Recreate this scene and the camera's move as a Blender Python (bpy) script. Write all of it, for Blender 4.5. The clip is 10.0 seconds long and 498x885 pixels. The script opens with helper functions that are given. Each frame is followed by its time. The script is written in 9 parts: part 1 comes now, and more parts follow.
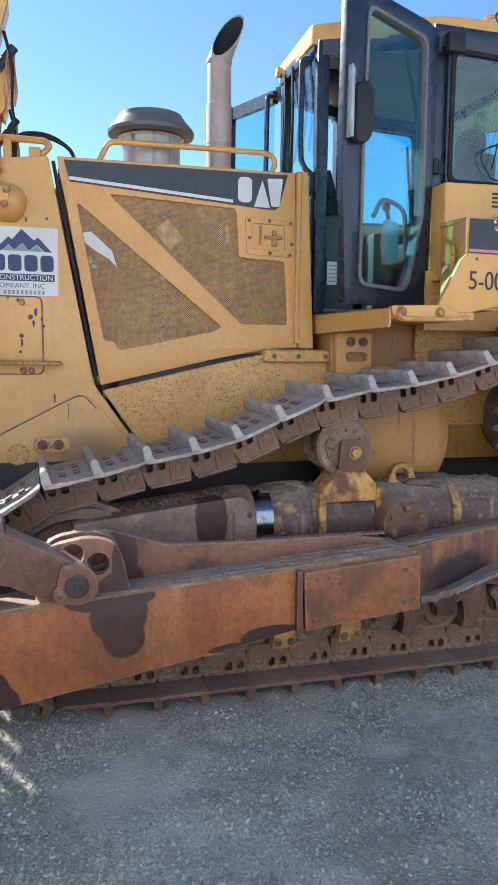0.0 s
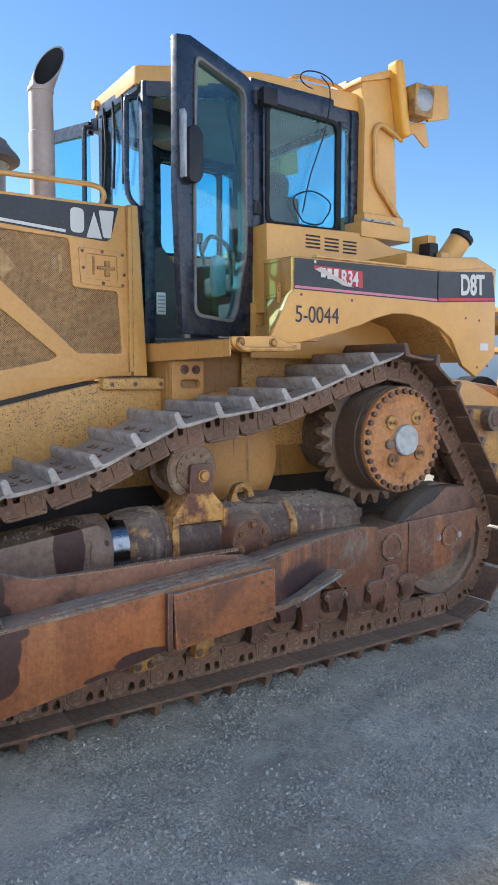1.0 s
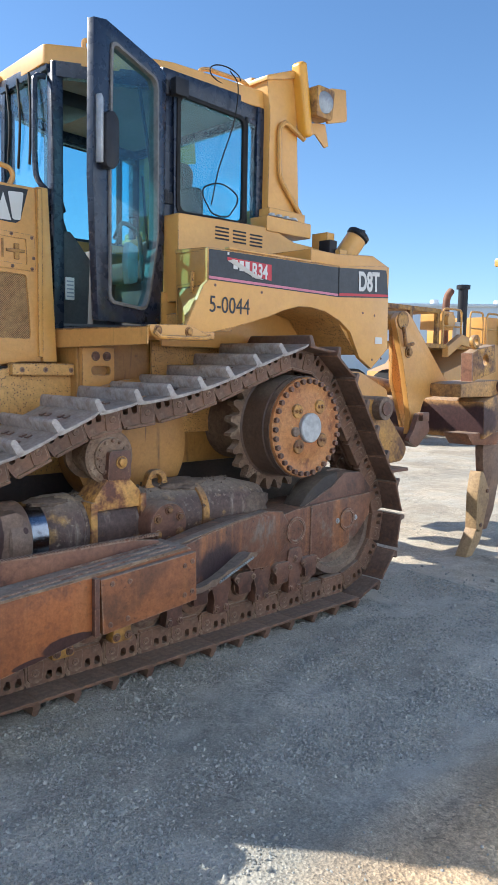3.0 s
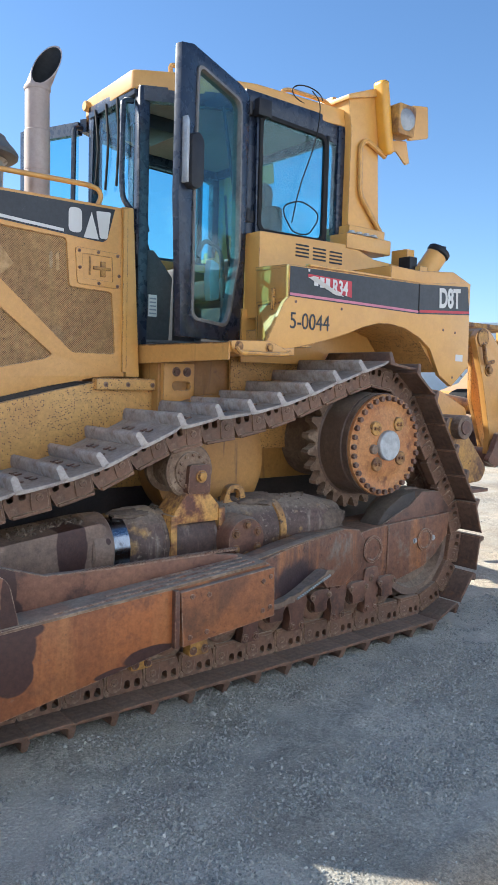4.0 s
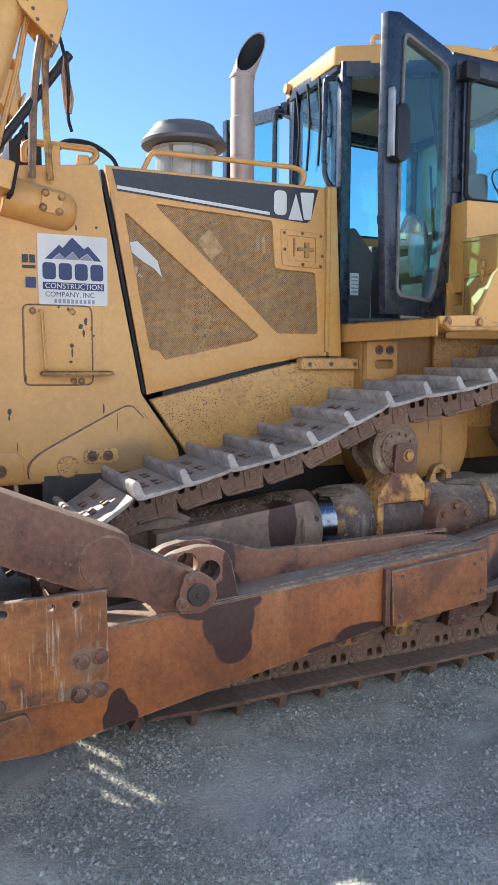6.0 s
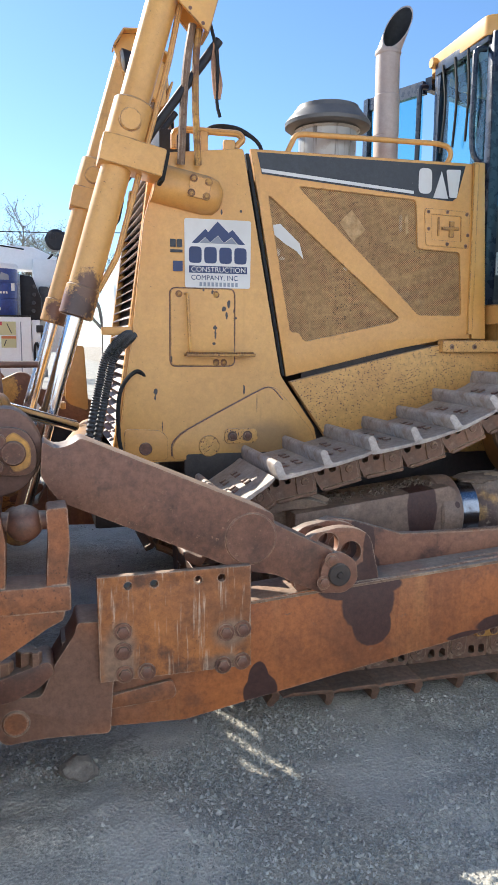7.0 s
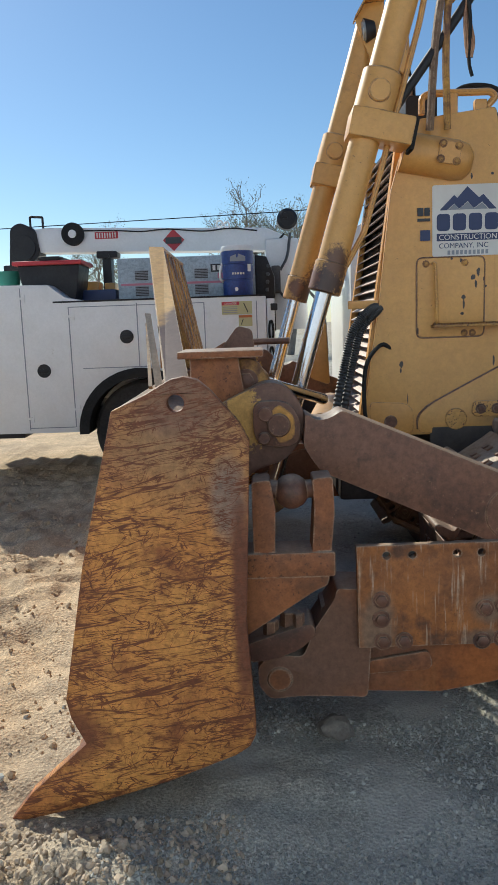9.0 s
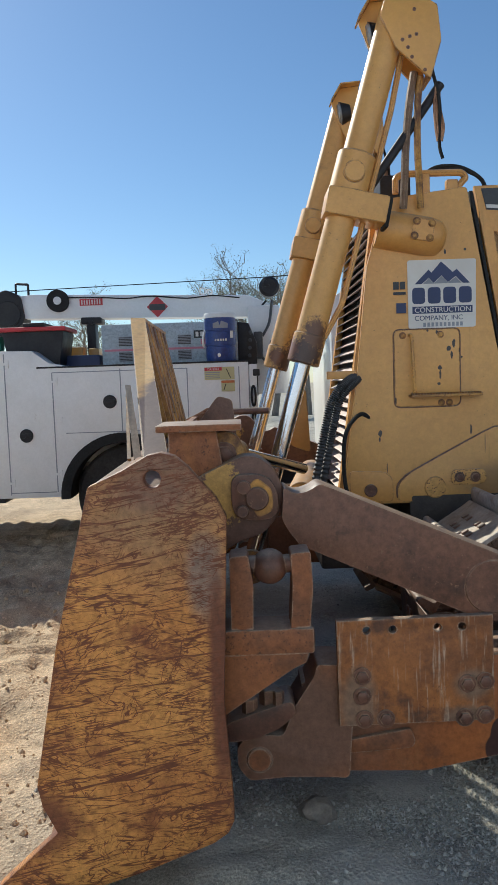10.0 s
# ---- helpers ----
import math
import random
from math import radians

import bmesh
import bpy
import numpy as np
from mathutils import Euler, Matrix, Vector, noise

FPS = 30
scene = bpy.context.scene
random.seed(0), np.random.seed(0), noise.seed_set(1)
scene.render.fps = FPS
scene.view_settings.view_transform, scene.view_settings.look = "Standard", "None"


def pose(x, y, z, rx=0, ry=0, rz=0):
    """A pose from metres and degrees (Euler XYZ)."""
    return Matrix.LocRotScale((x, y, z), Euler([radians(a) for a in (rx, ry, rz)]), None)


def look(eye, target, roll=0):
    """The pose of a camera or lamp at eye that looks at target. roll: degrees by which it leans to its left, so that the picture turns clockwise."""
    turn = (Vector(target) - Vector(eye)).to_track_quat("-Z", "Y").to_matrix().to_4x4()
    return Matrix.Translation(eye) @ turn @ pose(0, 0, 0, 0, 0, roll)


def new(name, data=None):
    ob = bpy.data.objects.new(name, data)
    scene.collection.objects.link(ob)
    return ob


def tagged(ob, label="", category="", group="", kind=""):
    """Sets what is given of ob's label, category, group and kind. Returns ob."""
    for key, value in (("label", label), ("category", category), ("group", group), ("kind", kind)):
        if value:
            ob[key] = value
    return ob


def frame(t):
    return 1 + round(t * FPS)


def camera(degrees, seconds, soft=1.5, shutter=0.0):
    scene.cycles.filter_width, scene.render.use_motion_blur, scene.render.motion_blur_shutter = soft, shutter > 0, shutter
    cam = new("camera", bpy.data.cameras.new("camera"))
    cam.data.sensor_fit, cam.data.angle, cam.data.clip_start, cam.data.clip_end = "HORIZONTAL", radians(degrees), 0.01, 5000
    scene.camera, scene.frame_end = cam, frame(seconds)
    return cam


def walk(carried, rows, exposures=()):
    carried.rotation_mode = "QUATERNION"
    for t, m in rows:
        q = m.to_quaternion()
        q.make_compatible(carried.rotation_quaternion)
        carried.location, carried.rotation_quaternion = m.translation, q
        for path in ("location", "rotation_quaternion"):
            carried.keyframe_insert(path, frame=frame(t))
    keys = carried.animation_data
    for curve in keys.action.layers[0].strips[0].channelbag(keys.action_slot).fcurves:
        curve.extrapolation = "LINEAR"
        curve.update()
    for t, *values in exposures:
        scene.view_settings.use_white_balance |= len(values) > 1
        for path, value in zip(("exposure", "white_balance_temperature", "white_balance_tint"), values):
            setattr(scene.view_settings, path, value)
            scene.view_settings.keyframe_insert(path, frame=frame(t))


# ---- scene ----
cam = camera(36.7, 10.0, soft=0.9)
PATH = [
    (0, (-1.809, -4.469, 1.608), (-1.248, -2.564, 1.37), 0.6),
    (0.5, (-2.063, -4.487, 1.611), (-1.176, -2.706, 1.406), 0.5),
    (1, (-2.212, -4.429, 1.645), (-1.1, -2.776, 1.464), -0.0),
    (1.5, (-2.35, -4.388, 1.648), (-1.04, -2.892, 1.438), 0.5),
    (2, (-2.421, -4.381, 1.645), (-1.016, -2.976, 1.421), 0.7),
    (3.5, (-2.483, -4.33, 1.632), (-1.142, -2.857, 1.454), 1.6),
    (4, (-2.515, -4.309, 1.622), (-1.263, -2.757, 1.462), 1.5),
    (4.5, (-2.55, -4.292, 1.621), (-1.378, -2.679, 1.463), 1.5),
    (5, (-2.57, -4.288, 1.619), (-1.492, -2.612, 1.453), 1.1),
    (6.5, (-2.673, -4.243, 1.606), (-1.97, -2.387, 1.362), 0.1),
    (7, (-2.716, -4.244, 1.597), (-2.175, -2.336, 1.338), 0.3),
    (7.5, (-2.757, -4.245, 1.596), (-2.389, -2.297, 1.328), -0.1),
    (8, (-2.793, -4.252, 1.597), (-2.593, -2.28, 1.33), -1.0),
    (8.5, (-2.838, -4.264, 1.592), (-2.763, -2.287, 1.3), -2.0),
    (9, (-2.869, -4.264, 1.595), (-2.893, -2.289, 1.278), -2.0),
    (9.5, (-2.877, -4.273, 1.604), (-2.94, -2.295, 1.316), -1.9),
    (10, (-2.843, -4.26, 1.642), (-2.822, -2.266, 1.481), -2.0),
]
EXPOSURES = [
    (0.0, 1.55, 5150, 6),
    (2.0, 1.36, 5150, 6),
    (4.0, 1.46, 5180, 6),
    (6.5, 1.53, 5170, 7),
    (7.5, 1.38, 5380, 7),
    (9.0, 0.64, 5360, 1),
    (10.0, 0.58, 5280, 2),
]
walk(cam, [(t, look(eye, target, roll)) for t, eye, target, roll in PATH], EXPOSURES)
from mathutils import geometry

# ---- light ----
SUN = Vector((-0.80, 1.19, 1.0)).normalized()
sky = bpy.data.worlds.new("sky")
scene.world = sky
sky.use_nodes = True
sn = sky.node_tree.nodes
st = sn.new("ShaderNodeTexSky")
st.sky_type, st.sun_disc = "NISHITA", False
st.sun_elevation = math.asin(SUN.z)
st.sun_rotation = math.atan2(SUN.x, SUN.y)
st.altitude, st.air_density, st.dust_density, st.ozone_density = 50, 1.0, 0.25, 1.4
sky.node_tree.links.new(st.outputs[0], sn["Background"].inputs[0])
sn["Background"].inputs[1].default_value = 0.06
lamp = bpy.data.lights.new("sun", "SUN")
lamp.energy, lamp.angle, lamp.color = 3.8, radians(0.5), (1.0, 0.815, 0.60)
new("sun", lamp).matrix_world = look(SUN * 40, (0, 0, 0))


# ---- materials ----
def mat(name, col, col2=None, rough=0.6, metal=0.0, scale=3.0, stain=None, chips=None, streaks=None, blobs=(), bump=0.15, bscale=90.0, vary=0.0, coat=0.0, scratches=None, perf=None, grime=None, edge=None, dust=0.0, dots=None):
    """A worn surface: two-tone base, stains (colour, amount, scale), chips (colour, amount, scale), vertical streaks,
    blots.
    """
    m = bpy.data.materials.new(name)
    m.use_nodes = True
    nt = m.node_tree
    n, ln = nt.nodes, nt.links.new
    b = n["Principled BSDF"]
    tc = n.new("ShaderNodeTexCoord").outputs["Object"]

    def noise_at(s, detail=6.0, stretch=None, rgh=0.6):
        t = n.new("ShaderNodeTexNoise")
        t.inputs["Scale"].default_value, t.inputs["Detail"].default_value, t.inputs["Roughness"].default_value = s, detail, rgh
        src = tc
        if stretch:
            mp = n.new("ShaderNodeMapping")
            mp.inputs["Scale"].default_value = stretch
            ln(tc, mp.inputs[0])
            src = mp.outputs[0]
        ln(src, t.inputs["Vector"])
        return t.outputs["Fac"]

    def ramp(src, lo, hi):
        r = n.new("ShaderNodeMapRange")
        r.interpolation_type = "SMOOTHSTEP"
        r.inputs["From Min"].default_value, r.inputs["From Max"].default_value = lo, hi
        ln(src, r.inputs["Value"])
        return r.outputs["Result"]

    def mix(f, a, c):
        x = n.new("ShaderNodeMix")
        x.data_type = "RGBA"
        ln(f, x.inputs["Factor"])
        if isinstance(a, tuple):
            x.inputs["A"].default_value = (*a, 1)
        else:
            ln(a, x.inputs["A"])
        x.inputs["B"].default_value = (*c, 1)
        return x.outputs["Result"]

    col2 = col2 or tuple(c * 0.82 for c in col)
    c = mix(ramp(noise_at(scale), 0.35, 0.68), col, col2)
    if stain:
        c = mix(ramp(noise_at(stain[2], 9, None, 0.68), 0.72 - stain[1], 0.80 - stain[1] * 0.6), c, stain[0])
    if streaks:
        c = mix(ramp(noise_at(streaks[2], 5, (1, 1, 0.07)), 0.66 - streaks[1], 0.86 - streaks[1]), c, streaks[0])
    if chips:
        flake = n.new("ShaderNodeMath")
        flake.operation = "MULTIPLY"
        ln(ramp(noise_at(chips[2], 9, None, 0.74), 0.66 - chips[1], 0.70 - chips[1]), flake.inputs[0])
        ln(ramp(noise_at(chips[2] * 0.07, 5), 0.40, 0.62), flake.inputs[1])
        c = mix(flake.outputs[0], c, chips[0])
    if dots:
        vo, sp = n.new("ShaderNodeTexVoronoi"), n.new("ShaderNodeSeparateColor")
        vo.inputs["Scale"].default_value = dots[1]
        ln(tc, vo.inputs["Vector"]), ln(vo.outputs["Color"], sp.inputs[0])
        size, inside = n.new("ShaderNodeMath"), n.new("ShaderNodeMath")
        size.operation, inside.operation = "MULTIPLY", "MULTIPLY_ADD"
        ln(ramp(sp.outputs[0], 0.25, 1.0), size.inputs[0]), ln(ramp(noise_at(2.6, 6), 0.40 - dots[2], 0.66 - dots[2]), size.inputs[1])
        ln(size.outputs[0], inside.inputs[0])
        inside.inputs[1].default_value = 0.48
        far_ = n.new("ShaderNodeMath")
        far_.operation, far_.inputs[1].default_value = "MULTIPLY", -1.0
        ln(vo.outputs["Distance"], far_.inputs[0]), ln(far_.outputs[0], inside.inputs[2])
        c = mix(ramp(inside.outputs[0], 0.0, 0.06), c, dots[0])
    if blobs:
        coarse, ragged = noise_at(7, 3), noise_at(48, 6, None, 0.7)
        for (bx_, bz_, rx_, rz_, *kind) in blobs:
            tone, soft = kind or ((0.055, 0.024, 0.019), 0.05)
            nz, wild = (ragged, 2.2) if kind and max(rx_, rz_) < 0.12 and soft < 0.35 else (coarse, 0.9 if kind else 0.4)
            sub = n.new("ShaderNodeVectorMath")
            sub.operation = "SUBTRACT"
            ln(tc, sub.inputs[0])
            sub.inputs[1].default_value = (bx_, 0, bz_)
            mul = n.new("ShaderNodeVectorMath")
            mul.operation = "MULTIPLY"
            ln(sub.outputs[0], mul.inputs[0])
            mul.inputs[1].default_value = (1 / rx_, 0, 1 / rz_)
            le = n.new("ShaderNodeVectorMath")
            le.operation = "LENGTH"
            ln(mul.outputs[0], le.inputs[0])
            ad = n.new("ShaderNodeMath")
            ad.operation = "MULTIPLY_ADD"
            ln(nz, ad.inputs[0])
            ad.inputs[1].default_value = wild
            ln(le.outputs["Value"], ad.inputs[2])
            c = mix(ramp(ad.outputs[0], 1 + wild * 0.52 + soft, 1 + wild * 0.52 - soft), c, tone)
    if scratches:
        for ang, stretch, lo, g0 in ((9, (0.8, 1, 9), 0.006, 0.38), (-4, (1.1, 1, 14), 0.0045, 0.40), (14, (1.0, 1, 9), 0.0045, 0.42), (-26, (2.2, 1, 9), 0.0045, 0.46), (40, (3, 1, 9), 0.004, 0.48), (7, (0.9, 1, 20), 0.005, 0.42), (-60, (4, 1, 10), 0.004, 0.50), (17, (1.6, 1, 26), 0.006, 0.44), (-12, (2.4, 1, 30), 0.005, 0.46), (4, (3.5, 1, 40), 0.006, 0.46), (62, (5, 1, 16), 0.005, 0.50)):
            mp = n.new("ShaderNodeMapping")
            mp.inputs["Rotation"].default_value = (0, radians(ang), 0)
            ln(tc, mp.inputs[0])
            mp2 = n.new("ShaderNodeMapping")
            mp2.inputs["Scale"].default_value = stretch
            mp2.inputs["Location"].default_value = (ang, 0, ang * 0.3)
            ln(mp.outputs[0], mp2.inputs[0])
            tx = n.new("ShaderNodeTexNoise")
            tx.inputs["Scale"].default_value, tx.inputs["Detail"].default_value, tx.inputs["Roughness"].default_value = 1.0, 4.0, 0.55
            ln(mp2.outputs[0], tx.inputs["Vector"])
            off = n.new("ShaderNodeMath")
            off.operation, off.inputs[1].default_value = "SUBTRACT", 0.5
            ln(tx.outputs["Fac"], off.inputs[0])
            ab = n.new("ShaderNodeMath")
            ab.operation = "ABSOLUTE"
            ln(off.outputs[0], ab.inputs[0])
            lines = ramp(ab.outputs[0], lo * 2.0, lo * 0.6)
            gate = ramp(noise_at(4.5 + abs(ang) * 0.1, 5), g0 - 0.03, g0 + 0.12)
            both = n.new("ShaderNodeMath")
            both.operation = "MULTIPLY"
            ln(lines, both.inputs[0]), ln(gate, both.inputs[1])
            c = mix(both.outputs[0], c, scratches)
    if perf:
        mp = n.new("ShaderNodeMapping")
        mp.inputs["Rotation"].default_value = (0, radians(45), 0)
        ln(tc, mp.inputs[0])
        fl_ = n.new("ShaderNodeVectorMath")
        fl_.operation = "MULTIPLY"
        ln(mp.outputs[0], fl_.inputs[0])
        fl_.inputs[1].default_value = (1 / perf, 0, 1 / perf)
        fr_ = n.new("ShaderNodeVectorMath")
        fr_.operation = "FRACTION"
        ln(fl_.outputs[0], fr_.inputs[0])
        di = n.new("ShaderNodeVectorMath")
        di.operation = "DISTANCE"
        ln(fr_.outputs[0], di.inputs[0])
        di.inputs[1].default_value = (0.5, 0, 0.5)
        clog = ramp(noise_at(1.6, 8), 0.80, 0.55)
        hole = n.new("ShaderNodeMath")
        hole.operation = "MULTIPLY"
        ln(ramp(di.outputs["Value"], 0.40, 0.30), hole.inputs[0]), ln(clog, hole.inputs[1])
        c = mix(hole.outputs[0], c, (0.17, 0.100, 0.048))
    geo = n.new("ShaderNodeNewGeometry")
    if edge:
        bv, dt = n.new("ShaderNodeBevel"), n.new("ShaderNodeVectorMath")
        bv.samples, bv.inputs["Radius"].default_value = 4, edge[1]
        dt.operation = "DOT_PRODUCT"
        ln(bv.outputs[0], dt.inputs[0]), ln(geo.outputs["Normal"], dt.inputs[1])
        wear = n.new("ShaderNodeMath")
        wear.operation = "MULTIPLY"
        ln(ramp(dt.outputs["Value"], 0.985, 0.90), wear.inputs[0]), ln(ramp(noise_at(22, 5), 0.36, 0.56), wear.inputs[1])
        c = mix(wear.outputs[0], c, edge[0])
    if dust:
        sx = n.new("ShaderNodeSeparateXYZ")
        ln(geo.outputs["Normal"], sx.inputs[0])
        lay = n.new("ShaderNodeMath")
        lay.operation = "MULTIPLY"
        ln(ramp(sx.outputs["Z"], 0.45, 0.95), lay.inputs[0])
        soft = n.new("ShaderNodeMapRange")
        soft.inputs["To Min"].default_value, soft.inputs["To Max"].default_value = dust * 0.35, min(1.0, dust * 1.5)
        ln(noise_at(11, 7), soft.inputs["Value"])
        ln(soft.outputs[0], lay.inputs[1])
        c = mix(lay.outputs[0], c, (0.36, 0.30, 0.235))
    if grime is None:
        grime = 0.32 if bump else 0.0
    if grime:
        fine, gv = n.new("ShaderNodeMapRange"), n.new("ShaderNodeHueSaturation")
        fine.inputs["From Min"].default_value, fine.inputs["From Max"].default_value = 0.36, 0.64
        fine.inputs["To Min"].default_value, fine.inputs["To Max"].default_value = 1 - grime, 1 + grime * 0.7
        ln(noise_at(38, 8, None, 0.8), fine.inputs["Value"])
        ln(fine.outputs[0], gv.inputs["Value"]), ln(c, gv.inputs["Color"])
        c = gv.outputs["Color"]
    if vary:
        oi = n.new("ShaderNodeObjectInfo")
        hs = n.new("ShaderNodeHueSaturation")
        mr = n.new("ShaderNodeMapRange")
        mr.inputs["To Min"].default_value, mr.inputs["To Max"].default_value = 1 - vary, 1 + vary
        ln(oi.outputs["Random"], mr.inputs["Value"])
        ln(mr.outputs["Result"], hs.inputs["Value"])
        ln(c, hs.inputs["Color"])
        c = hs.outputs["Color"]
    ln(c, b.inputs["Base Color"])
    rr = n.new("ShaderNodeMapRange")
    rr.inputs["To Min"].default_value, rr.inputs["To Max"].default_value = max(0.04, rough - 0.14), min(1, rough + 0.14)
    ln(noise_at(scale * 5, 4), rr.inputs["Value"])
    ln(rr.outputs["Result"], b.inputs["Roughness"])
    b.inputs["Metallic"].default_value = metal
    if coat:
        b.inputs["Coat Weight"].default_value = coat
        b.inputs["Coat Roughness"].default_value = 0.25
    if bump:
        bp = n.new("ShaderNodeBump")
        bp.inputs["Strength"].default_value, bp.inputs["Distance"].default_value = bump, 0.004
        ln(noise_at(bscale, 5), bp.inputs["Height"])
        ln(bp.outputs[0], b.inputs["Normal"])
    return m


def glassy(name, tint, rough=0.02, alpha=0.8):
    """Thin window glass: mostly clear, tinted, with a real reflection."""
    m = bpy.data.materials.new(name)
    m.use_nodes = True
    n, ln = m.node_tree.nodes, m.node_tree.links.new
    n.remove(n["Principled BSDF"])
    tr, gl, mx, fr = n.new("ShaderNodeBsdfTransparent"), n.new("ShaderNodeBsdfGlossy"), n.new("ShaderNodeMixShader"), n.new("ShaderNodeMapRange")
    lw, pw = n.new("ShaderNodeLayerWeight"), n.new("ShaderNodeMath")
    pw.operation, pw.inputs[1].default_value = "POWER", 4.0
    ln(lw.outputs["Facing"], pw.inputs[0])
    ln(pw.outputs[0], fr.inputs["Value"])
    fr.inputs["To Min"].default_value, fr.inputs["To Max"].default_value = 0.05, 0.65
    df, mx2, nz = n.new("ShaderNodeBsdfDiffuse"), n.new("ShaderNodeMixShader"), n.new("ShaderNodeTexNoise")
    tr.inputs[0].default_value = (*tint, 1)
    gl.inputs["Roughness"].default_value = rough
    df.inputs[0].default_value = (0.5, 0.47, 0.42, 1)
    nz.inputs["Scale"].default_value, nz.inputs["Detail"].default_value = 4, 8
    mr = n.new("ShaderNodeMapRange")
    mr.inputs["From Min"].default_value, mr.inputs["From Max"].default_value = 0.45, 0.75
    mr.inputs["To Min"].default_value, mr.inputs["To Max"].default_value = (1 - alpha) * 0.35, 1 - alpha
    ln(nz.outputs["Fac"], mr.inputs["Value"])
    ln(fr.outputs[0], mx.inputs[0]), ln(tr.outputs[0], mx.inputs[1]), ln(gl.outputs[0], mx.inputs[2])
    ln(mr.outputs[0], mx2.inputs[0]), ln(mx.outputs[0], mx2.inputs[1]), ln(df.outputs[0], mx2.inputs[2])
    ln(mx2.outputs[0], n["Material Output"].inputs[0])
    return m


yellow = mat("yellow_paint", (0.66, 0.352, 0.092), (0.59, 0.305, 0.076), 0.42, stain=((0.38, 0.20, 0.05), 0.10, 3.5), chips=((0.08, 0.045, 0.025), 0.02, 70), streaks=((0.35, 0.19, 0.05), 0.03, 9), bump=0.05, coat=0.15, grime=0.09, dust=0.5, edge=((0.15, 0.075, 0.035), 0.009))
FLECK = ((0.045, 0.035, 0.035), 0.06)
yellow_guard = mat("yellow_paint_flecked", (0.67, 0.372, 0.102), (0.60, 0.325, 0.086), 0.42, stain=((0.42, 0.23, 0.06), 0.10, 3.5), chips=((0.08, 0.045, 0.025), 0.025, 60), streaks=((0.38, 0.21, 0.06), 0.03, 9), bump=0.05, coat=0.15, blobs=((-1.764, 1.799, 0.0072, 0.0210, *FLECK), (-1.834, 1.649, 0.0048, 0.0263, *FLECK), (-1.848, 1.855, 0.0060, 0.0090, *FLECK), (-2.143, 1.327, 0.0042, 0.0120, *FLECK), (-2.108, 1.186, 0.0024, 0.0225, *FLECK), (-1.612, 1.295, 0.0018, 0.0450, *FLECK), (-1.895, 1.866, 0.0054, 0.0067, *FLECK), (-1.79, 1.775, 0.010, 0.012, *FLECK), (-1.775, 1.74, 0.006, 0.020, *FLECK), (-1.735, 1.765, 0.005, 0.010, *FLECK), (-1.84, 1.60, 0.008, 0.006, *FLECK), (-1.835, 1.68, 0.010, 0.010, *FLECK), (-1.80, 2.25, 0.004, 0.012, *FLECK), (-1.70, 2.26, 0.006, 0.006, *FLECK), (-1.83, 2.28, 0.012, 0.020, *FLECK), (-2.14, 1.36, 0.010, 0.016, *FLECK), (-2.06, 1.52, 0.006, 0.02, *FLECK), (-1.68, 1.36, 0.005, 0.03, *FLECK), (-1.727, 1.73, 0.0084, 0.0053, *FLECK), (-1.55, 1.10, 0.20, 0.10, (0.36, 0.21, 0.08), 0.5)), grime=0.09, dust=0.5, edge=((0.15, 0.075, 0.035), 0.009))
yellow_cylinder = mat("yellow_paint_cylinder", (0.65, 0.36, 0.098), (0.58, 0.31, 0.08), 0.42, stain=((0.42, 0.23, 0.06), 0.10, 3.5), chips=((0.10, 0.055, 0.03), 0.035, 60), bump=0.05, coat=0.15, blobs=((-2.52, 1.77, 0.085, 0.075, (0.075, 0.042, 0.032), 0.3), (-2.47, 1.86, 0.05, 0.07, (0.14, 0.07, 0.04), 0.3), (-2.60, 1.80, 0.04, 0.05, (0.20, 0.085, 0.04), 0.3)), dots=((0.12, 0.06, 0.03), 120, -0.10), grime=0.09, dust=0.5, edge=((0.15, 0.075, 0.035), 0.009))
yellow_beam = mat("yellow_paint_oily_beam", (0.52, 0.29, 0.085), (0.36, 0.20, 0.075), 0.55, scale=4, stain=((0.15, 0.085, 0.05), 0.2, 3.2), chips=((0.08, 0.04, 0.025), 0.06, 26), bump=0.3, blobs=((3.38, 1.20, 0.36, 0.13, (0.05, 0.022, 0.024), 0.25), (3.85, 1.18, 0.15, 0.13, (0.13, 0.065, 0.05), 0.5)), grime=0.4, dust=0.5, edge=((0.15, 0.075, 0.035), 0.009))
yellow_clean = mat("yellow_paint_clean", (0.68, 0.368, 0.085), (0.61, 0.322, 0.074), 0.38, stain=((0.40, 0.22, 0.06), 0.05, 2.5), bump=0.04, coat=0.2, grime=0.06, dust=0.35, edge=((0.15, 0.075, 0.035), 0.009))
yellow_oily = mat("yellow_paint_oily", (0.66, 0.375, 0.110), (0.57, 0.305, 0.085), 0.5, stain=((0.30, 0.16, 0.05), 0.14, 2.2), dots=((0.085, 0.048, 0.028), 118, 0.15), bump=0.1, grime=0.18, dust=0.6, edge=((0.15, 0.075, 0.035), 0.009))
yellow_worn = mat("yellow_paint_worn", (0.55, 0.30, 0.06), (0.33, 0.17, 0.05), 0.55, scale=4, stain=((0.13, 0.06, 0.03), 0.27, 5), chips=((0.05, 0.028, 0.018), 0.09, 26), bump=0.3, grime=0.34, dust=0.6, edge=((0.16, 0.07, 0.035), 0.010))
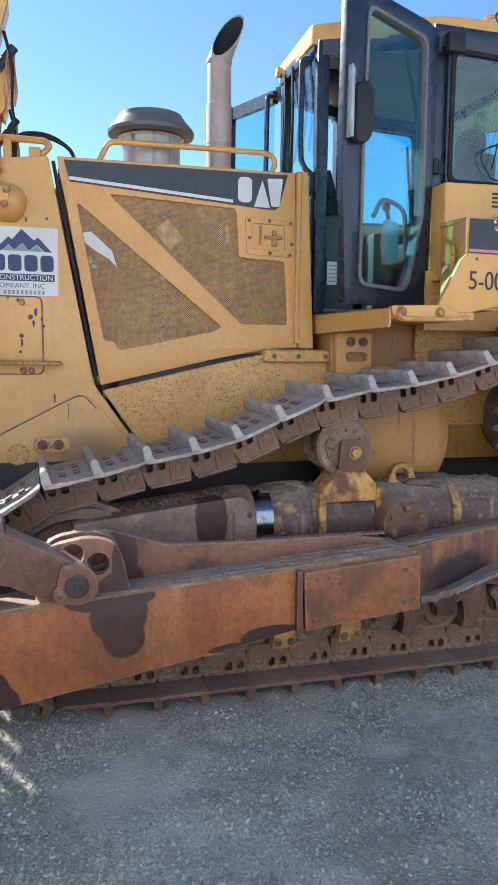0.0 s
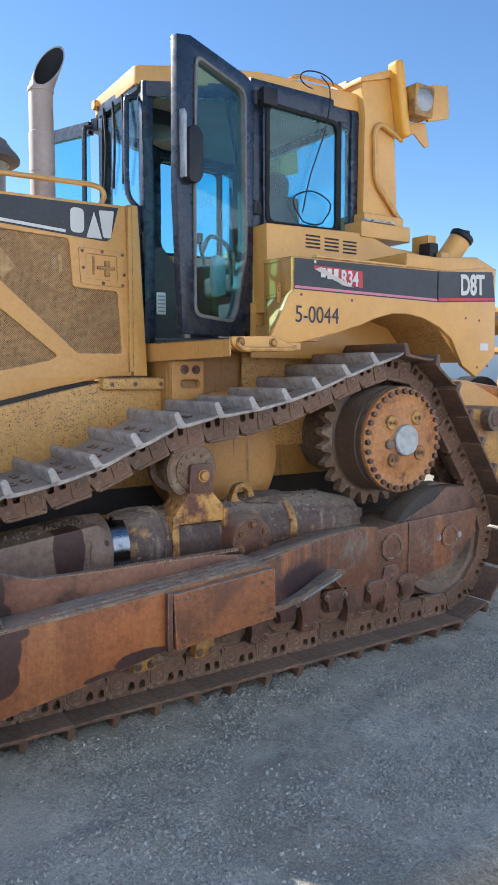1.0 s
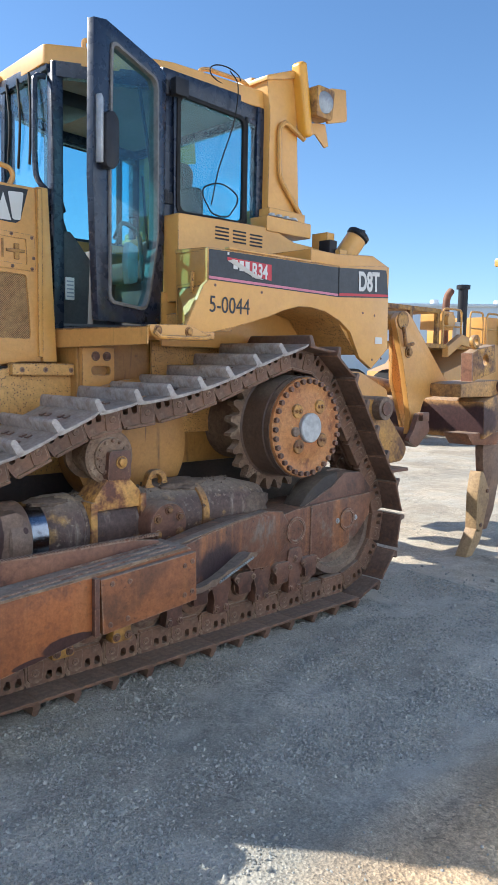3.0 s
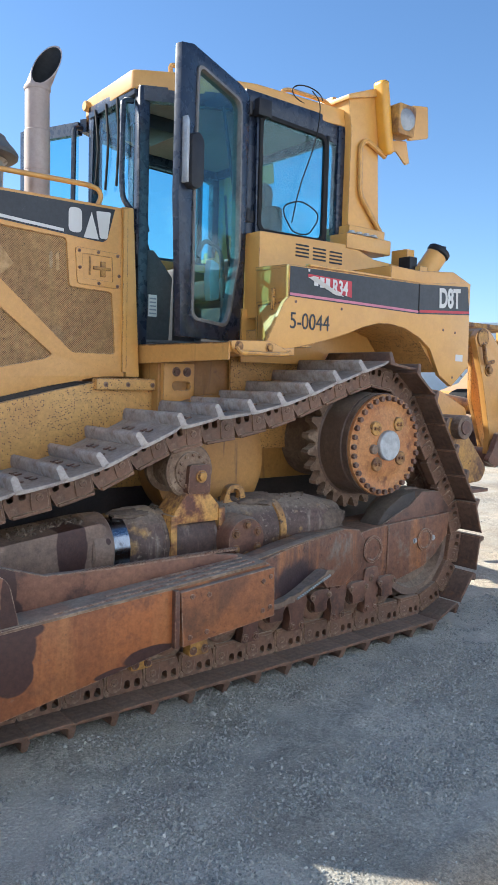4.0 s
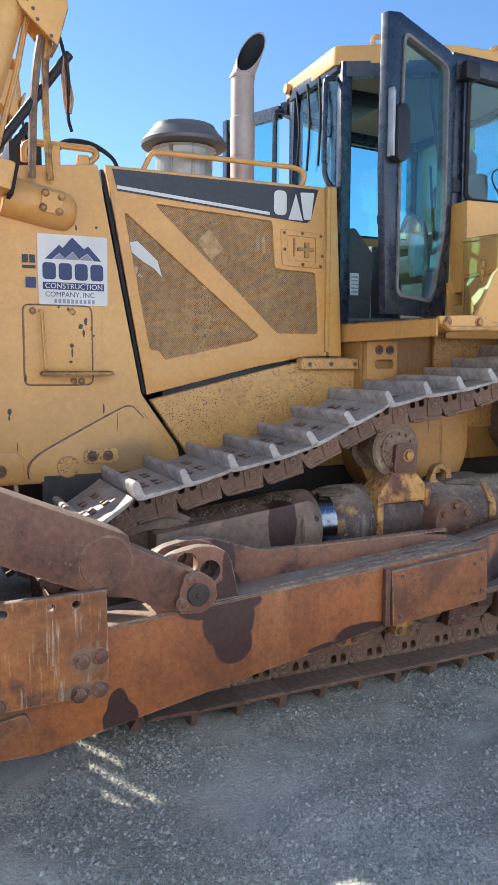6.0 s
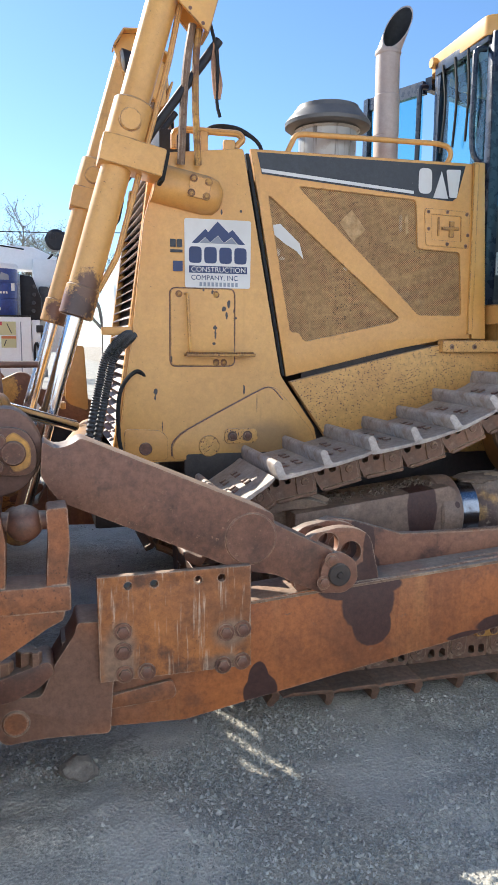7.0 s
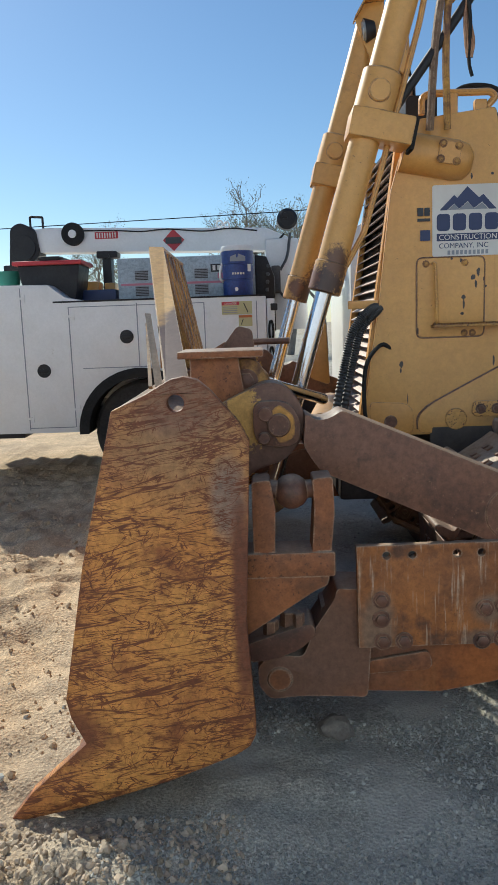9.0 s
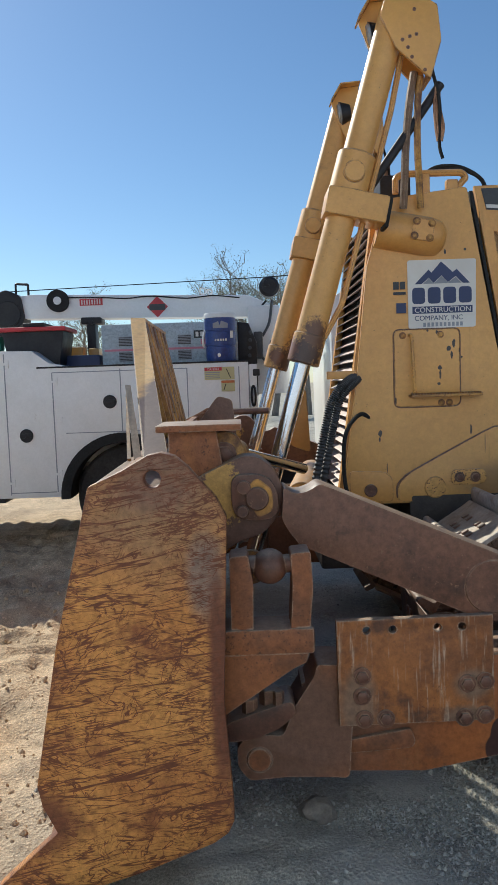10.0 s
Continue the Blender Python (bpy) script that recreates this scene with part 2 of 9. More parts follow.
screen_mat = mat("grille_screen", (0.44, 0.265, 0.10), (0.34, 0.20, 0.078), 0.75, stain=((0.36, 0.25, 0.125), 0.10, 2.0), dots=((0.10, 0.058, 0.03), 90, -0.02), perf=0.0085, bump=0.3, bscale=200, blobs=((-0.80, 2.25, 0.010, 0.05, (0.46, 0.34, 0.20), 0.2), (-1.11, 2.0, 0.018, 0.008, (0.6, 0.5, 0.36), 0.1), (-1.49, 2.07, 0.010, 0.022, (0.58, 0.48, 0.34), 0.15), (-1.47, 2.04, 0.014, 0.008, (0.58, 0.48, 0.34), 0.15)))
rust = mat("rusty_steel", (0.29, 0.110, 0.038), (0.14, 0.060, 0.032), 0.62, scale=2.2, stain=((0.14, 0.06, 0.028), 0.25, 4.5), streaks=((0.31, 0.125, 0.04), 0.15, 9), chips=((0.10, 0.042, 0.022), 0.095, 60), bump=0.25, grime=0.30, dust=0.7, edge=((0.40, 0.30, 0.215), 0.009))
rust_arm = mat("rusty_steel_blotted", (0.36, 0.122, 0.032), (0.20, 0.072, 0.026), 0.55, scale=2.2, stain=((0.17, 0.068, 0.03), 0.22, 4.0), streaks=((0.36, 0.15, 0.05), 0.15, 9), chips=((0.20, 0.10, 0.055), 0.05, 40), blobs=((-1.535, 0.665, 0.17, 0.050), (-1.495, 0.60, 0.112, 0.11), (-1.478, 0.52, 0.082, 0.095), (-1.93, 0.29, 0.065, 0.075), (-1.94, 0.34, 0.04, 0.07), (-0.86, 0.455, 0.15, 0.045), (-1.02, 0.415, 0.12, 0.025), (-2.66, 0.42, 0.34, 0.26, (0.165, 0.085, 0.052), 0.6)), bump=0.25, grime=0.30, dust=0.7, edge=((0.40, 0.30, 0.215), 0.009))
rust_plate = mat("rusty_plate_dripped", (0.35, 0.135, 0.034), (0.165, 0.066, 0.025), 0.6, scale=2.6, stain=((0.12, 0.055, 0.03), 0.24, 6.0), streaks=((0.55, 0.43, 0.31), 0.105, 60), chips=((0.14, 0.055, 0.026), 0.08, 60), bump=0.3, blobs=((-2.47, 0.50, 0.06, 0.14, (0.24, 0.15, 0.095), 0.4), (-2.07, 0.57, 0.06, 0.05, (0.22, 0.14, 0.09), 0.4), (-2.07, 0.455, 0.08, 0.04, (0.22, 0.14, 0.09), 0.4)), grime=0.30, dust=0.7, edge=((0.40, 0.30, 0.215), 0.009))
rust_inner = mat("brown_steel_blotted", (0.25, 0.120, 0.068), (0.175, 0.078, 0.046), 0.55, scale=3, stain=((0.075, 0.036, 0.026), 0.22, 6), blobs=((-1.46, 0.80, 0.06, 0.13), (-1.48, 0.70, 0.10, 0.07)), bump=0.25, grime=0.30, dust=0.7, edge=((0.40, 0.30, 0.215), 0.009))
rust_dark = mat("dark_rusty_steel", (0.170, 0.080, 0.048), (0.105, 0.048, 0.033), 0.48, scale=3, stain=((0.065, 0.034, 0.025), 0.23, 6), chips=((0.26, 0.15, 0.085), 0.06, 50), bump=0.2, grime=0.30, dust=0.6, edge=((0.30, 0.19, 0.12), 0.008))
blade_mat = mat("scratched_rusty_yellow", (0.60, 0.29, 0.068), (0.46, 0.185, 0.042), 0.6, scale=2.0, stain=((0.26, 0.095, 0.03), 0.22, 4.5), chips=((0.20, 0.075, 0.026), 0.09, 60), scratches=(0.145, 0.046, 0.018), bump=0.55, bscale=110, blobs=((-3.10, 1.28, 0.22, 0.20, (0.36, 0.205, 0.085), 0.8), (-3.10, 1.36, 0.13, 0.10, (0.22, 0.12, 0.07), 0.5), (-2.97, 1.06, 0.05, 0.12, (0.25, 0.175, 0.13), 0.45), (-2.93, 0.72, 0.035, 0.3, (0.16, 0.06, 0.03), 0.4), (-3.50, 0.30, 0.10, 0.09, (0.18, 0.066, 0.026), 0.5)), grime=0.30, edge=((0.15, 0.05, 0.024), 0.03))
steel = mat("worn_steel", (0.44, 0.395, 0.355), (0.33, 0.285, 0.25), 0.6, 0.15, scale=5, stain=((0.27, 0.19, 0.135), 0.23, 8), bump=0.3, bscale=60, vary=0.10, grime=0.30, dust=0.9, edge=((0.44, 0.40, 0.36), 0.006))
link_mat = mat("dusty_brown_steel", (0.185, 0.100, 0.060), (0.110, 0.060, 0.040), 0.55, scale=9, stain=((0.27, 0.19, 0.125), 0.20, 9), chips=((0.07, 0.040, 0.026), 0.06, 40), bump=0.35, vary=0.18, grime=0.36, dust=0.6, edge=((0.32, 0.22, 0.14), 0.006))
shoe_low = mat("dark_brown_shoe", (0.150, 0.088, 0.058), (0.095, 0.058, 0.042), 0.6, scale=6, stain=((0.21, 0.10, 0.045), 0.16, 5), bump=0.3, vary=0.15, grime=0.36, dust=0.35, edge=((0.27, 0.13, 0.06), 0.006))
greasy = mat("greasy_dirty_steel", (0.23, 0.165, 0.115), (0.145, 0.098, 0.072), 0.65, scale=5, stain=((0.33, 0.265, 0.20), 0.14, 4.5), chips=((0.07, 0.045, 0.034), 0.05, 40), bump=0.8, bscale=45, grime=0.36, dust=0.8)
tube_mat = mat("oily_dusty_recoil_tube", (0.125, 0.078, 0.060), (0.062, 0.038, 0.033), 0.6, scale=3.5, stain=((0.50, 0.29, 0.075), 0.19, 5), streaks=((0.30, 0.24, 0.19), 0.12, 14), chips=((0.36, 0.30, 0.23), 0.09, 40), bump=0.8, bscale=40, grime=0.40, dust=1.0)
frame_mat = mat("worn_brown_frame", (0.185, 0.080, 0.042), (0.105, 0.052, 0.036), 0.55, scale=2.4, stain=((0.21, 0.165, 0.13), 0.20, 5), streaks=((0.34, 0.135, 0.045), 0.16, 7), chips=((0.05, 0.026, 0.02), 0.10, 30), blobs=((0.10, 0.60, 0.22, 0.09, (0.035, 0.018, 0.02), 0.3),), bump=0.4, grime=0.36, dust=0.35, edge=((0.36, 0.27, 0.2), 0.012))
lug_mat = mat("half_bare_yellow_lug", (0.16, 0.085, 0.058), (0.115, 0.062, 0.045), 0.55, scale=4, stain=((0.075, 0.04, 0.03), 0.12, 5), bump=0.25, grime=0.3, dust=0.6, blobs=((-2.92, 1.26, 0.075, 0.10, (0.50, 0.30, 0.075), 0.12),))
greasy_blotted = mat("greasy_steel_blotted", (0.25, 0.17, 0.12), (0.165, 0.11, 0.08), 0.55, scale=5, stain=((0.33, 0.265, 0.20), 0.14, 4.5), bump=0.8, bscale=45, blobs=((-1.02, 0.84, 0.075, 0.16), (-0.84, 0.86, 0.012, 0.014)))
dusty = mat("dusty_brown_hub", (0.215, 0.140, 0.088), (0.145, 0.090, 0.058), 0.65, scale=4, stain=((0.31, 0.23, 0.155), 0.22, 6), chips=((0.09, 0.05, 0.03), 0.11, 40), bump=0.4, grime=0.30, dust=0.8, edge=((0.36, 0.27, 0.19), 0.006))
dark = mat("black_painted_steel", (0.022, 0.022, 0.026), (0.035, 0.034, 0.036), 0.4, stain=((0.10, 0.08, 0.06), 0.06, 4), bump=0.08, grime=0.2)
navy = mat("cab_black_paint", (0.014, 0.021, 0.040), (0.021, 0.028, 0.048), 0.28, stain=((0.05, 0.045, 0.045), 0.02, 3), bump=0.05, grime=0.12)
rubber = mat("black_rubber", (0.02, 0.02, 0.02), (0.03, 0.03, 0.03), 0.75, bump=0.3)
tyre_mat = mat("tyre_rubber", (0.03, 0.03, 0.031), (0.05, 0.046, 0.042), 0.85, bump=0.5, bscale=40)
chrome = mat("chrome_rod", (0.75, 0.75, 0.76), (0.7, 0.7, 0.7), 0.12, 1.0, bump=0.0)
silver = mat("galvanised_cap", (0.48, 0.50, 0.51), (0.36, 0.37, 0.38), 0.5, 0.4, scale=20, stain=((0.22, 0.14, 0.09), 0.08, 16), bump=0.4, grime=0.1)
orange_rust = mat("orange_rusty_cover", (0.50, 0.235, 0.078), (0.42, 0.165, 0.052), 0.6, scale=5, stain=((0.19, 0.075, 0.035), 0.20, 9), chips=((0.58, 0.36, 0.14), 0.08, 40), bump=0.25, grime=0.30, edge=((0.55, 0.34, 0.15), 0.006))
white = mat("white_decal", (0.70, 0.69, 0.66), (0.60, 0.58, 0.54), 0.55, stain=((0.36, 0.28, 0.18), 0.05, 6), bump=0.0)
black_decal = mat("black_decal", (0.018, 0.020, 0.026), (0.028, 0.030, 0.036), 0.35, chips=((0.35, 0.33, 0.30), 0.0, 30), bump=0.02)
navy_decal = mat("navy_decal", (0.025, 0.04, 0.11), (0.035, 0.05, 0.13), 0.5, bump=0.0)
grey_decal = mat("grey_decal", (0.28, 0.30, 0.34), (0.22, 0.24, 0.28), 0.5, bump=0.0)
red_decal = mat("red_decal", (0.50, 0.035, 0.05), (0.42, 0.03, 0.04), 0.45, bump=0.0)
pink_decal = mat("faded_pink_decal", (0.60, 0.22, 0.30), (0.5, 0.18, 0.24), 0.5, bump=0.0)
grey_plastic = mat("grey_plastic", (0.085, 0.088, 0.094), (0.11, 0.11, 0.11), 0.5, bump=0.1, grime=0.2)
stack_mat = mat("heat_faded_steel", (0.48, 0.395, 0.345), (0.40, 0.32, 0.275), 0.55, 0.15, scale=4, stain=((0.22, 0.13, 0.085), 0.05, 6), bump=0.12, grime=0.1)
bowl_mat = mat("dusty_clear_plastic", (0.42, 0.40, 0.36), (0.30, 0.28, 0.25), 0.3, streaks=((0.13, 0.11, 0.09), 0.16, 30), bump=0.0)
cap_mat = mat("dusty_grey_plastic", (0.085, 0.083, 0.085), (0.115, 0.11, 0.105), 0.5, bump=0.1, grime=0.1)
white_paint = mat("white_truck_paint", (0.80, 0.80, 0.80), (0.76, 0.76, 0.75), 0.35, stain=((0.50, 0.46, 0.40), 0.03, 2), bump=0.02, coat=0.4, grime=0.05)
seat_mat = mat("dark_seat_cloth", (0.035, 0.034, 0.036), (0.055, 0.05, 0.05), 0.85, bump=0.3, grime=0.1)
lining = mat("beige_headliner", (0.34, 0.295, 0.25), (0.27, 0.235, 0.195), 0.9, bump=0.2, grime=0.1)
glass = glassy("cab_glass", (0.64, 0.88, 0.93), alpha=0.985)
lens_mat = mat("lamp_lens", (0.36, 0.36, 0.36), (0.26, 0.27, 0.27), 0.15, 0.3, bump=0.3, bscale=120, grime=0.2)

for m_ in (dark, rubber, grey_plastic, tyre_mat):
    m_.node_tree.nodes["Principled BSDF"].inputs["Specular IOR Level"].default_value = 0.22


# ---- mesh helpers ----
def thing(name, label, category, loc=(0, 0, 0), group="", kind=""):
    ob = new(name)
    ob.location = loc
    return tagged(ob, label, category, group, kind)


def part(name, bm, material, parent=None, label="", smooth=38):
    """Links a bmesh as one mesh object under a thing or a part; the shape is given in world coordinates."""
    if isinstance(bm, bpy.types.Mesh):
        me = bm
    else:
        me = bpy.data.meshes.new(name)
        bm.to_mesh(me)
        bm.free()
        me.shade_smooth()
        me.set_sharp_from_angle(angle=radians(smooth))
        me.materials.append(material)
    ob = new(name, me)
    if parent is not None:
        ob.parent = parent
        ob.matrix_parent_inverse = Matrix.Translation(-parent.location)
    if label:
        ob["label"] = label
    return ob


def piece(name, me, m, parent):
    """A piece that shares its mesh with its like, at the world pose m."""
    ob = new(name, me)
    ob.parent = parent
    ob.matrix_parent_inverse = Matrix.Translation(-parent.location)
    ob.matrix_basis = m
    return ob


def mesh_of(name, bm, material, smooth=38):
    me = bpy.data.meshes.new(name)
    bm.to_mesh(me)
    bm.free()
    me.shade_smooth()
    me.set_sharp_from_angle(angle=radians(smooth))
    me.materials.append(material)
    return me


def merge(*bms):
    out = bmesh.new()
    for b in bms:
        me = bpy.data.meshes.new("tmp")
        b.to_mesh(me)
        b.free()
        out.from_mesh(me)
        bpy.data.meshes.remove(me)
    return out


def bevel(bm, w, seg=2, angle=30):
    if w:
        edges = [e for e in bm.edges if len(e.link_faces) == 2 and e.calc_face_angle(0) > radians(angle)]
        bmesh.ops.bevel(bm, geom=edges, offset=w, segments=seg, affect="EDGES", profile=0.6, clamp_overlap=True)
    return bm


def turned(bm, m):
    bmesh.ops.transform(bm, matrix=m, verts=bm.verts)
    return bm


def box(x0, x1, y0, y1, z0, z1, w=0.006, seg=2):
    bm = bmesh.new()
    bmesh.ops.create_cube(bm, size=1, matrix=Matrix.Translation(((x0 + x1) / 2, (y0 + y1) / 2, (z0 + z1) / 2)) @ Matrix.Diagonal((abs(x1 - x0), abs(y1 - y0), abs(z1 - z0), 1)))
    return bevel(bm, w, seg)


def prism(loops, a0, a1, axis="y", w=0.004, seg=2):
    """A plate: outlines (the first outside, the others holes) in the plane across an axis, between two places on it."""
    if not isinstance(loops[0][0], (tuple, list)):
        loops = [loops]
    put = {"y": lambda u, v, a: (u, a, v), "x": lambda u, v, a: (a, u, v), "z": lambda u, v, a: (u, v, a)}[axis]
    bm = bmesh.new()
    lo = [[bm.verts.new(put(u, v, a0)) for u, v in lp] for lp in loops]
    hi = [[bm.verts.new(put(u, v, a1)) for u, v in lp] for lp in loops]
    for a, b in zip(lo, hi):
        for i in range(len(a)):
            j = (i + 1) % len(a)
            bm.faces.new((a[i], a[j], b[j], b[i]))
    if len(loops) == 1:
        bm.faces.new(lo[0]), bm.faces.new(hi[0])
    else:
        flat = [[Vector((u, v, 0)) for u, v in lp] for lp in loops]
        fl, fh = sum(lo, []), sum(hi, [])
        for tri in geometry.tessellate_polygon(flat):
            for src in (fl, fh):
                try:
                    bm.faces.new([src[i] for i in tri])
                except ValueError:
                    pass
    bmesh.ops.recalc_face_normals(bm, faces=bm.faces)
    return bevel(bm, w, seg)


def ring(cx, cz, r, n=20, r2=None, a0=0.0, a1=360.0):
    """Points of a circle or an arc."""
    full = a1 - a0 >= 360
    k = n if full else n - 1
    return [(cx + r * math.cos(radians(a0 + (a1 - a0) * i / k)), cz + (r2 or r) * math.sin(radians(a0 + (a1 - a0) * i / k))) for i in range(n)]


def rounded(pts, r, n=5):
    """An outline with its corners rounded."""
    out = []
    for i, p in enumerate(pts):
        p, a, b = Vector(p), Vector(pts[i - 1]), Vector(pts[(i + 1) % len(pts)])
        ra = min(r, (a - p).length * 0.45, (b - p).length * 0.45)
        s, e = p + (a - p).normalized() * ra, p + (b - p).normalized() * ra
        for k in range(n + 1):
            t = k / n
            out.append(tuple(s * (1 - t) ** 2 + p * 2 * t * (1 - t) + e * t * t))
    return out


def lathe(profile, p0, p1, n=28, caps=True):
    """A turned shape: (distance from p0 towards p1, radius) pairs."""
    p0, p1 = Vector(p0), Vector(p1)
    q = (p1 - p0).to_track_quat("Z", "Y").to_matrix()
    bm = bmesh.new()
    rows = []
    for d, r in profile:
        rows.append([bm.verts.new(p0 + q @ Vector((r * math.cos(2 * math.pi * i / n), r * math.sin(2 * math.pi * i / n), d))) for i in range(n)])
    for a, b in zip(rows, rows[1:]):
        for i in range(n):
            bm.faces.new((a[i], a[(i + 1) % n], b[(i + 1) % n], b[i]))
    if caps:
        bm.faces.new(rows[0]), bm.faces.new(rows[-1])
    bmesh.ops.recalc_face_normals(bm, faces=bm.faces)
    return bm


def rod(p0, p1, r, n=20, w=0.004, r1=None):
    d = (Vector(p1) - Vector(p0)).length
    r1 = r if r1 is None else r1
    w = min(w, d * 0.4, r * 0.5, r1 * 0.5)
    return lathe([(0, r - w), (w, r), (d - w, r1), (d, r1 - w)], p0, p1, n)


def smooth_path(pts, sub=6):
    p = [Vector(v) for v in pts]
    p = [p[0] * 2 - p[1], *p, p[-1] * 2 - p[-2]]
    out = []
    for i in range(1, len(p) - 2):
        for k in range(sub):
            t = k / sub
            a, b, c, d = p[i - 1], p[i], p[i + 1], p[i + 2]
            out.append(0.5 * (2 * b + (c - a) * t + (2 * a - 5 * b + 4 * c - d) * t * t + (3 * b - a - 3 * c + d) * t ** 3))
    return out + [p[-2]]


def bent(pts, r, sub=4):
    """A bar's path with rounded bends of radius about r."""
    p = [Vector(v) for v in pts]
    out = [p[0]]
    for a, b, c in zip(p, p[1:], p[2:]):
        ra = min(r, (a - b).length * 0.45, (c - b).length * 0.45)
        s, e = b + (a - b).normalized() * ra, b + (c - b).normalized() * ra
        out += [s * (1 - k / sub) ** 2 + b * 2 * k / sub * (1 - k / sub) + e * (k / sub) ** 2 for k in range(sub + 1)]
    return out + [p[-1]]


def tube(pts, r, n=10, ribs=0.0):
    """A round bar or hose along a path."""
    p = [Vector(v) for v in pts]
    bm = bmesh.new()
    t = (p[1] - p[0]).normalized()
    u = t.orthogonal().normalized()
    rows = []
    for i, q in enumerate(p):
        t2 = (p[min(i + 1, len(p) - 1)] - p[max(i - 1, 0)]).normalized()
        u = (u - t2 * u.dot(t2)).normalized()
        v = t2.cross(u)
        rr = r * (1 + (ribs if i % 2 else -ribs))
        rows.append([bm.verts.new(q + (u * math.cos(2 * math.pi * k / n) + v * math.sin(2 * math.pi * k / n)) * rr) for k in range(n)])
    for a, b in zip(rows, rows[1:]):
        for k in range(n):
            bm.faces.new((a[k], a[(k + 1) % n], b[(k + 1) % n], b[k]))
    bm.faces.new(rows[0]), bm.faces.new(rows[-1])
    bmesh.ops.recalc_face_normals(bm, faces=bm.faces)
    return bm


def bolt(p, d, r=0.014, h=0.012, washer=1.5):
    """A hexagon bolt head on a washer, standing on p in direction d."""
    p, d = Vector(p), Vector(d).normalized()
    return merge(rod(p, p + d * h * 0.3, r * washer, 14, 0.001), lathe([(0, r), (h * 0.85, r), (h, r * 0.8)], p, p + d, 6))


def quad(a, b, c, d, t=0.004):
    """A thin flat panel through four corners, with thickness."""
    bm = bmesh.new()
    p = [Vector(v) for v in (a, b, c, d)]
    nrm = (p[1] - p[0]).cross(p[3] - p[0]).normalized() * t / 2
    lo, hi = [bm.verts.new(v - nrm) for v in p], [bm.verts.new(v + nrm) for v in p]
    bm.faces.new(lo[::-1]), bm.faces.new(hi)
    for i in range(4):
        bm.faces.new((lo[i], lo[(i + 1) % 4], hi[(i + 1) % 4], hi[i]))
    bmesh.ops.recalc_face_normals(bm, faces=bm.faces)
    return bm


def lettering(text, size, m, depth=0.001, bold=0.0):
    cu = bpy.data.curves.new("text", "FONT")
    cu.body, cu.size, cu.extrude, cu.offset = text, size, depth, bold
    ob = bpy.data.objects.new("text", cu)
    scene.collection.objects.link(ob)
    me = bpy.data.meshes.new_from_object(ob.evaluated_get(bpy.context.evaluated_depsgraph_get()))
    bpy.data.objects.remove(ob)
    bm = bmesh.new()
    bm.from_mesh(me)
    bpy.data.meshes.remove(me)
    return turned(bm, m)


def on_side(x, y, z):
    """The pose of flat lettering on a face that looks towards -y."""
    return pose(x, y, z, 90, 0, 0)


# ---- ground ----
def ground_height(x, y):
    """Gravel yard: faint swells; wheel and track ruts in the loose soil before the blade."""
    v = Vector((x, y, 0))
    h = 0.010 * noise.noise(v * 0.9) + 0.006 * noise.noise(v * 3.1) + 0.004 * noise.noise(v * 9.0)
    near = abs(y + 1.04) < 0.34 and -1.9 < x < 1.9
    if near:
        h = min(h, 0.004)
    rough = max(0.0, min(1.0, (-x - 3.3) / 0.8)) * max(0.0, min(1.0, (6 - y) / 2.0)) * max(0.0, min(1.0, (y + 3.0) / 0.6))
    if rough:
        u_, w_ = x * 0.5 + y * 0.87, x * 0.87 - y * 0.5
        rut = math.sin(u_ * 5.2 + 1.5 * noise.noise(v * 0.8)) * 0.5 + 0.5
        lug = max(0.0, math.sin(w_ * 26 + 3 * math.sin(u_ * 9))) * max(0.0, noise.noise(v * 0.7 + Vector((4, 2, 0))) + 0.25)
        h += rough * (0.045 * rut * (0.6 + 0.7 * noise.noise(v * 2.3)) + 0.045 * noise.noise(v * 1.7) + 0.045 * noise.noise(v * 5.0) + 0.030 * abs(noise.noise(v * 11.0)) + 0.016 * noise.noise(v * 22.0) + 0.04 * lug)
    bank = max(0.0, 1 - ((x + 2.75) / 0.7) ** 2) * max(0.0, 1 - ((y + 1.75) / 0.45) ** 2)
    h += 0.012 * max(0.0, noise.noise(Vector((x * 1.1 + y * 2.4, y * 0.7, 5)))) + 0.008 * noise.noise(v * 5.5) + 0.010 * abs(noise.noise(Vector((x * 2.2 - y * 1.4, x * 1.1 + y * 3.0, 9))))
    if y < -1.3:
        f = min(1.0, (-1.3 - y) / 0.3)
        h += f * (0.016 * noise.noise(Vector((x * 0.8 + y * 0.4, y * 4.4 - x * 1.1, 3))) + 0.009 * max(0.0, math.sin(18 * (x * 0.55 + y * 0.83) + 2 * noise.noise(v * 2.0))) * max(0.0, noise.noise(Vector((x * 0.5, y * 1.6 - x * 0.4, 8)))))
    heap = max(0.0, 1 - ((x + 3.42) / 0.42) ** 2 - ((y + 2.32) / 0.22) ** 2)
    return h + bank * (0.035 + 0.035 * noise.noise(v * 4.0) + 0.015 * noise.noise(v * 12.0)) + heap * (0.07 + 0.05 * noise.noise(v * 9) + 0.02 * noise.noise(v * 25))


def spread(a, b, c, fine, wide, n):
    """Grid lines: fine from a to b, then ever wider out to c metres on both sides."""
    mid = list(np.arange(a, b + fine / 2, fine))
    grow = [wide * (math.exp(5.2 * k / n) - 1) / (math.exp(5.2) - 1) for k in range(1, n + 1)]
    return [a - g for g in reversed(grow)] + mid + [b + g for g in grow]


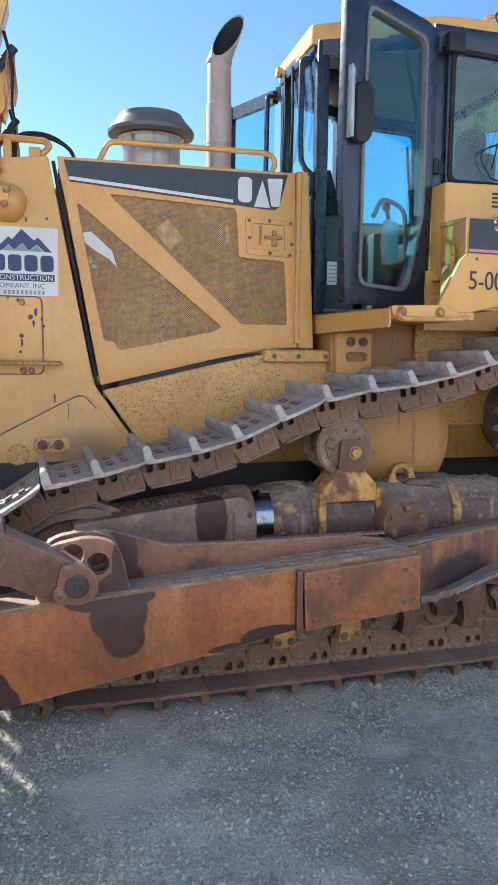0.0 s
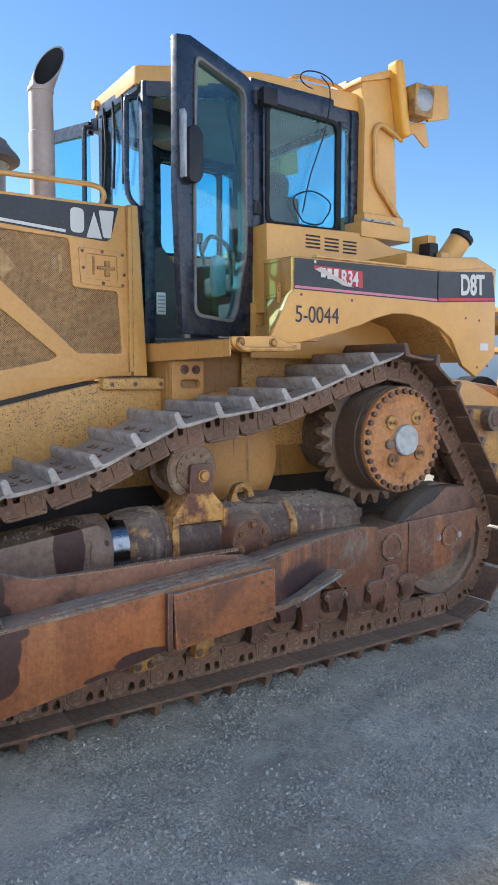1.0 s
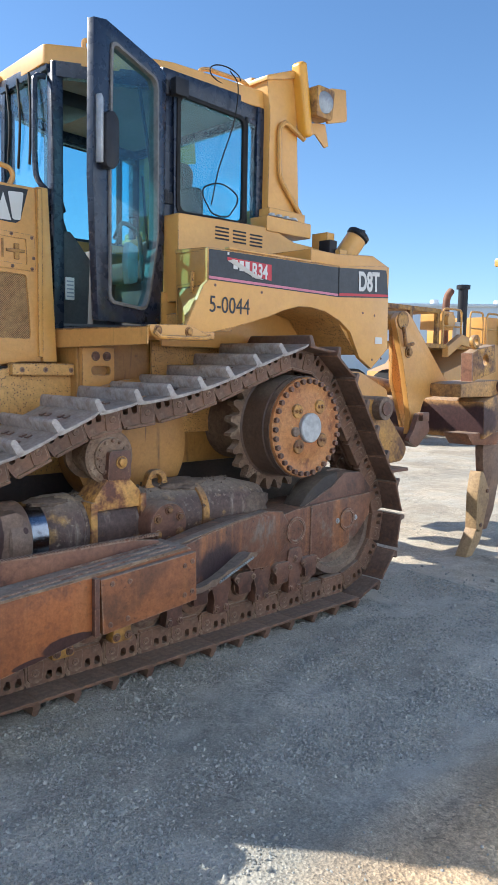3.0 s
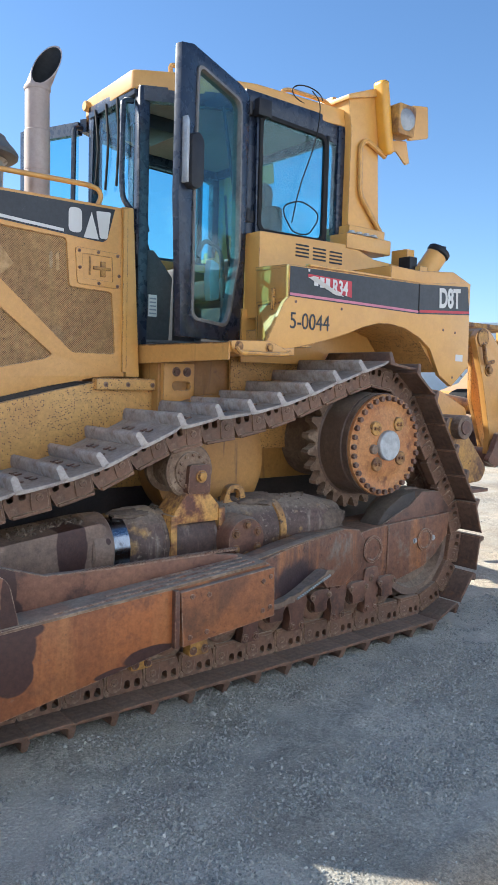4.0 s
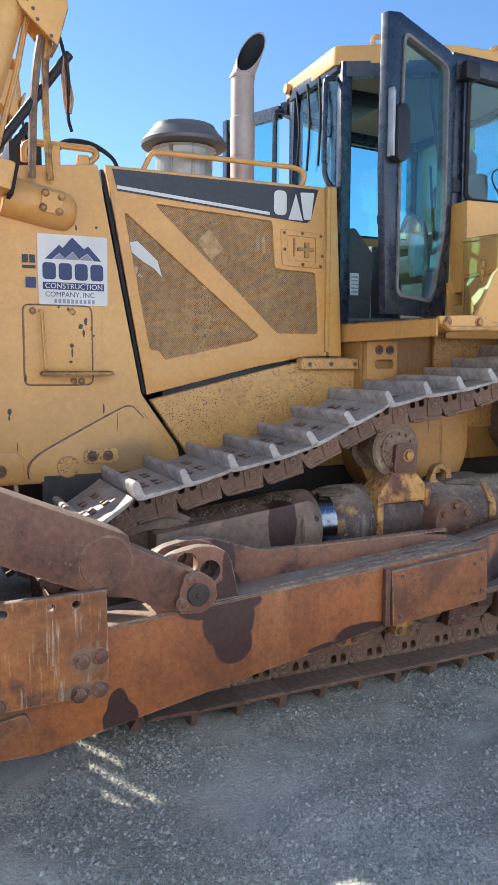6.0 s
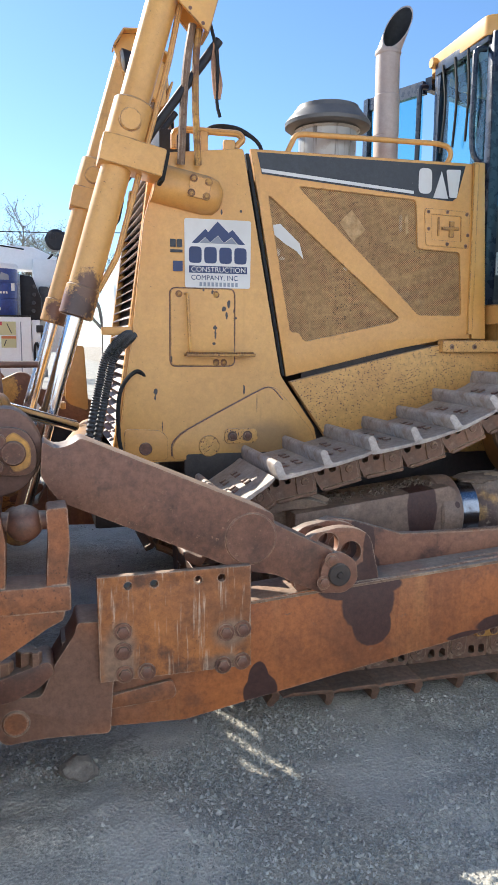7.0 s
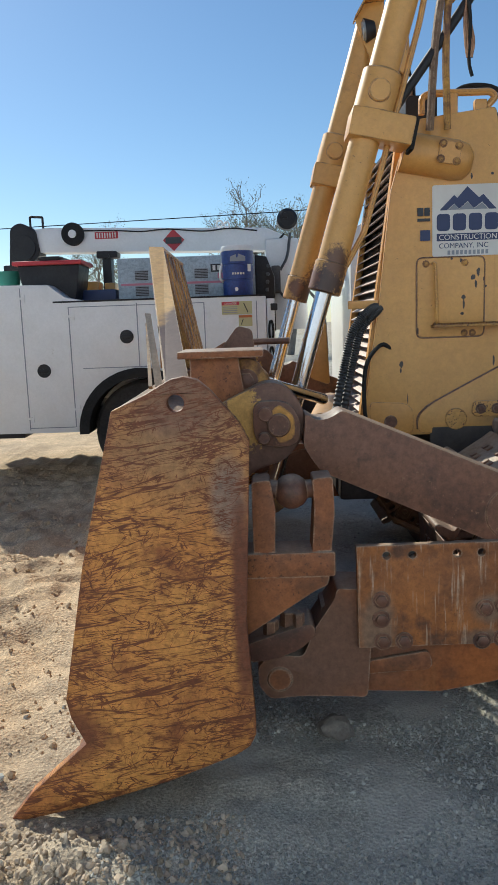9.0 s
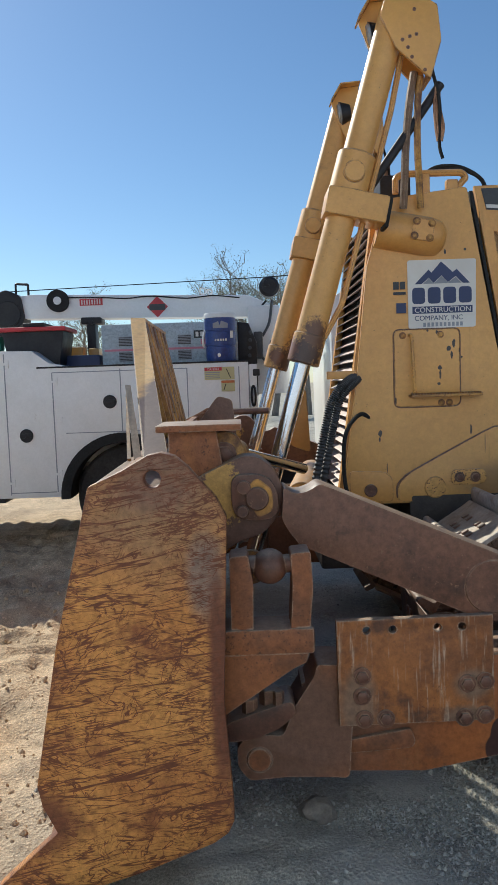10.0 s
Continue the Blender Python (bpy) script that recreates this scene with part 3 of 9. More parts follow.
gx, gy = spread(-6.6, 4.6, 0, 0.032, 420, 34), spread(-3.6, 4.4, 0, 0.032, 420, 34)
gv = [(x, y, ground_height(x, y)) for y in gy for x in gx]
nx = len(gx)
gf = [(j * nx + i, j * nx + i + 1, (j + 1) * nx + i + 1, (j + 1) * nx + i) for j in range(len(gy) - 1) for i in range(nx - 1)]
gm = bpy.data.meshes.new("ground")
gm.from_pydata(gv, [], gf)
gm.shade_smooth()


def ground_material():
    m = bpy.data.materials.new("gravel_yard")
    m.use_nodes = True
    n, ln = m.node_tree.nodes, m.node_tree.links.new
    b = n["Principled BSDF"]
    tc = n.new("ShaderNodeTexCoord").outputs["Object"]

    def nz(s, d=6, r=0.6):
        t = n.new("ShaderNodeTexNoise")
        t.inputs["Scale"].default_value, t.inputs["Detail"].default_value, t.inputs["Roughness"].default_value = s, d, r
        ln(tc, t.inputs["Vector"])
        return t.outputs["Fac"]

    def ramp(src, stops):
        r = n.new("ShaderNodeValToRGB")
        el = r.color_ramp.elements
        while len(el) < len(stops):
            el.new(0.5)
        for e, (p, c) in zip(el, stops):
            e.position, e.color = p, (*c, 1)
        ln(src, r.inputs[0])
        return r.outputs[0]

    def mix(f, a, c, mode="MIX"):
        x = n.new("ShaderNodeMix")
        x.data_type, x.blend_type = "RGBA", mode
        if isinstance(f, float):
            x.inputs["Factor"].default_value = f
        else:
            ln(f, x.inputs["Factor"])
        ln(a, x.inputs["A"]), ln(c, x.inputs["B"])
        return x.outputs["Result"]

    base = ramp(nz(0.55, 8), [(0.30, (0.36, 0.34, 0.285)), (0.5, (0.445, 0.422, 0.358)), (0.72, (0.52, 0.488, 0.415))])
    soil = ramp(nz(3.0, 8), [(0.3, (0.46, 0.335, 0.205)), (0.7, (0.62, 0.465, 0.295))])
    sep = n.new("ShaderNodeSeparateXYZ")
    ln(tc, sep.inputs[0])
    mr = n.new("ShaderNodeMapRange")
    mr.inputs["From Min"].default_value, mr.inputs["From Max"].default_value = -2.9, -4.0
    ln(sep.outputs["X"], mr.inputs["Value"])
    # some tan towards the rear, standing for the warm sunlight on the ground there
    mr2 = n.new("ShaderNodeMapRange")
    mr2.inputs["From Min"].default_value, mr2.inputs["From Max"].default_value = 1.7, 2.8
    mr2.inputs["To Max"].default_value = 0.35
    ln(sep.outputs["X"], mr2.inputs["Value"])
    ends = n.new("ShaderNodeMath")
    ends.operation = "ADD"
    # tan foreground strip: the sunlit patch's warm tone put into the colour
    mr3 = n.new("ShaderNodeMapRange")
    mr3.inputs["From Min"].default_value, mr3.inputs["From Max"].default_value = -2.78, -3.08
    mr3.inputs["To Max"].default_value = 1.0
    ln(sep.outputs["Y"], mr3.inputs["Value"])
    both = n.new("ShaderNodeMath")
    ln(mr2.outputs["Result"], both.inputs[0]), ln(mr3.outputs["Result"], both.inputs[1])
    ln(mr.outputs["Result"], ends.inputs[0]), ln(both.outputs[0], ends.inputs[1])
    ad = n.new("ShaderNodeMath")
    ad.operation = "MULTIPLY_ADD"
    ln(nz(1.4, 5), ad.inputs[0])
    ad.inputs[1].default_value = 0.8
    ln(ends.outputs[0], ad.inputs[2])
    ad2 = n.new("ShaderNodeMath")
    ad2.operation, ad2.use_clamp = "SUBTRACT", True
    ln(ad.outputs[0], ad2.inputs[0])
    ad2.inputs[1].default_value = 0.40
    col = mix(ad2.outputs[0], base, soil)
    vo = n.new("ShaderNodeTexVoronoi")
    vo.inputs["Scale"].default_value = 75
    ln(tc, vo.inputs["Vector"])
    grains = ramp(vo.outputs["Color"], [(0.15, (0.58, 0.58, 0.58)), (0.5, (0.97, 0.97, 0.97)), (0.9, (1.35, 1.35, 1.34))])
    gravelly = ramp(nz(2.2, 7, 0.65), [(0.40, (0.12, 0.12, 0.12)), (0.60, (0.85, 0.85, 0.85))])
    col = mix(gravelly, col, mix(1.0, col, grains, "MULTIPLY"))
    vf = n.new("ShaderNodeTexVoronoi")
    vf.inputs["Scale"].default_value = 190
    ln(tc, vf.inputs["Vector"])
    col = mix(0.7, col, ramp(vf.outputs["Color"], [(0.15, (0.66, 0.66, 0.66)), (0.85, (1.3, 1.3, 1.29))]), "MULTIPLY")
    print_ = ramp(nz(6.5, 8, 0.7), [(0.36, (0.80, 0.80, 0.80)), (0.62, (1.12, 1.12, 1.11))])
    col = mix(0.8, col, print_, "MULTIPLY")
    fine = ramp(nz(160, 4, 0.7), [(0.3, (0.75, 0.75, 0.75)), (0.7, (1.2, 1.2, 1.2))])
    col = mix(0.6, col, fine, "MULTIPLY")
    damp = ramp(nz(0.9, 5), [(0.42, (0.74, 0.74, 0.74)), (0.60, (1.08, 1.08, 1.07))])
    col = mix(0.8, col, damp, "MULTIPLY")
    warp = n.new("ShaderNodeTexNoise")
    warp.inputs["Scale"].default_value, warp.inputs["Detail"].default_value, warp.inputs["Distortion"].default_value = 0.95, 6, 1.6
    ln(tc, warp.inputs["Vector"])
    dusty = ramp(warp.outputs["Fac"], [(0.46, (0, 0, 0)), (0.62, (0.7, 0.7, 0.7))])
    dust_col = ramp(nz(7, 7, 0.65), [(0.3, (0.42, 0.395, 0.335)), (0.7, (0.56, 0.53, 0.455))])
    firm = n.new("ShaderNodeMath")
    firm.operation, firm.use_clamp = "SUBTRACT", True
    ln(dusty, firm.inputs[0]), ln(ad2.outputs[0], firm.inputs[1])
    col = mix(firm.outputs[0], col, mix(0.55, dust_col, fine, "MULTIPLY"))
    ln(col, b.inputs["Base Color"])
    b.inputs["Roughness"].default_value = 0.92
    bp = n.new("ShaderNodeBump")
    bp.inputs["Strength"].default_value, bp.inputs["Distance"].default_value = 0.5, 0.012
    hs = n.new("ShaderNodeMath")
    hs.operation = "ADD"
    ln(nz(55, 6, 0.7), hs.inputs[0])
    ln(vo.outputs["Distance"], hs.inputs[1])
    ln(hs.outputs[0], bp.inputs["Height"])
    ln(bp.outputs[0], b.inputs["Normal"])
    return m


gm.materials.append(ground_material())
tagged(new("ground", gm), "dry grey gravel yard with sandy soil and ruts", "ground", kind="structure")


def stones(name, count, area, size, seed, material, label, clump=0.0):
    """Loose stones strewn on the ground, joined into one mesh."""
    rnd = random.Random(seed)
    if size[1] < 0.017:
        ico = [Vector(c) for c in ((1, 0, 0), (-1, 0, 0), (0, 1, 0), (0, -1, 0), (0, 0, 1), (0, 0, -1))]
        faces = [(0, 2, 4), (2, 1, 4), (1, 3, 4), (3, 0, 4), (2, 0, 5), (1, 2, 5), (3, 1, 5), (0, 3, 5)]
    else:
        bm = bmesh.new()
        bmesh.ops.create_icosphere(bm, subdivisions=1, radius=1)
        ico = [v.co.copy() for v in bm.verts]
        faces = [[v.index for v in f.verts] for f in bm.faces]
        bm.free()
    vs, fs = [], []
    for _ in range(count):
        x, y = rnd.uniform(area[0], area[1]), rnd.uniform(area[2], area[3])
        if noise.noise(Vector((x * 1.3, y * 1.9, 7))) + 0.5 * noise.noise(Vector((x * 4, y * 6, 2))) + rnd.uniform(-0.30, 0.30) < clump:
            continue
        r = size[0] * (size[1] / size[0]) ** (rnd.random() ** 2.0)
        q = Euler((rnd.uniform(0, 6), rnd.uniform(0, 6), rnd.uniform(0, 6))).to_matrix() @ Matrix.Diagonal((r, r * rnd.uniform(0.6, 1.0), r * rnd.uniform(0.4, 0.8)))
        base = len(vs)
        o = Vector((x, y, ground_height(x, y) + r * 0.08))
        for c in ico:
            vs.append(o + q @ (c * rnd.uniform(0.72, 1.25)))
        fs += [[base + i for i in f] for f in faces]
    me = bpy.data.meshes.new(name)
    me.from_pydata(vs, [], fs)
    me.materials.append(material)
    return tagged(new(name, me), label, "stones", kind="stuff")


stone_mat = bpy.data.materials.new("grey_stone")
stone_mat.use_nodes = True
_n, _l = stone_mat.node_tree.nodes, stone_mat.node_tree.links.new
_g, _r = _n.new("ShaderNodeNewGeometry"), _n.new("ShaderNodeValToRGB")
_r.color_ramp.elements[0].color, _r.color_ramp.elements[1].color = (0.20, 0.198, 0.18, 1), (0.46, 0.45, 0.40, 1)
_l(_g.outputs["Random Per Island"], _r.inputs[0])
_l(_r.outputs[0], _n["Principled BSDF"].inputs["Base Color"])
_n["Principled BSDF"].inputs["Roughness"].default_value = 0.9
stones("gravel", 170000, (-3.4, 2.6, -2.75, -1.0), (0.0022, 0.0125), 3, stone_mat, "loose grey gravel strewn beside the tracks", 0.04)
stones("thin_gravel", 9000, (-3.4, 2.6, -3.6, -2.7), (0.0022, 0.010), 8, stone_mat, "thin gravel on the warm-tinted open yard", 0.10)
stones("coarse_gravel", 900, (-4.2, 3.0, -2.9, -0.9), (0.008, 0.022), 4, stone_mat, "coarser grey stones on the yard")
stones("far_gravel", 5000, (-2.4, 7.0, -1.0, 5.0), (0.005, 0.016), 5, stone_mat, "scattered stones on the open yard")

clod_mat = mat("sandy_clod", (0.52, 0.39, 0.25), (0.42, 0.31, 0.19), 0.95, scale=9, bump=0.3)
stones("loose_soil", 6000, (-6.8, -3.3, -2.6, 4.2), (0.005, 0.026), 6, clod_mat, "sandy clods of loose soil before the blade", -0.1)
heap_mat = stone_mat.copy()
heap_mat.name = "sandy_gravel"
hr_ = next(k for k in heap_mat.node_tree.nodes if k.type == "VALTORGB")
hr_.color_ramp.elements[0].color, hr_.color_ramp.elements[1].color = (0.24, 0.19, 0.13, 1), (0.56, 0.46, 0.34, 1)
def crumbs(x0, x1, y0, y1, top, count, seed):
    """Earth crumbs lying on a flat or round top, whose height is given by top(x, y)."""
    rnd = random.Random(seed)
    vs, fs = [], []
    for _ in range(count):
        x, y = rnd.uniform(x0, x1), rnd.gauss((y0 + y1) / 2, (y1 - y0) / 5)
        r = rnd.uniform(0.003, 0.010)
        o = Vector((x, y, top(x, y) + r * 0.2))
        base = len(vs)
        vs += [o + Vector(c) * r * rnd.uniform(0.7, 1.3) for c in ((1, 0, 0), (-1, 0, 0), (0, 1, 0), (0, -1, 0), (0, 0, 1), (0, 0, -1))]
        fs += [tuple(base + i for i in f) for f in ((0, 2, 4), (2, 1, 4), (1, 3, 4), (3, 0, 4), (2, 0, 5), (1, 2, 5), (3, 1, 5), (0, 3, 5))]
    me = bpy.data.meshes.new("crumbled_soil")
    me.from_pydata(vs, [], fs)
    me.materials.append(clod_dark)
    ob = new("crumbled_soil", me)
    ob["kind"] = "stuff"
    return ob


clod_dark = mat("dry_brown_crumb", (0.19, 0.145, 0.105), (0.13, 0.098, 0.07), 0.95, scale=9, bump=0.2)
stones("gravel_heap", 2200, (-3.95, -2.95, -2.62, -2.05), (0.004, 0.020), 9, heap_mat, "small heap of sunlit gravel and clods", -0.6)
rb = bmesh.new()
bmesh.ops.create_icosphere(rb, subdivisions=3, radius=1)
for v in rb.verts:
    d = v.co.normalized()
    k = 1 + 0.28 * noise.noise(d * 1.4) + 0.10 * noise.cell(d * 2.2) + 0.05 * noise.noise(d * 7)
    v.co = Vector((d.x * 0.070 * k, d.y * 0.055 * k, d.z * 0.052 * k + 0.02))
rock_mat = mat("dusty_rock", (0.22, 0.195, 0.165), (0.15, 0.13, 0.11), 0.9, scale=14, bump=0.8, bscale=60)
rock = new("rock", mesh_of("rock", rb, rock_mat, 25))
rock.location = (-2.60, -1.58, ground_height(-2.60, -1.58) - 0.004)
tagged(rock, "dusty grey rock lying on the gravel below the blade", "rock")

# unseen wall added behind the camera, its colour set for the bounced fill light
fill_wall = new("wall_south", mesh_of("wall_south", box(-34, 34, -9.3, -9.0, -0.05, 7.5, 0.02), mat("pale_blue_grey_bounce", (0.60, 0.69, 0.83), (0.56, 0.65, 0.79), 0.6, bump=0.1)))
tagged(fill_wall, "unseen pale blue-grey wall added to bounce light onto the bulldozer", "wall", kind="structure")
# ---- the bulldozer ----
dozer = thing("bulldozer", "dusty yellow crawler bulldozer with rusty blade and ripper parked on gravel", "bulldozer")


# -- tracks --
PITCH = 0.2159
FRONT, REAR, DRIVE = (-1.62, 0.57), (1.50, 0.57), (1.01, 1.26)


def track_path():
    """The pin line of a track: round the front idler, over the carrier roller, round sprocket and rear idler, back on the ground."""
    pts = [(FRONT[0] + 0.41 * math.cos(radians(a)), FRONT[1] + 0.41 * math.sin(radians(a))) for a in range(270, 86, -5)]
    top = [(-1.35, 1.05), (-1.126, 1.088), (-0.93, 1.135), (-0.735, 1.215), (-0.547, 1.30), (-0.336, 1.350), (-0.121, 1.374), (0.09, 1.412), (0.296, 1.465), (0.498, 1.535), (0.70, 1.600)]
    pts += [(v.x, v.z) for v in smooth_path([(x, 0, z) for x, z in top], 4)]
    pts += [(DRIVE[0] + 0.42 * math.cos(radians(a)), DRIVE[1] + 0.42 * math.sin(radians(a))) for a in range(112, 34, -6)]
    pts += [(REAR[0] + 0.41 * math.cos(radians(a)), REAR[1] + 0.41 * math.sin(radians(a))) for a in range(35, -91, -5)]
    return [Vector((x, 0, z)) for x, z in pts] + [Vector((FRONT[0], 0, FRONT[1] - 0.41))]


def track_poses():
    p = track_path()
    cum = [0.0]
    for a, b in zip(p, p[1:]):
        cum.append(cum[-1] + (b - a).length)
    total = cum[-1]
    count = round(total / PITCH)
    step = total / count
    # the ground run is the last stretch: a shoe centre lies at x = -0.085
    first = total - (-0.085 - FRONT[0])
    out = []
    for k in range(count):
        s = (first + k * step) % total

        def at(v):
            v %= total
            i = max(j for j in range(len(cum)) if cum[j] <= v + 1e-9)
            i = min(i, len(p) - 2)
            return p[i].lerp(p[i + 1], (v - cum[i]) / max(1e-9, cum[i + 1] - cum[i]))

        a, b = at(s - step / 2), at(s + step / 2)
        t = (b - a).normalized()
        c = (a + b) / 2
        nrm = Vector((-t.z, 0, t.x))
        m = Matrix((t, nrm.cross(t), nrm)).transposed().to_4x4()
        out.append(Matrix.Translation(c) @ m)
    return out


def shoe_mesh(material):
    """A single-grouser shoe, 0.56 wide, with a bent leading lip and bolt pockets."""
    w = 0.28
    plate = prism([(-0.098, 0.074), (-0.060, 0.072), (0.085, 0.074), (0.126, 0.084), (0.129, 0.094), (0.080, 0.090), (-0.055, 0.090), (-0.098, 0.100)], -w, w, "y", 0.003, 1)
    side = [(-0.106, 0.074), (-0.062, 0.086), (-0.074, 0.100), (-0.077, 0.140), (-0.082, 0.150), (-0.092, 0.155), (-0.104, 0.152), (-0.111, 0.142), (-0.113, 0.105)]
    grouser = prism(side, -w, w, "y", 0.005, 2)
    for v in grouser.verts:
        if v.co.z > 0.12 and abs(v.co.y) > w - 0.01:
            v.co.y *= 0.935
    bolts = [box(sx - 0.016, sx + 0.016, sy - 0.016, sy + 0.016, 0.089, 0.099, 0.003, 1) for sx in (-0.022, 0.042) for sy in (-0.115, -0.062, 0.062, 0.115)]
    me = mesh_of("track_shoe", merge(plate, grouser, *bolts), material)
    me.materials.append(rust_dark)
    for f in me.polygons:
        if f.center.z > 0.0885 and 0.04 < abs(f.center.y) < 0.135 and -0.04 < f.center.x < 0.06:
            f.material_index = 1
    return me


def link_mesh():
    """One track link: two side bars, each with two bolt windows and a pin boss, and the pin between them."""
    out = [(-0.096, -0.050), (-0.084, -0.062), (0.094, -0.062), (0.102, -0.046), (0.104, 0.050), (0.094, 0.073), (-0.106, 0.073), (-0.112, 0.060), (-0.110, -0.010)]
    holes = [rounded([(-0.096, 0.012), (-0.064, 0.012), (-0.062, 0.056), (-0.098, 0.056)], 0.014, 3), rounded([(-0.040, 0.012), (-0.008, 0.012), (-0.006, 0.056), (-0.042, 0.056)], 0.014, 3)]
    bars = []
    for y0, y1 in ((-0.125, -0.075), (0.075, 0.125)):
        bars.append(prism([out, *holes], y0, y1, "y", 0.0))
    rails = [box(-0.088, 0.098, sy_ * 0.070, sy_ * 0.136, -0.064, -0.046, 0.004, 1) for sy_ in (-1, 1)]
    cheeks = [prism(rounded([(0.004, -0.048), (0.090, -0.048), (0.092, 0.040), (0.060, 0.060), (0.012, 0.050)], 0.015, 2), sy_ * 0.120, sy_ * 0.132, "y", 0.003, 1) for sy_ in (-1, 1)]
    pin = rod((0.050, -0.136, 0.008), (0.050, 0.136, 0.008), 0.019, 14)
    back = [box(-0.10, 0.0, sy_ * 0.070, sy_ * 0.050, 0.005, 0.06, 0) for sy_ in (-1, 1)]
    bars += rails + cheeks
    boss = []
    return mesh_of("track_link", merge(*bars, *boss, pin, *back), link_mat)


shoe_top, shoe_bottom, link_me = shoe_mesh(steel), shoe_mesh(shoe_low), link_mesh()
poses = track_poses()
for y in (-1.04, 1.04):
    mid = [Vector(p.translation) for p in poses]
    chain = part("track", tube([v + Vector((0, y, 0)) for v in mid + mid[:1]], 0.022, 8), link_mat, dozer, "steel crawler track with single grouser shoes")
    for p in poses:
        m = Matrix.Translation((0, y, 0)) @ p
        # darker brown shoes on the lower and rear run, pale steel on the upper run
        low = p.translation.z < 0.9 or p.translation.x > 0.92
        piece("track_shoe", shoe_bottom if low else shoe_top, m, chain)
        piece("track_link", link_me, m, chain)


# -- wheels and roller frames --
# oily chrome, its colour darkened for the dark surroundings it would mirror
dim_chrome = mat("dimmed_oily_chrome", (0.30, 0.32, 0.36), (0.20, 0.21, 0.24), 0.22, 1.0, scale=12, stain=((0.06, 0.045, 0.04), 0.16, 6), bump=0.05, grime=0.1)
drum_mat = mat("oily_brown_drum", (0.125, 0.078, 0.052), (0.080, 0.050, 0.036), 0.5, scale=3, stain=((0.19, 0.13, 0.085), 0.16, 5), streaks=((0.055, 0.034, 0.026), 0.12, 9), bump=0.3, grime=0.3, dust=0.6)
def sprocket(y, side):
    cx, cz = DRIVE
    n = 25
    out = []
    for i in range(n):
        a = 2 * math.pi * i / n
        for f, r in ((0.0, 0.418), (0.16, 0.410), (0.28, 0.372), (0.40, 0.354), (0.50, 0.350), (0.60, 0.354), (0.72, 0.372), (0.84, 0.410)):
            b = a + f * 2 * math.pi / n
            out.append((cx + r * math.cos(b), cz + r * math.sin(b)))
    rim = part("sprocket", prism([out, ring(cx, cz, 0.24, 40)], y - side * 0.05 - 0.03, y - side * 0.05 + 0.03, "y", 0.0), dusty, dozer, "worn steel sprocket with an orange rusty hub cover")
    o = y + side * 0.215
    part("hub_drum", lathe([(0, 0.326), (0.012, 0.334), (0.03, 0.336), (0.036, 0.322), (0.20, 0.316), (0.206, 0.308), (0.216, 0.308), (0.222, 0.318), (0.255, 0.318)], (cx, y - side * 0.05, cz), (cx, o, cz), 48), drum_mat, rim)
    part("hub_cover", lathe([(-0.03, 0.306), (0.0, 0.312), (0.012, 0.308), (0.014, 0.268), (0.008, 0.258), (0.008, 0.20), (0.022, 0.18), (0.026, 0.12), (0.03, 0.0001)], (cx, o, cz), (cx, o + side, cz), 56), orange_rust, rim, "orange rusty cover")
    part("hub_cap", lathe([(0, 0.092), (0.03, 0.092), (0.036, 0.086), (0.036, 0.0001)], (cx, o + side * 0.02, cz), (cx, o + side, cz), 32), silver, rim, "grey galvanised cap")
    for i in range(32):
        a = 2 * math.pi * i / 32
        part("bolt", rod((cx + 0.287 * math.cos(a), o + side * 0.008, cz + 0.287 * math.sin(a)), (cx + 0.287 * math.cos(a), o + side * 0.036, cz + 0.287 * math.sin(a)), 0.017, 8, 0.003), rust_dark, rim)
    for dx, dz in ((-0.105, 0.105), (0.098, 0.128), (-0.088, -0.112), (0.125, -0.082)):
        part("planet_cap", merge(rod((cx + dx, o + side * 0.01, cz + dz), (cx + dx, o + side * 0.036, cz + dz), 0.044, 22, 0.004), bolt((cx + dx - 0.015, o + side * 0.036, cz + dz), (0, side, 0), 0.009, 0.01), bolt((cx + dx + 0.015, o + side * 0.036, cz + dz), (0, side, 0), 0.009, 0.01)), yellow_worn, rim)
    part("plug", rod((cx - 0.125, o, cz - 0.02), (cx - 0.125, o + side * 0.045, cz - 0.02), 0.03, 12), greasy, rim)


def idler(c, y):
    w = part("idler_wheel", merge(lathe([(-0.105, 0.345), (-0.09, 0.352), (-0.05, 0.352), (-0.045, 0.375), (0.045, 0.375), (0.05, 0.352), (0.09, 0.352), (0.105, 0.345), (0.10, 0.30), (0.04, 0.28), (0.03, 0.13), (0.10, 0.12), (0.10, 0.0001)], (c[0], y, c[1]), (c[0], y + 1, c[1]), 48, False), lathe([(0.105, 0.345), (0.10, 0.30), (0.04, 0.28), (0.03, 0.13), (0.10, 0.12), (0.12, 0.0001)], (c[0], y, c[1]), (c[0], y - 1, c[1]), 48, False)), greasy, dozer, "greasy steel idler wheel")
    return w


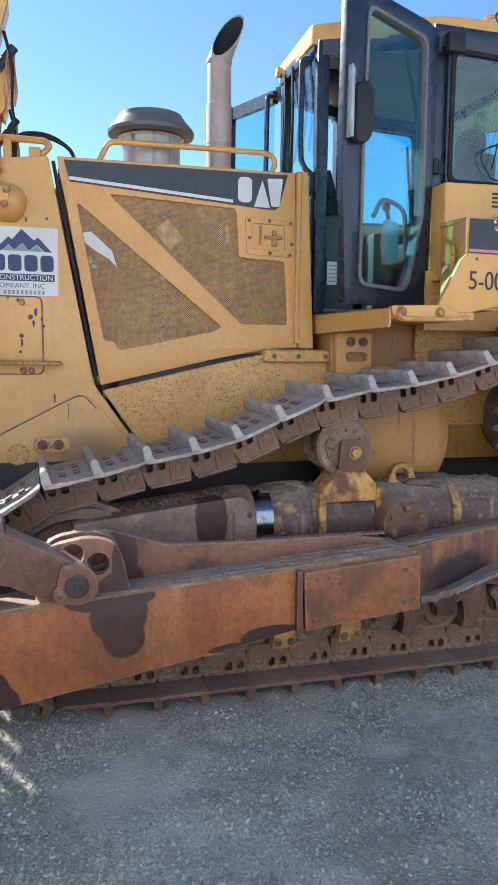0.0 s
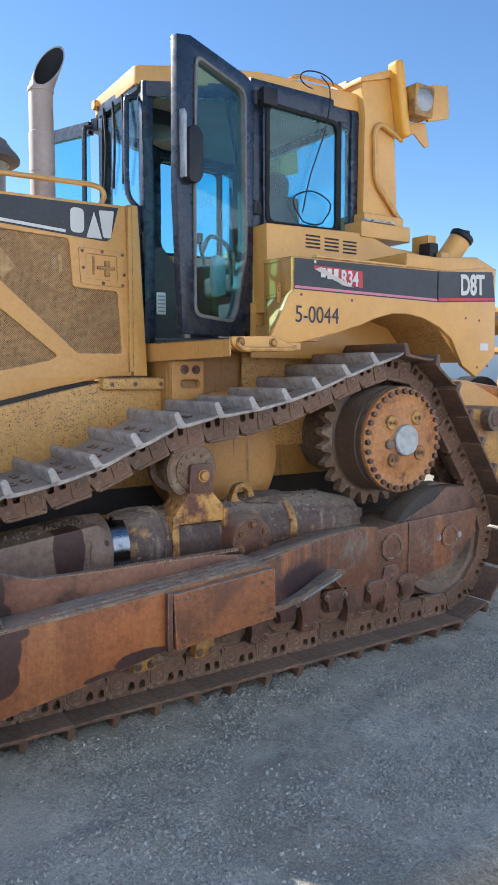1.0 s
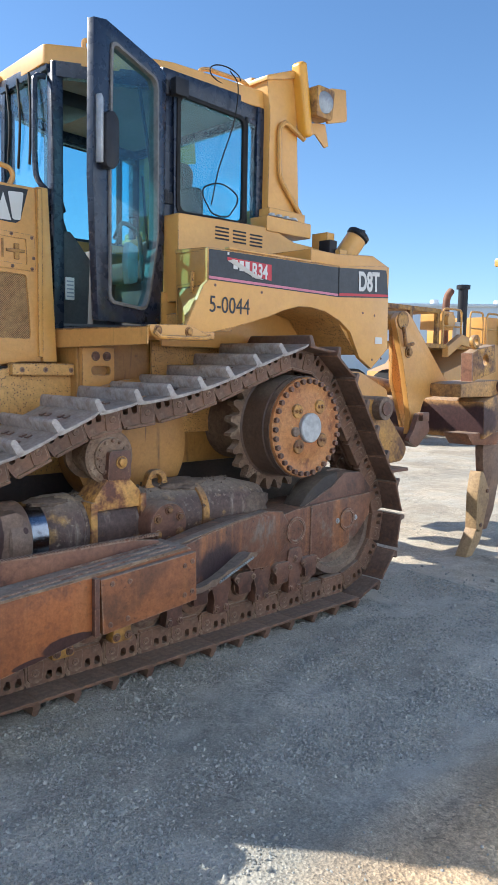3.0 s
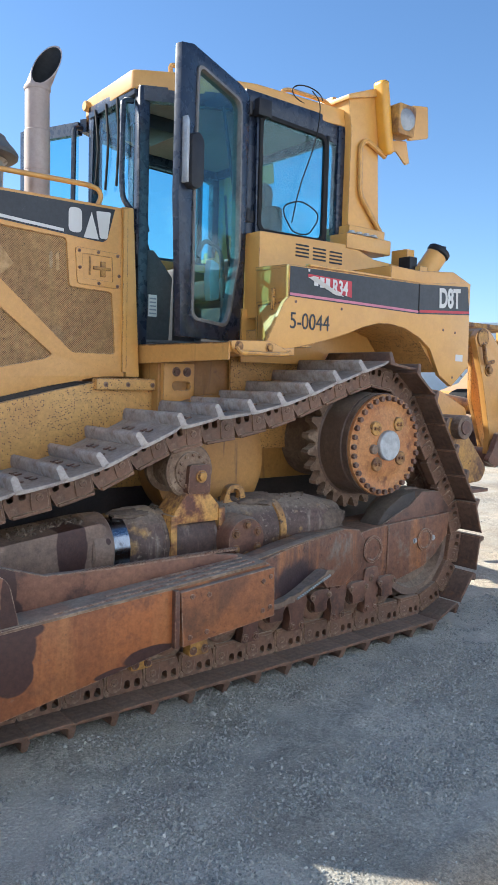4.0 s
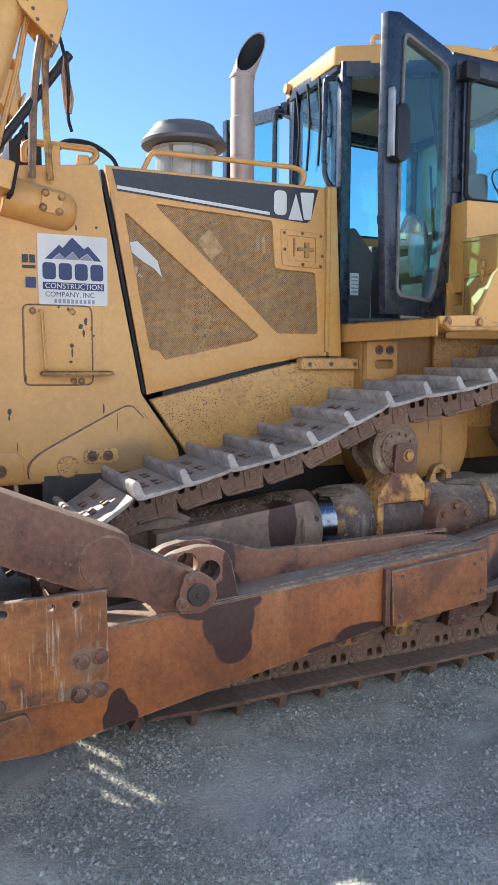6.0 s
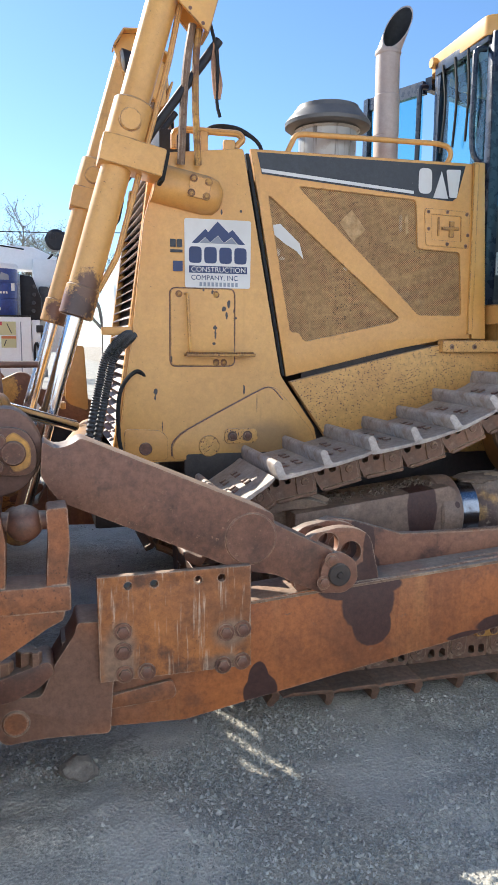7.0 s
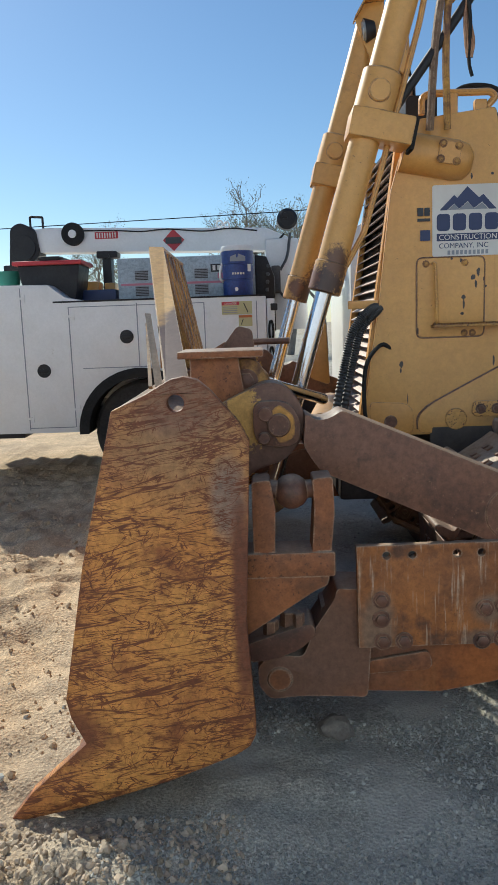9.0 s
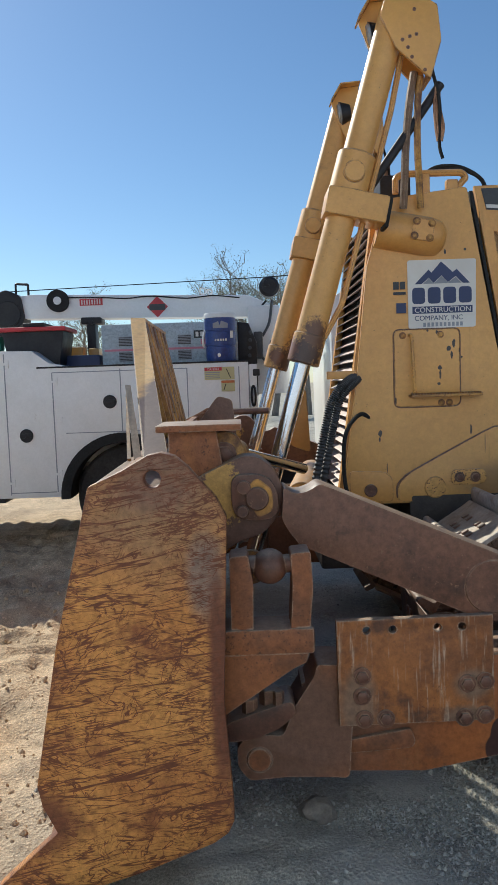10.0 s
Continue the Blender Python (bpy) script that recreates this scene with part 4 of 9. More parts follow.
def roller(x, y, z, side, r=0.115):
    ax = part("track_roller", lathe([(-0.13, 0.06), (-0.125, r + 0.022), (-0.085, r + 0.022), (-0.075, r), (0.075, r), (0.085, r + 0.022), (0.125, r + 0.022), (0.13, 0.06)], (x, y, z), (x, y + 1, z), 32), dusty, dozer, "dusty steel track roller")
    e = y + side * 0.128
    part("end_seal", lathe([(0, 0.098), (0.018, 0.098), (0.024, 0.088), (0.024, 0.058), (0.05, 0.055), (0.052, 0.0001)], (x, e, z), (x, e + side, z), 24), link_mat, ax)
    part("end_collar", prism(rounded([(x - 0.095, z + 0.06), (x - 0.055, z + 0.095), (x + 0.055, z + 0.095), (x + 0.095, z + 0.06), (x + 0.05, z + 0.02), (x + 0.05, z - 0.035), (x - 0.05, z - 0.035), (x - 0.05, z + 0.02)], 0.018, 3), *sorted((e + side * 0.05, e + side * 0.085)), "y", 0.006), rust_dark, ax)
    for dx in (-0.066, 0.066):
        part("bolt", bolt((x + dx, e + side * 0.085, z + 0.058), (0, side, 0), 0.013, 0.012), link_mat, ax)
    return ax


def caked_dirt(name, centre, size, seed, parent):
    """A lump of dried soil caked on the running gear."""
    bm = bmesh.new()
    bmesh.ops.create_icosphere(bm, subdivisions=4, radius=1)
    for v in bm.verts:
        d = v.co.normalized()
        k = 1 + 0.22 * noise.noise(d * 2.1 + Vector((seed, 0, 0))) + 0.12 * noise.noise(d * 6 + Vector((seed, 3, 0))) + 0.05 * noise.noise(d * 17)
        v.co = Vector(centre) + Vector((d.x * size[0], d.y * size[1], d.z * size[2])) * k
    return part(name, bm, soil_mat, parent, "dried soil caked on the steel", 80)


# near-black that puts shade between the running gear, besides oil, into the colour
oily_shade_black = mat("oily_shade_steel", (0.030, 0.024, 0.022), (0.055, 0.042, 0.034), 0.55, scale=4, stain=((0.12, 0.085, 0.06), 0.10, 6), bump=0.4, grime=0.3, dust=0.5)
pedestal_mat = mat("rusting_yellow_pedestal", (0.60, 0.33, 0.085), (0.30, 0.115, 0.035), 0.6, scale=9, stain=((0.13, 0.05, 0.03), 0.30, 9), chips=((0.07, 0.03, 0.022), 0.13, 30), bump=0.4, grime=0.3, dust=0.6)
soil_mat = mat("caked_soil", (0.19, 0.145, 0.11), (0.11, 0.08, 0.06), 0.95, scale=9, stain=((0.12, 0.085, 0.06), 0.12, 14), bump=1.0, bscale=70)
for y, side in ((-1.04, -1), (1.04, 1)):
    sprocket(y, side)
    idler(FRONT, y)
    idler(REAR, y)
    for x in (-1.19, -0.84, -0.50, -0.16, 0.18, 0.52, 0.84, 1.10):
        roller(x, y, 0.335, side)
    for x in (-1.02, -0.67, -0.33, 0.01, 0.35, 0.68, 0.97):
        c = y + side * 0.165
        hanger = part("roller_hanger", prism(rounded([(x - 0.055, 0.50), (x + 0.055, 0.50), (x + 0.075, 0.38), (x + 0.05, 0.30), (x + 0.065, 0.215), (x - 0.065, 0.215), (x - 0.05, 0.30), (x - 0.075, 0.38)], 0.02, 3), c - 0.03, c + 0.03, "y", 0.006), rust_dark if x > -0.3 else yellow_worn, dozer, "roller hanger bracket")
        for dx, dz in ((-0.035, 0.245), (0.035, 0.245), (0.0, 0.43)):
            part("bolt", bolt((x + dx, c + side * 0.03, dz), (0, side, 0), 0.015, 0.014), rust_dark, hanger)
    # frame with idler carriage and recoil tube
    a, b = (y - 0.18, y + 0.17) if side < 0 else (y - 0.17, y + 0.18)
    frame_body = part("roller_frame", prism([(-1.25, 0.50), (-1.25, 0.68), (-0.2, 0.70), (0.74, 0.70), (0.98, 0.741), (1.29, 0.757), (1.757, 0.772), (1.742, 0.618), (1.62, 0.50), (1.502, 0.432), (1.222, 0.372), (0.75, 0.385), (0.3, 0.46)], a, b, "y", 0.012), frame_mat, dozer, "rust-brown welded track frame")
    out = y + side * 0.18
    for bx_, bz_, br_ in ((0.98, 0.61, 0.085), (1.49, 0.615, 0.075)):
        part("boss", merge(lathe([(0, br_), (0.012, br_), (0.014, br_ - 0.016), (0.006, br_ - 0.02), (0.006, 0.0001)], (bx_, out, bz_), (bx_, out + side, bz_), 28)), frame_mat, frame_body)
    for dx in (-0.095, 0.095):
        part("bolt", bolt((1.49 + dx, out, 0.615), (0, side, 0), 0.013, 0.012), silver, frame_body)
    part("frame_cap", prism([(1.08, 0.740), (1.20, 0.79), (1.36, 0.85), (1.48, 0.932), (1.66, 0.922), (1.82, 0.765)], min(out + side * -0.02, y), max(out + side * -0.02, y), "y", 0.012), rust_dark, frame_body)
    # block added to stand for the sprocket's shadow beside the cap
    part("idler_guard", prism([(1.04, 0.735), (1.13, 0.83), (1.28, 0.915), (1.42, 0.94), (1.44, 0.74)], min(out - side * 0.03, y), max(out - side * 0.03, y), "y", 0.01), oily_shade_black, frame_body)
    part("seam", box(1.12, 1.135, min(out, out + side * 0.006), max(out, out + side * 0.006), 0.40, 0.74, 0.002), rust_dark, frame_body)
    part("recoil_tube", lathe([(0, 0.162), (0.02, 0.178), (0.12, 0.182), (0.13, 0.166), (0.50, 0.168), (0.95, 0.170), (0.97, 0.178), (1.25, 0.172), (1.50, 0.11)], (-0.72, y, 0.80), (0.9, y, 0.80), 40), tube_mat, frame_body, "greasy recoil tube with remnants of yellow paint")
    part("tube_band", lathe([(0, 0.177), (0.03, 0.184), (0.14, 0.184), (0.15, 0.172)], (-0.68, y, 0.80), (0.9, y, 0.80), 40), tube_mat, frame_body)
    part("tube_strap", lathe([(0, 0.176), (0.004, 0.181), (0.045, 0.181), (0.05, 0.176)], (0.22, y, 0.80), (0.9, y, 0.80), 40), yellow_worn, frame_body)
    part("recoil_rod", rod((-0.86, y, 0.80), (-0.70, y, 0.80), 0.162, 40, 0.003), dim_chrome, frame_body, "bright chrome ring of the recoil rod")
    part("idler_carriage", merge(prism([(-1.64, 0.76), (-1.64, 0.86), (-0.88, 0.952), (-0.84, 0.93), (-0.84, 0.66), (-0.88, 0.64)], y - 0.155, y + 0.155, "y", 0.02), rod((-0.92, y, 0.80), (-0.805, y, 0.80), 0.174, 40, 0.01)), greasy_blotted, frame_body)
    caked_dirt("caked_soil", (0.60, y + side * 0.02, 0.79), (0.24, 0.15, 0.12), 3, frame_body)
    caked_dirt("caked_soil", (-0.66, y + side * 0.03, 0.955), (0.12, 0.08, 0.025), 8, frame_body)
    caked_dirt("caked_soil", (0.16, y - side * 0.02, 0.955), (0.22, 0.12, 0.04), 5, frame_body)
    for x0_, x1_, w_, fn in ((-1.45, -0.90, 0.13, lambda x, v: 0.86 + (x + 1.64) * 0.122), (-0.70, 0.55, 0.11, lambda x, v: 0.80 + math.sqrt(max(0.0, 0.172 ** 2 - (v - y) ** 2)))):
        cr_ = crumbs(x0_, x1_, y - w_, y + w_, fn, 200, 5 + side)
        cr_.parent = frame_body
        cr_.matrix_parent_inverse = Matrix.Translation(-frame_body.location)
    # carrier roller on its pedestal
    cr = part("carrier_roller", lathe([(-0.14, 0.07), (-0.13, 0.125), (-0.09, 0.132), (-0.085, 0.10), (0.06, 0.10), (0.065, 0.136), (0.112, 0.140), (0.122, 0.128), (0.122, 0.100), (0.135, 0.096), (0.14, 0.0001)], (-0.36, y + side * 0.01, 1.165), (-0.36, y + side, 1.165), 40), dusty, frame_body, "dusty brown carrier roller")
    for k in range(12):
        an = radians(30 * k)
        part("bolt", rod((-0.36 + 0.083 * math.cos(an), y + side * 0.148, 1.165 + 0.083 * math.sin(an)), (-0.36 + 0.083 * math.cos(an), y + side * 0.160, 1.165 + 0.083 * math.sin(an)), 0.009, 8, 0.002), link_mat, cr)
    o2 = y + side * 0.165
    part("pedestal", merge(prism([(-0.50, 0.90), (-0.47, 0.97), (-0.40, 1.06), (-0.27, 1.06), (-0.20, 0.985), (-0.18, 0.90)], min(y, o2), max(y, o2), "y", 0.012), box(-0.205, -0.165, min(y, o2 + side * 0.01), max(y, o2 + side * 0.01), 0.70, 0.97, 0.01), box(-0.50, -0.46, min(y, o2 + side * 0.01), max(y, o2 + side * 0.01), 0.70, 0.95, 0.01)), pedestal_mat, frame_body, "pedestal with flaking yellow paint")
    part("roller_bracket", prism(rounded([(-0.405, 1.05), (-0.265, 1.05), (-0.265, 1.20), (-0.395, 1.20)], 0.02, 3), min(o2 - side * 0.05, o2 + side * 0.012), max(o2 - side * 0.05, o2 + side * 0.012), "y", 0.006), rust_dark, frame_body)
    part("bolt", bolt((-0.325, o2 + side * 0.012, 1.14), (0, side, 0), 0.024, 0.02, 1.4), yellow_worn, frame_body)
    # lifting eye and bolted flange
    part("lifting_eye", prism([rounded([(-0.09, 0.93), (0.09, 0.93), (0.055, 1.06), (-0.045, 1.06)], 0.045, 5), ring(0.0, 1.00, 0.036, 18)], y - 0.02 + side * 0.02, y + 0.02 + side * 0.02, "y", 0.004), yellow_worn, frame_body)
    fl = part("flange", lathe([(0, 0.125), (0.22, 0.125), (0.235, 0.115), (0.235, 0.0001)], (-0.09, y + side * 0.03, 0.80), (-0.09, y + side, 0.80), 32), rust_dark, frame_body, "dark oily round flange with bolt heads")
    for k in range(6):
        an = radians(90 + 60 * k)
        part("bolt", bolt((-0.09 + 0.082 * math.cos(an), y + side * 0.265, 0.80 + 0.082 * math.sin(an)), (0, side, 0), 0.017, 0.016, 1.5), yellow_worn, frame_body)

# -- main frame and belly --
ochre = mat("ochre_case_paint", (0.44, 0.225, 0.052), (0.34, 0.165, 0.042), 0.45, scale=2.0, stain=((0.17, 0.085, 0.035), 0.12, 7), streaks=((0.11, 0.06, 0.03), 0.10, 24), bump=0.1, grime=0.15, dust=0.5)
# belly coloured near-black to hold the shade between track and recoil tube
part("belly_frame", merge(box(-2.0, 1.9, -0.50, 0.50, 0.62, 1.05, 0.02), box(-1.35, -0.15, -0.44, 0.44, 0.9, 1.6, 0.01)), oily_shade_black, dozer, "oily belly frame darkened for the shade behind the tracks")
part("main_frame", box(-0.20, 1.75, -0.585, 0.585, 1.0, 1.80, 0.01), ochre, dozer)
part("final_drive_case", lathe([(0, 0.36), (0.20, 0.36), (0.205, 0.385), (0.235, 0.385), (0.24, 0.30), (0.28, 0.28)], (0.05, -0.55, 1.16), (0.05, -2, 1.16), 48), ochre, dozer)
part("case_rib", lathe([(0, 0.30), (0.012, 0.30), (0.014, 0.27)], (0.05, -0.83, 1.16), (0.05, -2, 1.16), 48), ochre, dozer)
part("drive_axle_case", lathe([(0, 0.25), (0.42, 0.25)], (DRIVE[0], -0.58, DRIVE[1]), (DRIVE[0], -2, DRIVE[1]), 40), greasy, dozer)
part("cross_axle", rod((-0.1, -1.0, 0.80), (-0.1, 1.0, 0.80), 0.12, 24), greasy, dozer)


# -- hood --
pale_dust = mat("dusty_sticker_trace", (0.50, 0.33, 0.16), (0.42, 0.26, 0.11), 0.8, scale=20, bump=0.1, grime=0.3)
HY = 0.47
hood_out = [(-1.645, 2.570), (-0.385, 2.582), (-0.358, 1.635), (-0.50, 1.632), (-0.80, 1.578), (-1.445, 1.430)]
tri_hole = rounded([(-1.552, 2.355), (-0.795, 1.745), (-0.83, 1.722), (-1.345, 1.612), (-1.372, 1.662), (-1.425, 1.664)], 0.022, 4)
poly_hole = rounded([(-1.392, 2.405), (-0.717, 2.372), (-0.700, 2.117), (-0.441, 2.106), (-0.417, 1.762), (-0.680, 1.762)], 0.022, 4)
for side in (-1, 1):
    y0, y1 = sorted((side * HY, side * (HY - 0.028)))
    panel = part("hood_panel", prism([hood_out, tri_hole, poly_hole], y0, y1, "y", 0.004), yellow, dozer, "dusty yellow hood side with perforated screens")
    i0, i1 = sorted((side * (HY - 0.012), side * (HY - 0.022)))
    part("screen", prism([(-1.57, 2.37), (-0.77, 1.75), (-0.82, 1.70), (-1.35, 1.59), (-1.43, 1.64)], i0, i1, "y", 0), screen_mat, panel, "brown dusty perforated screen")
    part("screen", prism([(-1.42, 2.42), (-0.70, 2.39), (-0.68, 2.13), (-0.425, 2.12), (-0.40, 1.745), (-0.69, 1.745)], i0, i1, "y", 0), screen_mat, panel, "brown dusty perforated screen")
    if side < 0:
        t0, t1 = sorted((side * (HY - 0.012), side * (HY - 0.0105)))
        part("torn_sticker", prism([(-1.535, 2.203), (-1.482, 2.214), (-1.42, 2.16), (-1.375, 2.12), (-1.352, 2.04), (-1.392, 2.08), (-1.455, 2.115), (-1.51, 2.155)], t0, t1, "y", 0), white, panel, "white ragged patch on the screen")
        part("sticker_trace", prism([(-0.775, 2.28), (-0.757, 2.30), (-0.752, 2.20), (-0.768, 2.19)], t0, t1, "y", 0), pale_dust, panel)
        part("sticker_trace", prism([(-1.155, 2.235), (-1.085, 2.305), (-1.005, 2.205), (-1.075, 2.14)], t0, t1, "y", 0), pale_dust, panel)
    d0, d1 = sorted((side * (HY + 0.001), side * (HY + 0.0035)))
    part("stripe", prism([(-1.612, 2.556), (-0.428, 2.566), (-0.475, 2.395), (-0.50, 2.378), (-0.54, 2.378), (-1.586, 2.452)], d0, d1, "y", 0), black_decal, panel, "black decal stripe")
    e0, e1 = sorted((side * (HY + 0.0035), side * (HY + 0.0050)))
    part("line", prism([(-1.590, 2.478), (-0.735, 2.418), (-0.735, 2.402), (-1.586, 2.461)], e0, e1, "y", 0), white, panel, "white pinstripe")
    # emblem as plain shapes
    part("emblem_shape", prism(rounded([(-0.708, 2.408), (-0.708, 2.540), (-0.630, 2.540), (-0.630, 2.408)], 0.03, 4), e0, e1, "y", 0), white, panel)
    part("emblem_shape", prism([(-0.618, 2.388), (-0.572, 2.530), (-0.528, 2.388)], e0, e1, "y", 0), white, panel)
    part("emblem_shape", prism(rounded([(-0.520, 2.395), (-0.545, 2.540), (-0.455, 2.545), (-0.475, 2.395)], 0.01, 3), e0, e1, "y", 0), white, panel)
    lp0, lp1 = sorted((side * (HY - 0.004), side * (HY + 0.006)))
    lat = part("latch_plate", prism([rounded([(-0.668, 2.335), (-0.392, 2.325), (-0.386, 2.128), (-0.655, 2.135)], 0.02, 3), [(-0.625, 2.302), (-0.445, 2.297), (-0.440, 2.165), (-0.618, 2.170)]], lp0, lp1, "y", 0.002), yellow, panel)
    part("latch_pocket", box(-0.63, -0.43, side * (HY - 0.024), side * (HY - 0.020), 2.16, 2.305, 0), yellow_oily, panel)
    part("latch_handle", merge(box(-0.585, -0.573, side * (HY - 0.02), side * (HY + 0.006), 2.19, 2.29, 0.003), box(-0.56, -0.455, side * (HY - 0.015), side * (HY + 0.012), 2.222, 2.240, 0.004), box(-0.515, -0.485, side * (HY - 0.02), side * (HY + 0.010), 2.185, 2.27, 0.004)), yellow_worn, panel)
    for bx_, bz_ in ((-0.645, 2.315), (-0.53, 2.318), (-0.41, 2.31), (-0.40, 2.20), (-0.41, 2.142), (-0.525, 2.148), (-0.64, 2.225)):
        part("bolt", bolt((bx_, side * (HY + 0.006), bz_), (0, side, 0), 0.008, 0.006, 1.3), rust_dark, panel)
    q0, q1 = sorted((side * (HY + 0.012), side * (HY - 0.06)))
    post = part("hood_post", merge(prism([(-0.380, 2.590), (-0.312, 2.592), (-0.262, 1.632), (-0.352, 1.632)], q0, q1, "y", 0.008), box(-0.378, -0.352, q0 - 0.004, q1, 1.66, 2.58, 0.003)), yellow_clean, dozer)
    # lower side guard
    g0, g1 = sorted((side * 0.52, side * 0.48))
    part("side_guard", prism([(-1.44, 1.405), (-0.80, 1.552), (-0.56, 1.602), (-0.15, 1.615), (-0.15, 1.0), (-1.16, 1.0)], g0, g1, "y", 0.004), yellow_oily, dozer, "yellow side guard speckled with oil")
    s0, s1 = sorted((side * 0.56, side * 0.50))
    rail = part("guard_step", box(-0.575, -0.165, s0, s1, 1.560, 1.622, 0.005), yellow_oily, dozer)
    for k in range(22):
        part("tread_tooth", box(-0.57 + k * 0.0185, -0.56 + k * 0.0185, s0, s1, 1.622, 1.628, 0), yellow_oily, rail)
    for bx_ in (-0.52, -0.38, -0.22):
        part("bolt", bolt((bx_, side * 0.56, 1.59), (0, side, 0), 0.010, 0.007), rust_dark, rail)
part("hood_top", prism([(-1.63, 0.46), (-0.40, 0.46), (-0.40, -0.46), (-1.63, -0.46)], 2.545, 2.568, "z", 0.01), yellow, dozer)
for y in (-0.40, 0.40):
    part("handrail", tube(bent([(-1.44, y, 2.56), (-1.385, y, 2.672), (-1.34, y, 2.682), (-0.56, y, 2.692), (-0.495, y, 2.68), (-0.475, y, 2.64), (-0.515, y, 2.56)], 0.05), 0.0145, 10), yellow, dozer)
stack = part("exhaust_pipe", lathe([(0, 0.071), (0.30, 0.071), (0.302, 0.073), (0.52, 0.073), (0.525, 0.069), (0.77, 0.069)], (-0.715, -0.07, 2.50), (-0.715, -0.07, 4), 28), stack_mat, dozer, "heat-faded steel exhaust stack")
# the elbow leans outwards and is cut slantwise, facing the yard
BASE, LEAN, CUT = Vector((-0.715, -0.07, 3.262)), Vector((0.32, -0.14, 0.94)), Vector((-0.35, -0.82, 0.44))
MOUTH = BASE + LEAN * 0.145


def elbow(r, d0):
    """Two rings of the elbow: on the pipe, and on the slanting cut."""
    low = [BASE + LEAN * d0 + Vector((r * math.cos(2 * math.pi * i / 32), r * math.sin(2 * math.pi * i / 32), 0)) for i in range(32)]
    return low, [p + LEAN * (CUT.dot(MOUTH - p) / CUT.dot(LEAN)) for p in low]


mouth, bore = bmesh.new(), bmesh.new()
lo_, hi_ = elbow(0.070, 0.0)
l2, h2 = elbow(0.064, 0.01)
r0, r1, r2 = ([mouth.verts.new(p) for p in q] for q in (lo_, hi_, h2))
b0, b1 = ([bore.verts.new(p) for p in q] for q in (l2, h2))
for i in range(32):
    j = (i + 1) % 32
    mouth.faces.new((r0[i], r0[j], r1[j], r1[i])), mouth.faces.new((r1[i], r1[j], r2[j], r2[i]))
    bore.faces.new((b1[i], b1[j], b0[j], b0[i]))
bore.faces.new(b0)
bmesh.ops.recalc_face_normals(mouth, faces=mouth.faces)
part("stack_mouth", mouth, stack_mat, stack)
part("stack_collar", lathe([(0, 0.072), (0.012, 0.076), (0.024, 0.072)], (-0.715, -0.07, 3.245), (-0.715, -0.07, 4), 28), stack_mat, stack)
part("stack_bore", bore, rubber, stack, "soot-black bore")
pre = part("precleaner", lathe([(0, 0.155), (0.20, 0.16), (0.21, 0.18)], (-1.13, -0.20, 2.55), (-1.13, -0.20, 4), 40), bowl_mat, dozer, "air precleaner with a streaked bowl under a round cap")
part("precleaner_cap", lathe([(0, 0.165), (0.004, 0.222), (0.012, 0.234), (0.030, 0.236), (0.052, 0.222), (0.085, 0.190), (0.092, 0.188), (0.095, 0.176), (0.116, 0.172), (0.120, 0.160), (0.122, 0.0001)], (-1.13, -0.20, 2.765), (-1.13, -0.20, 4), 48), cap_mat, pre)
part("bowl_ring", lathe([(0, 0.165), (0.03, 0.165)], (-1.13, -0.20, 2.56), (-1.13, -0.20, 4), 40), cap_mat, pre)

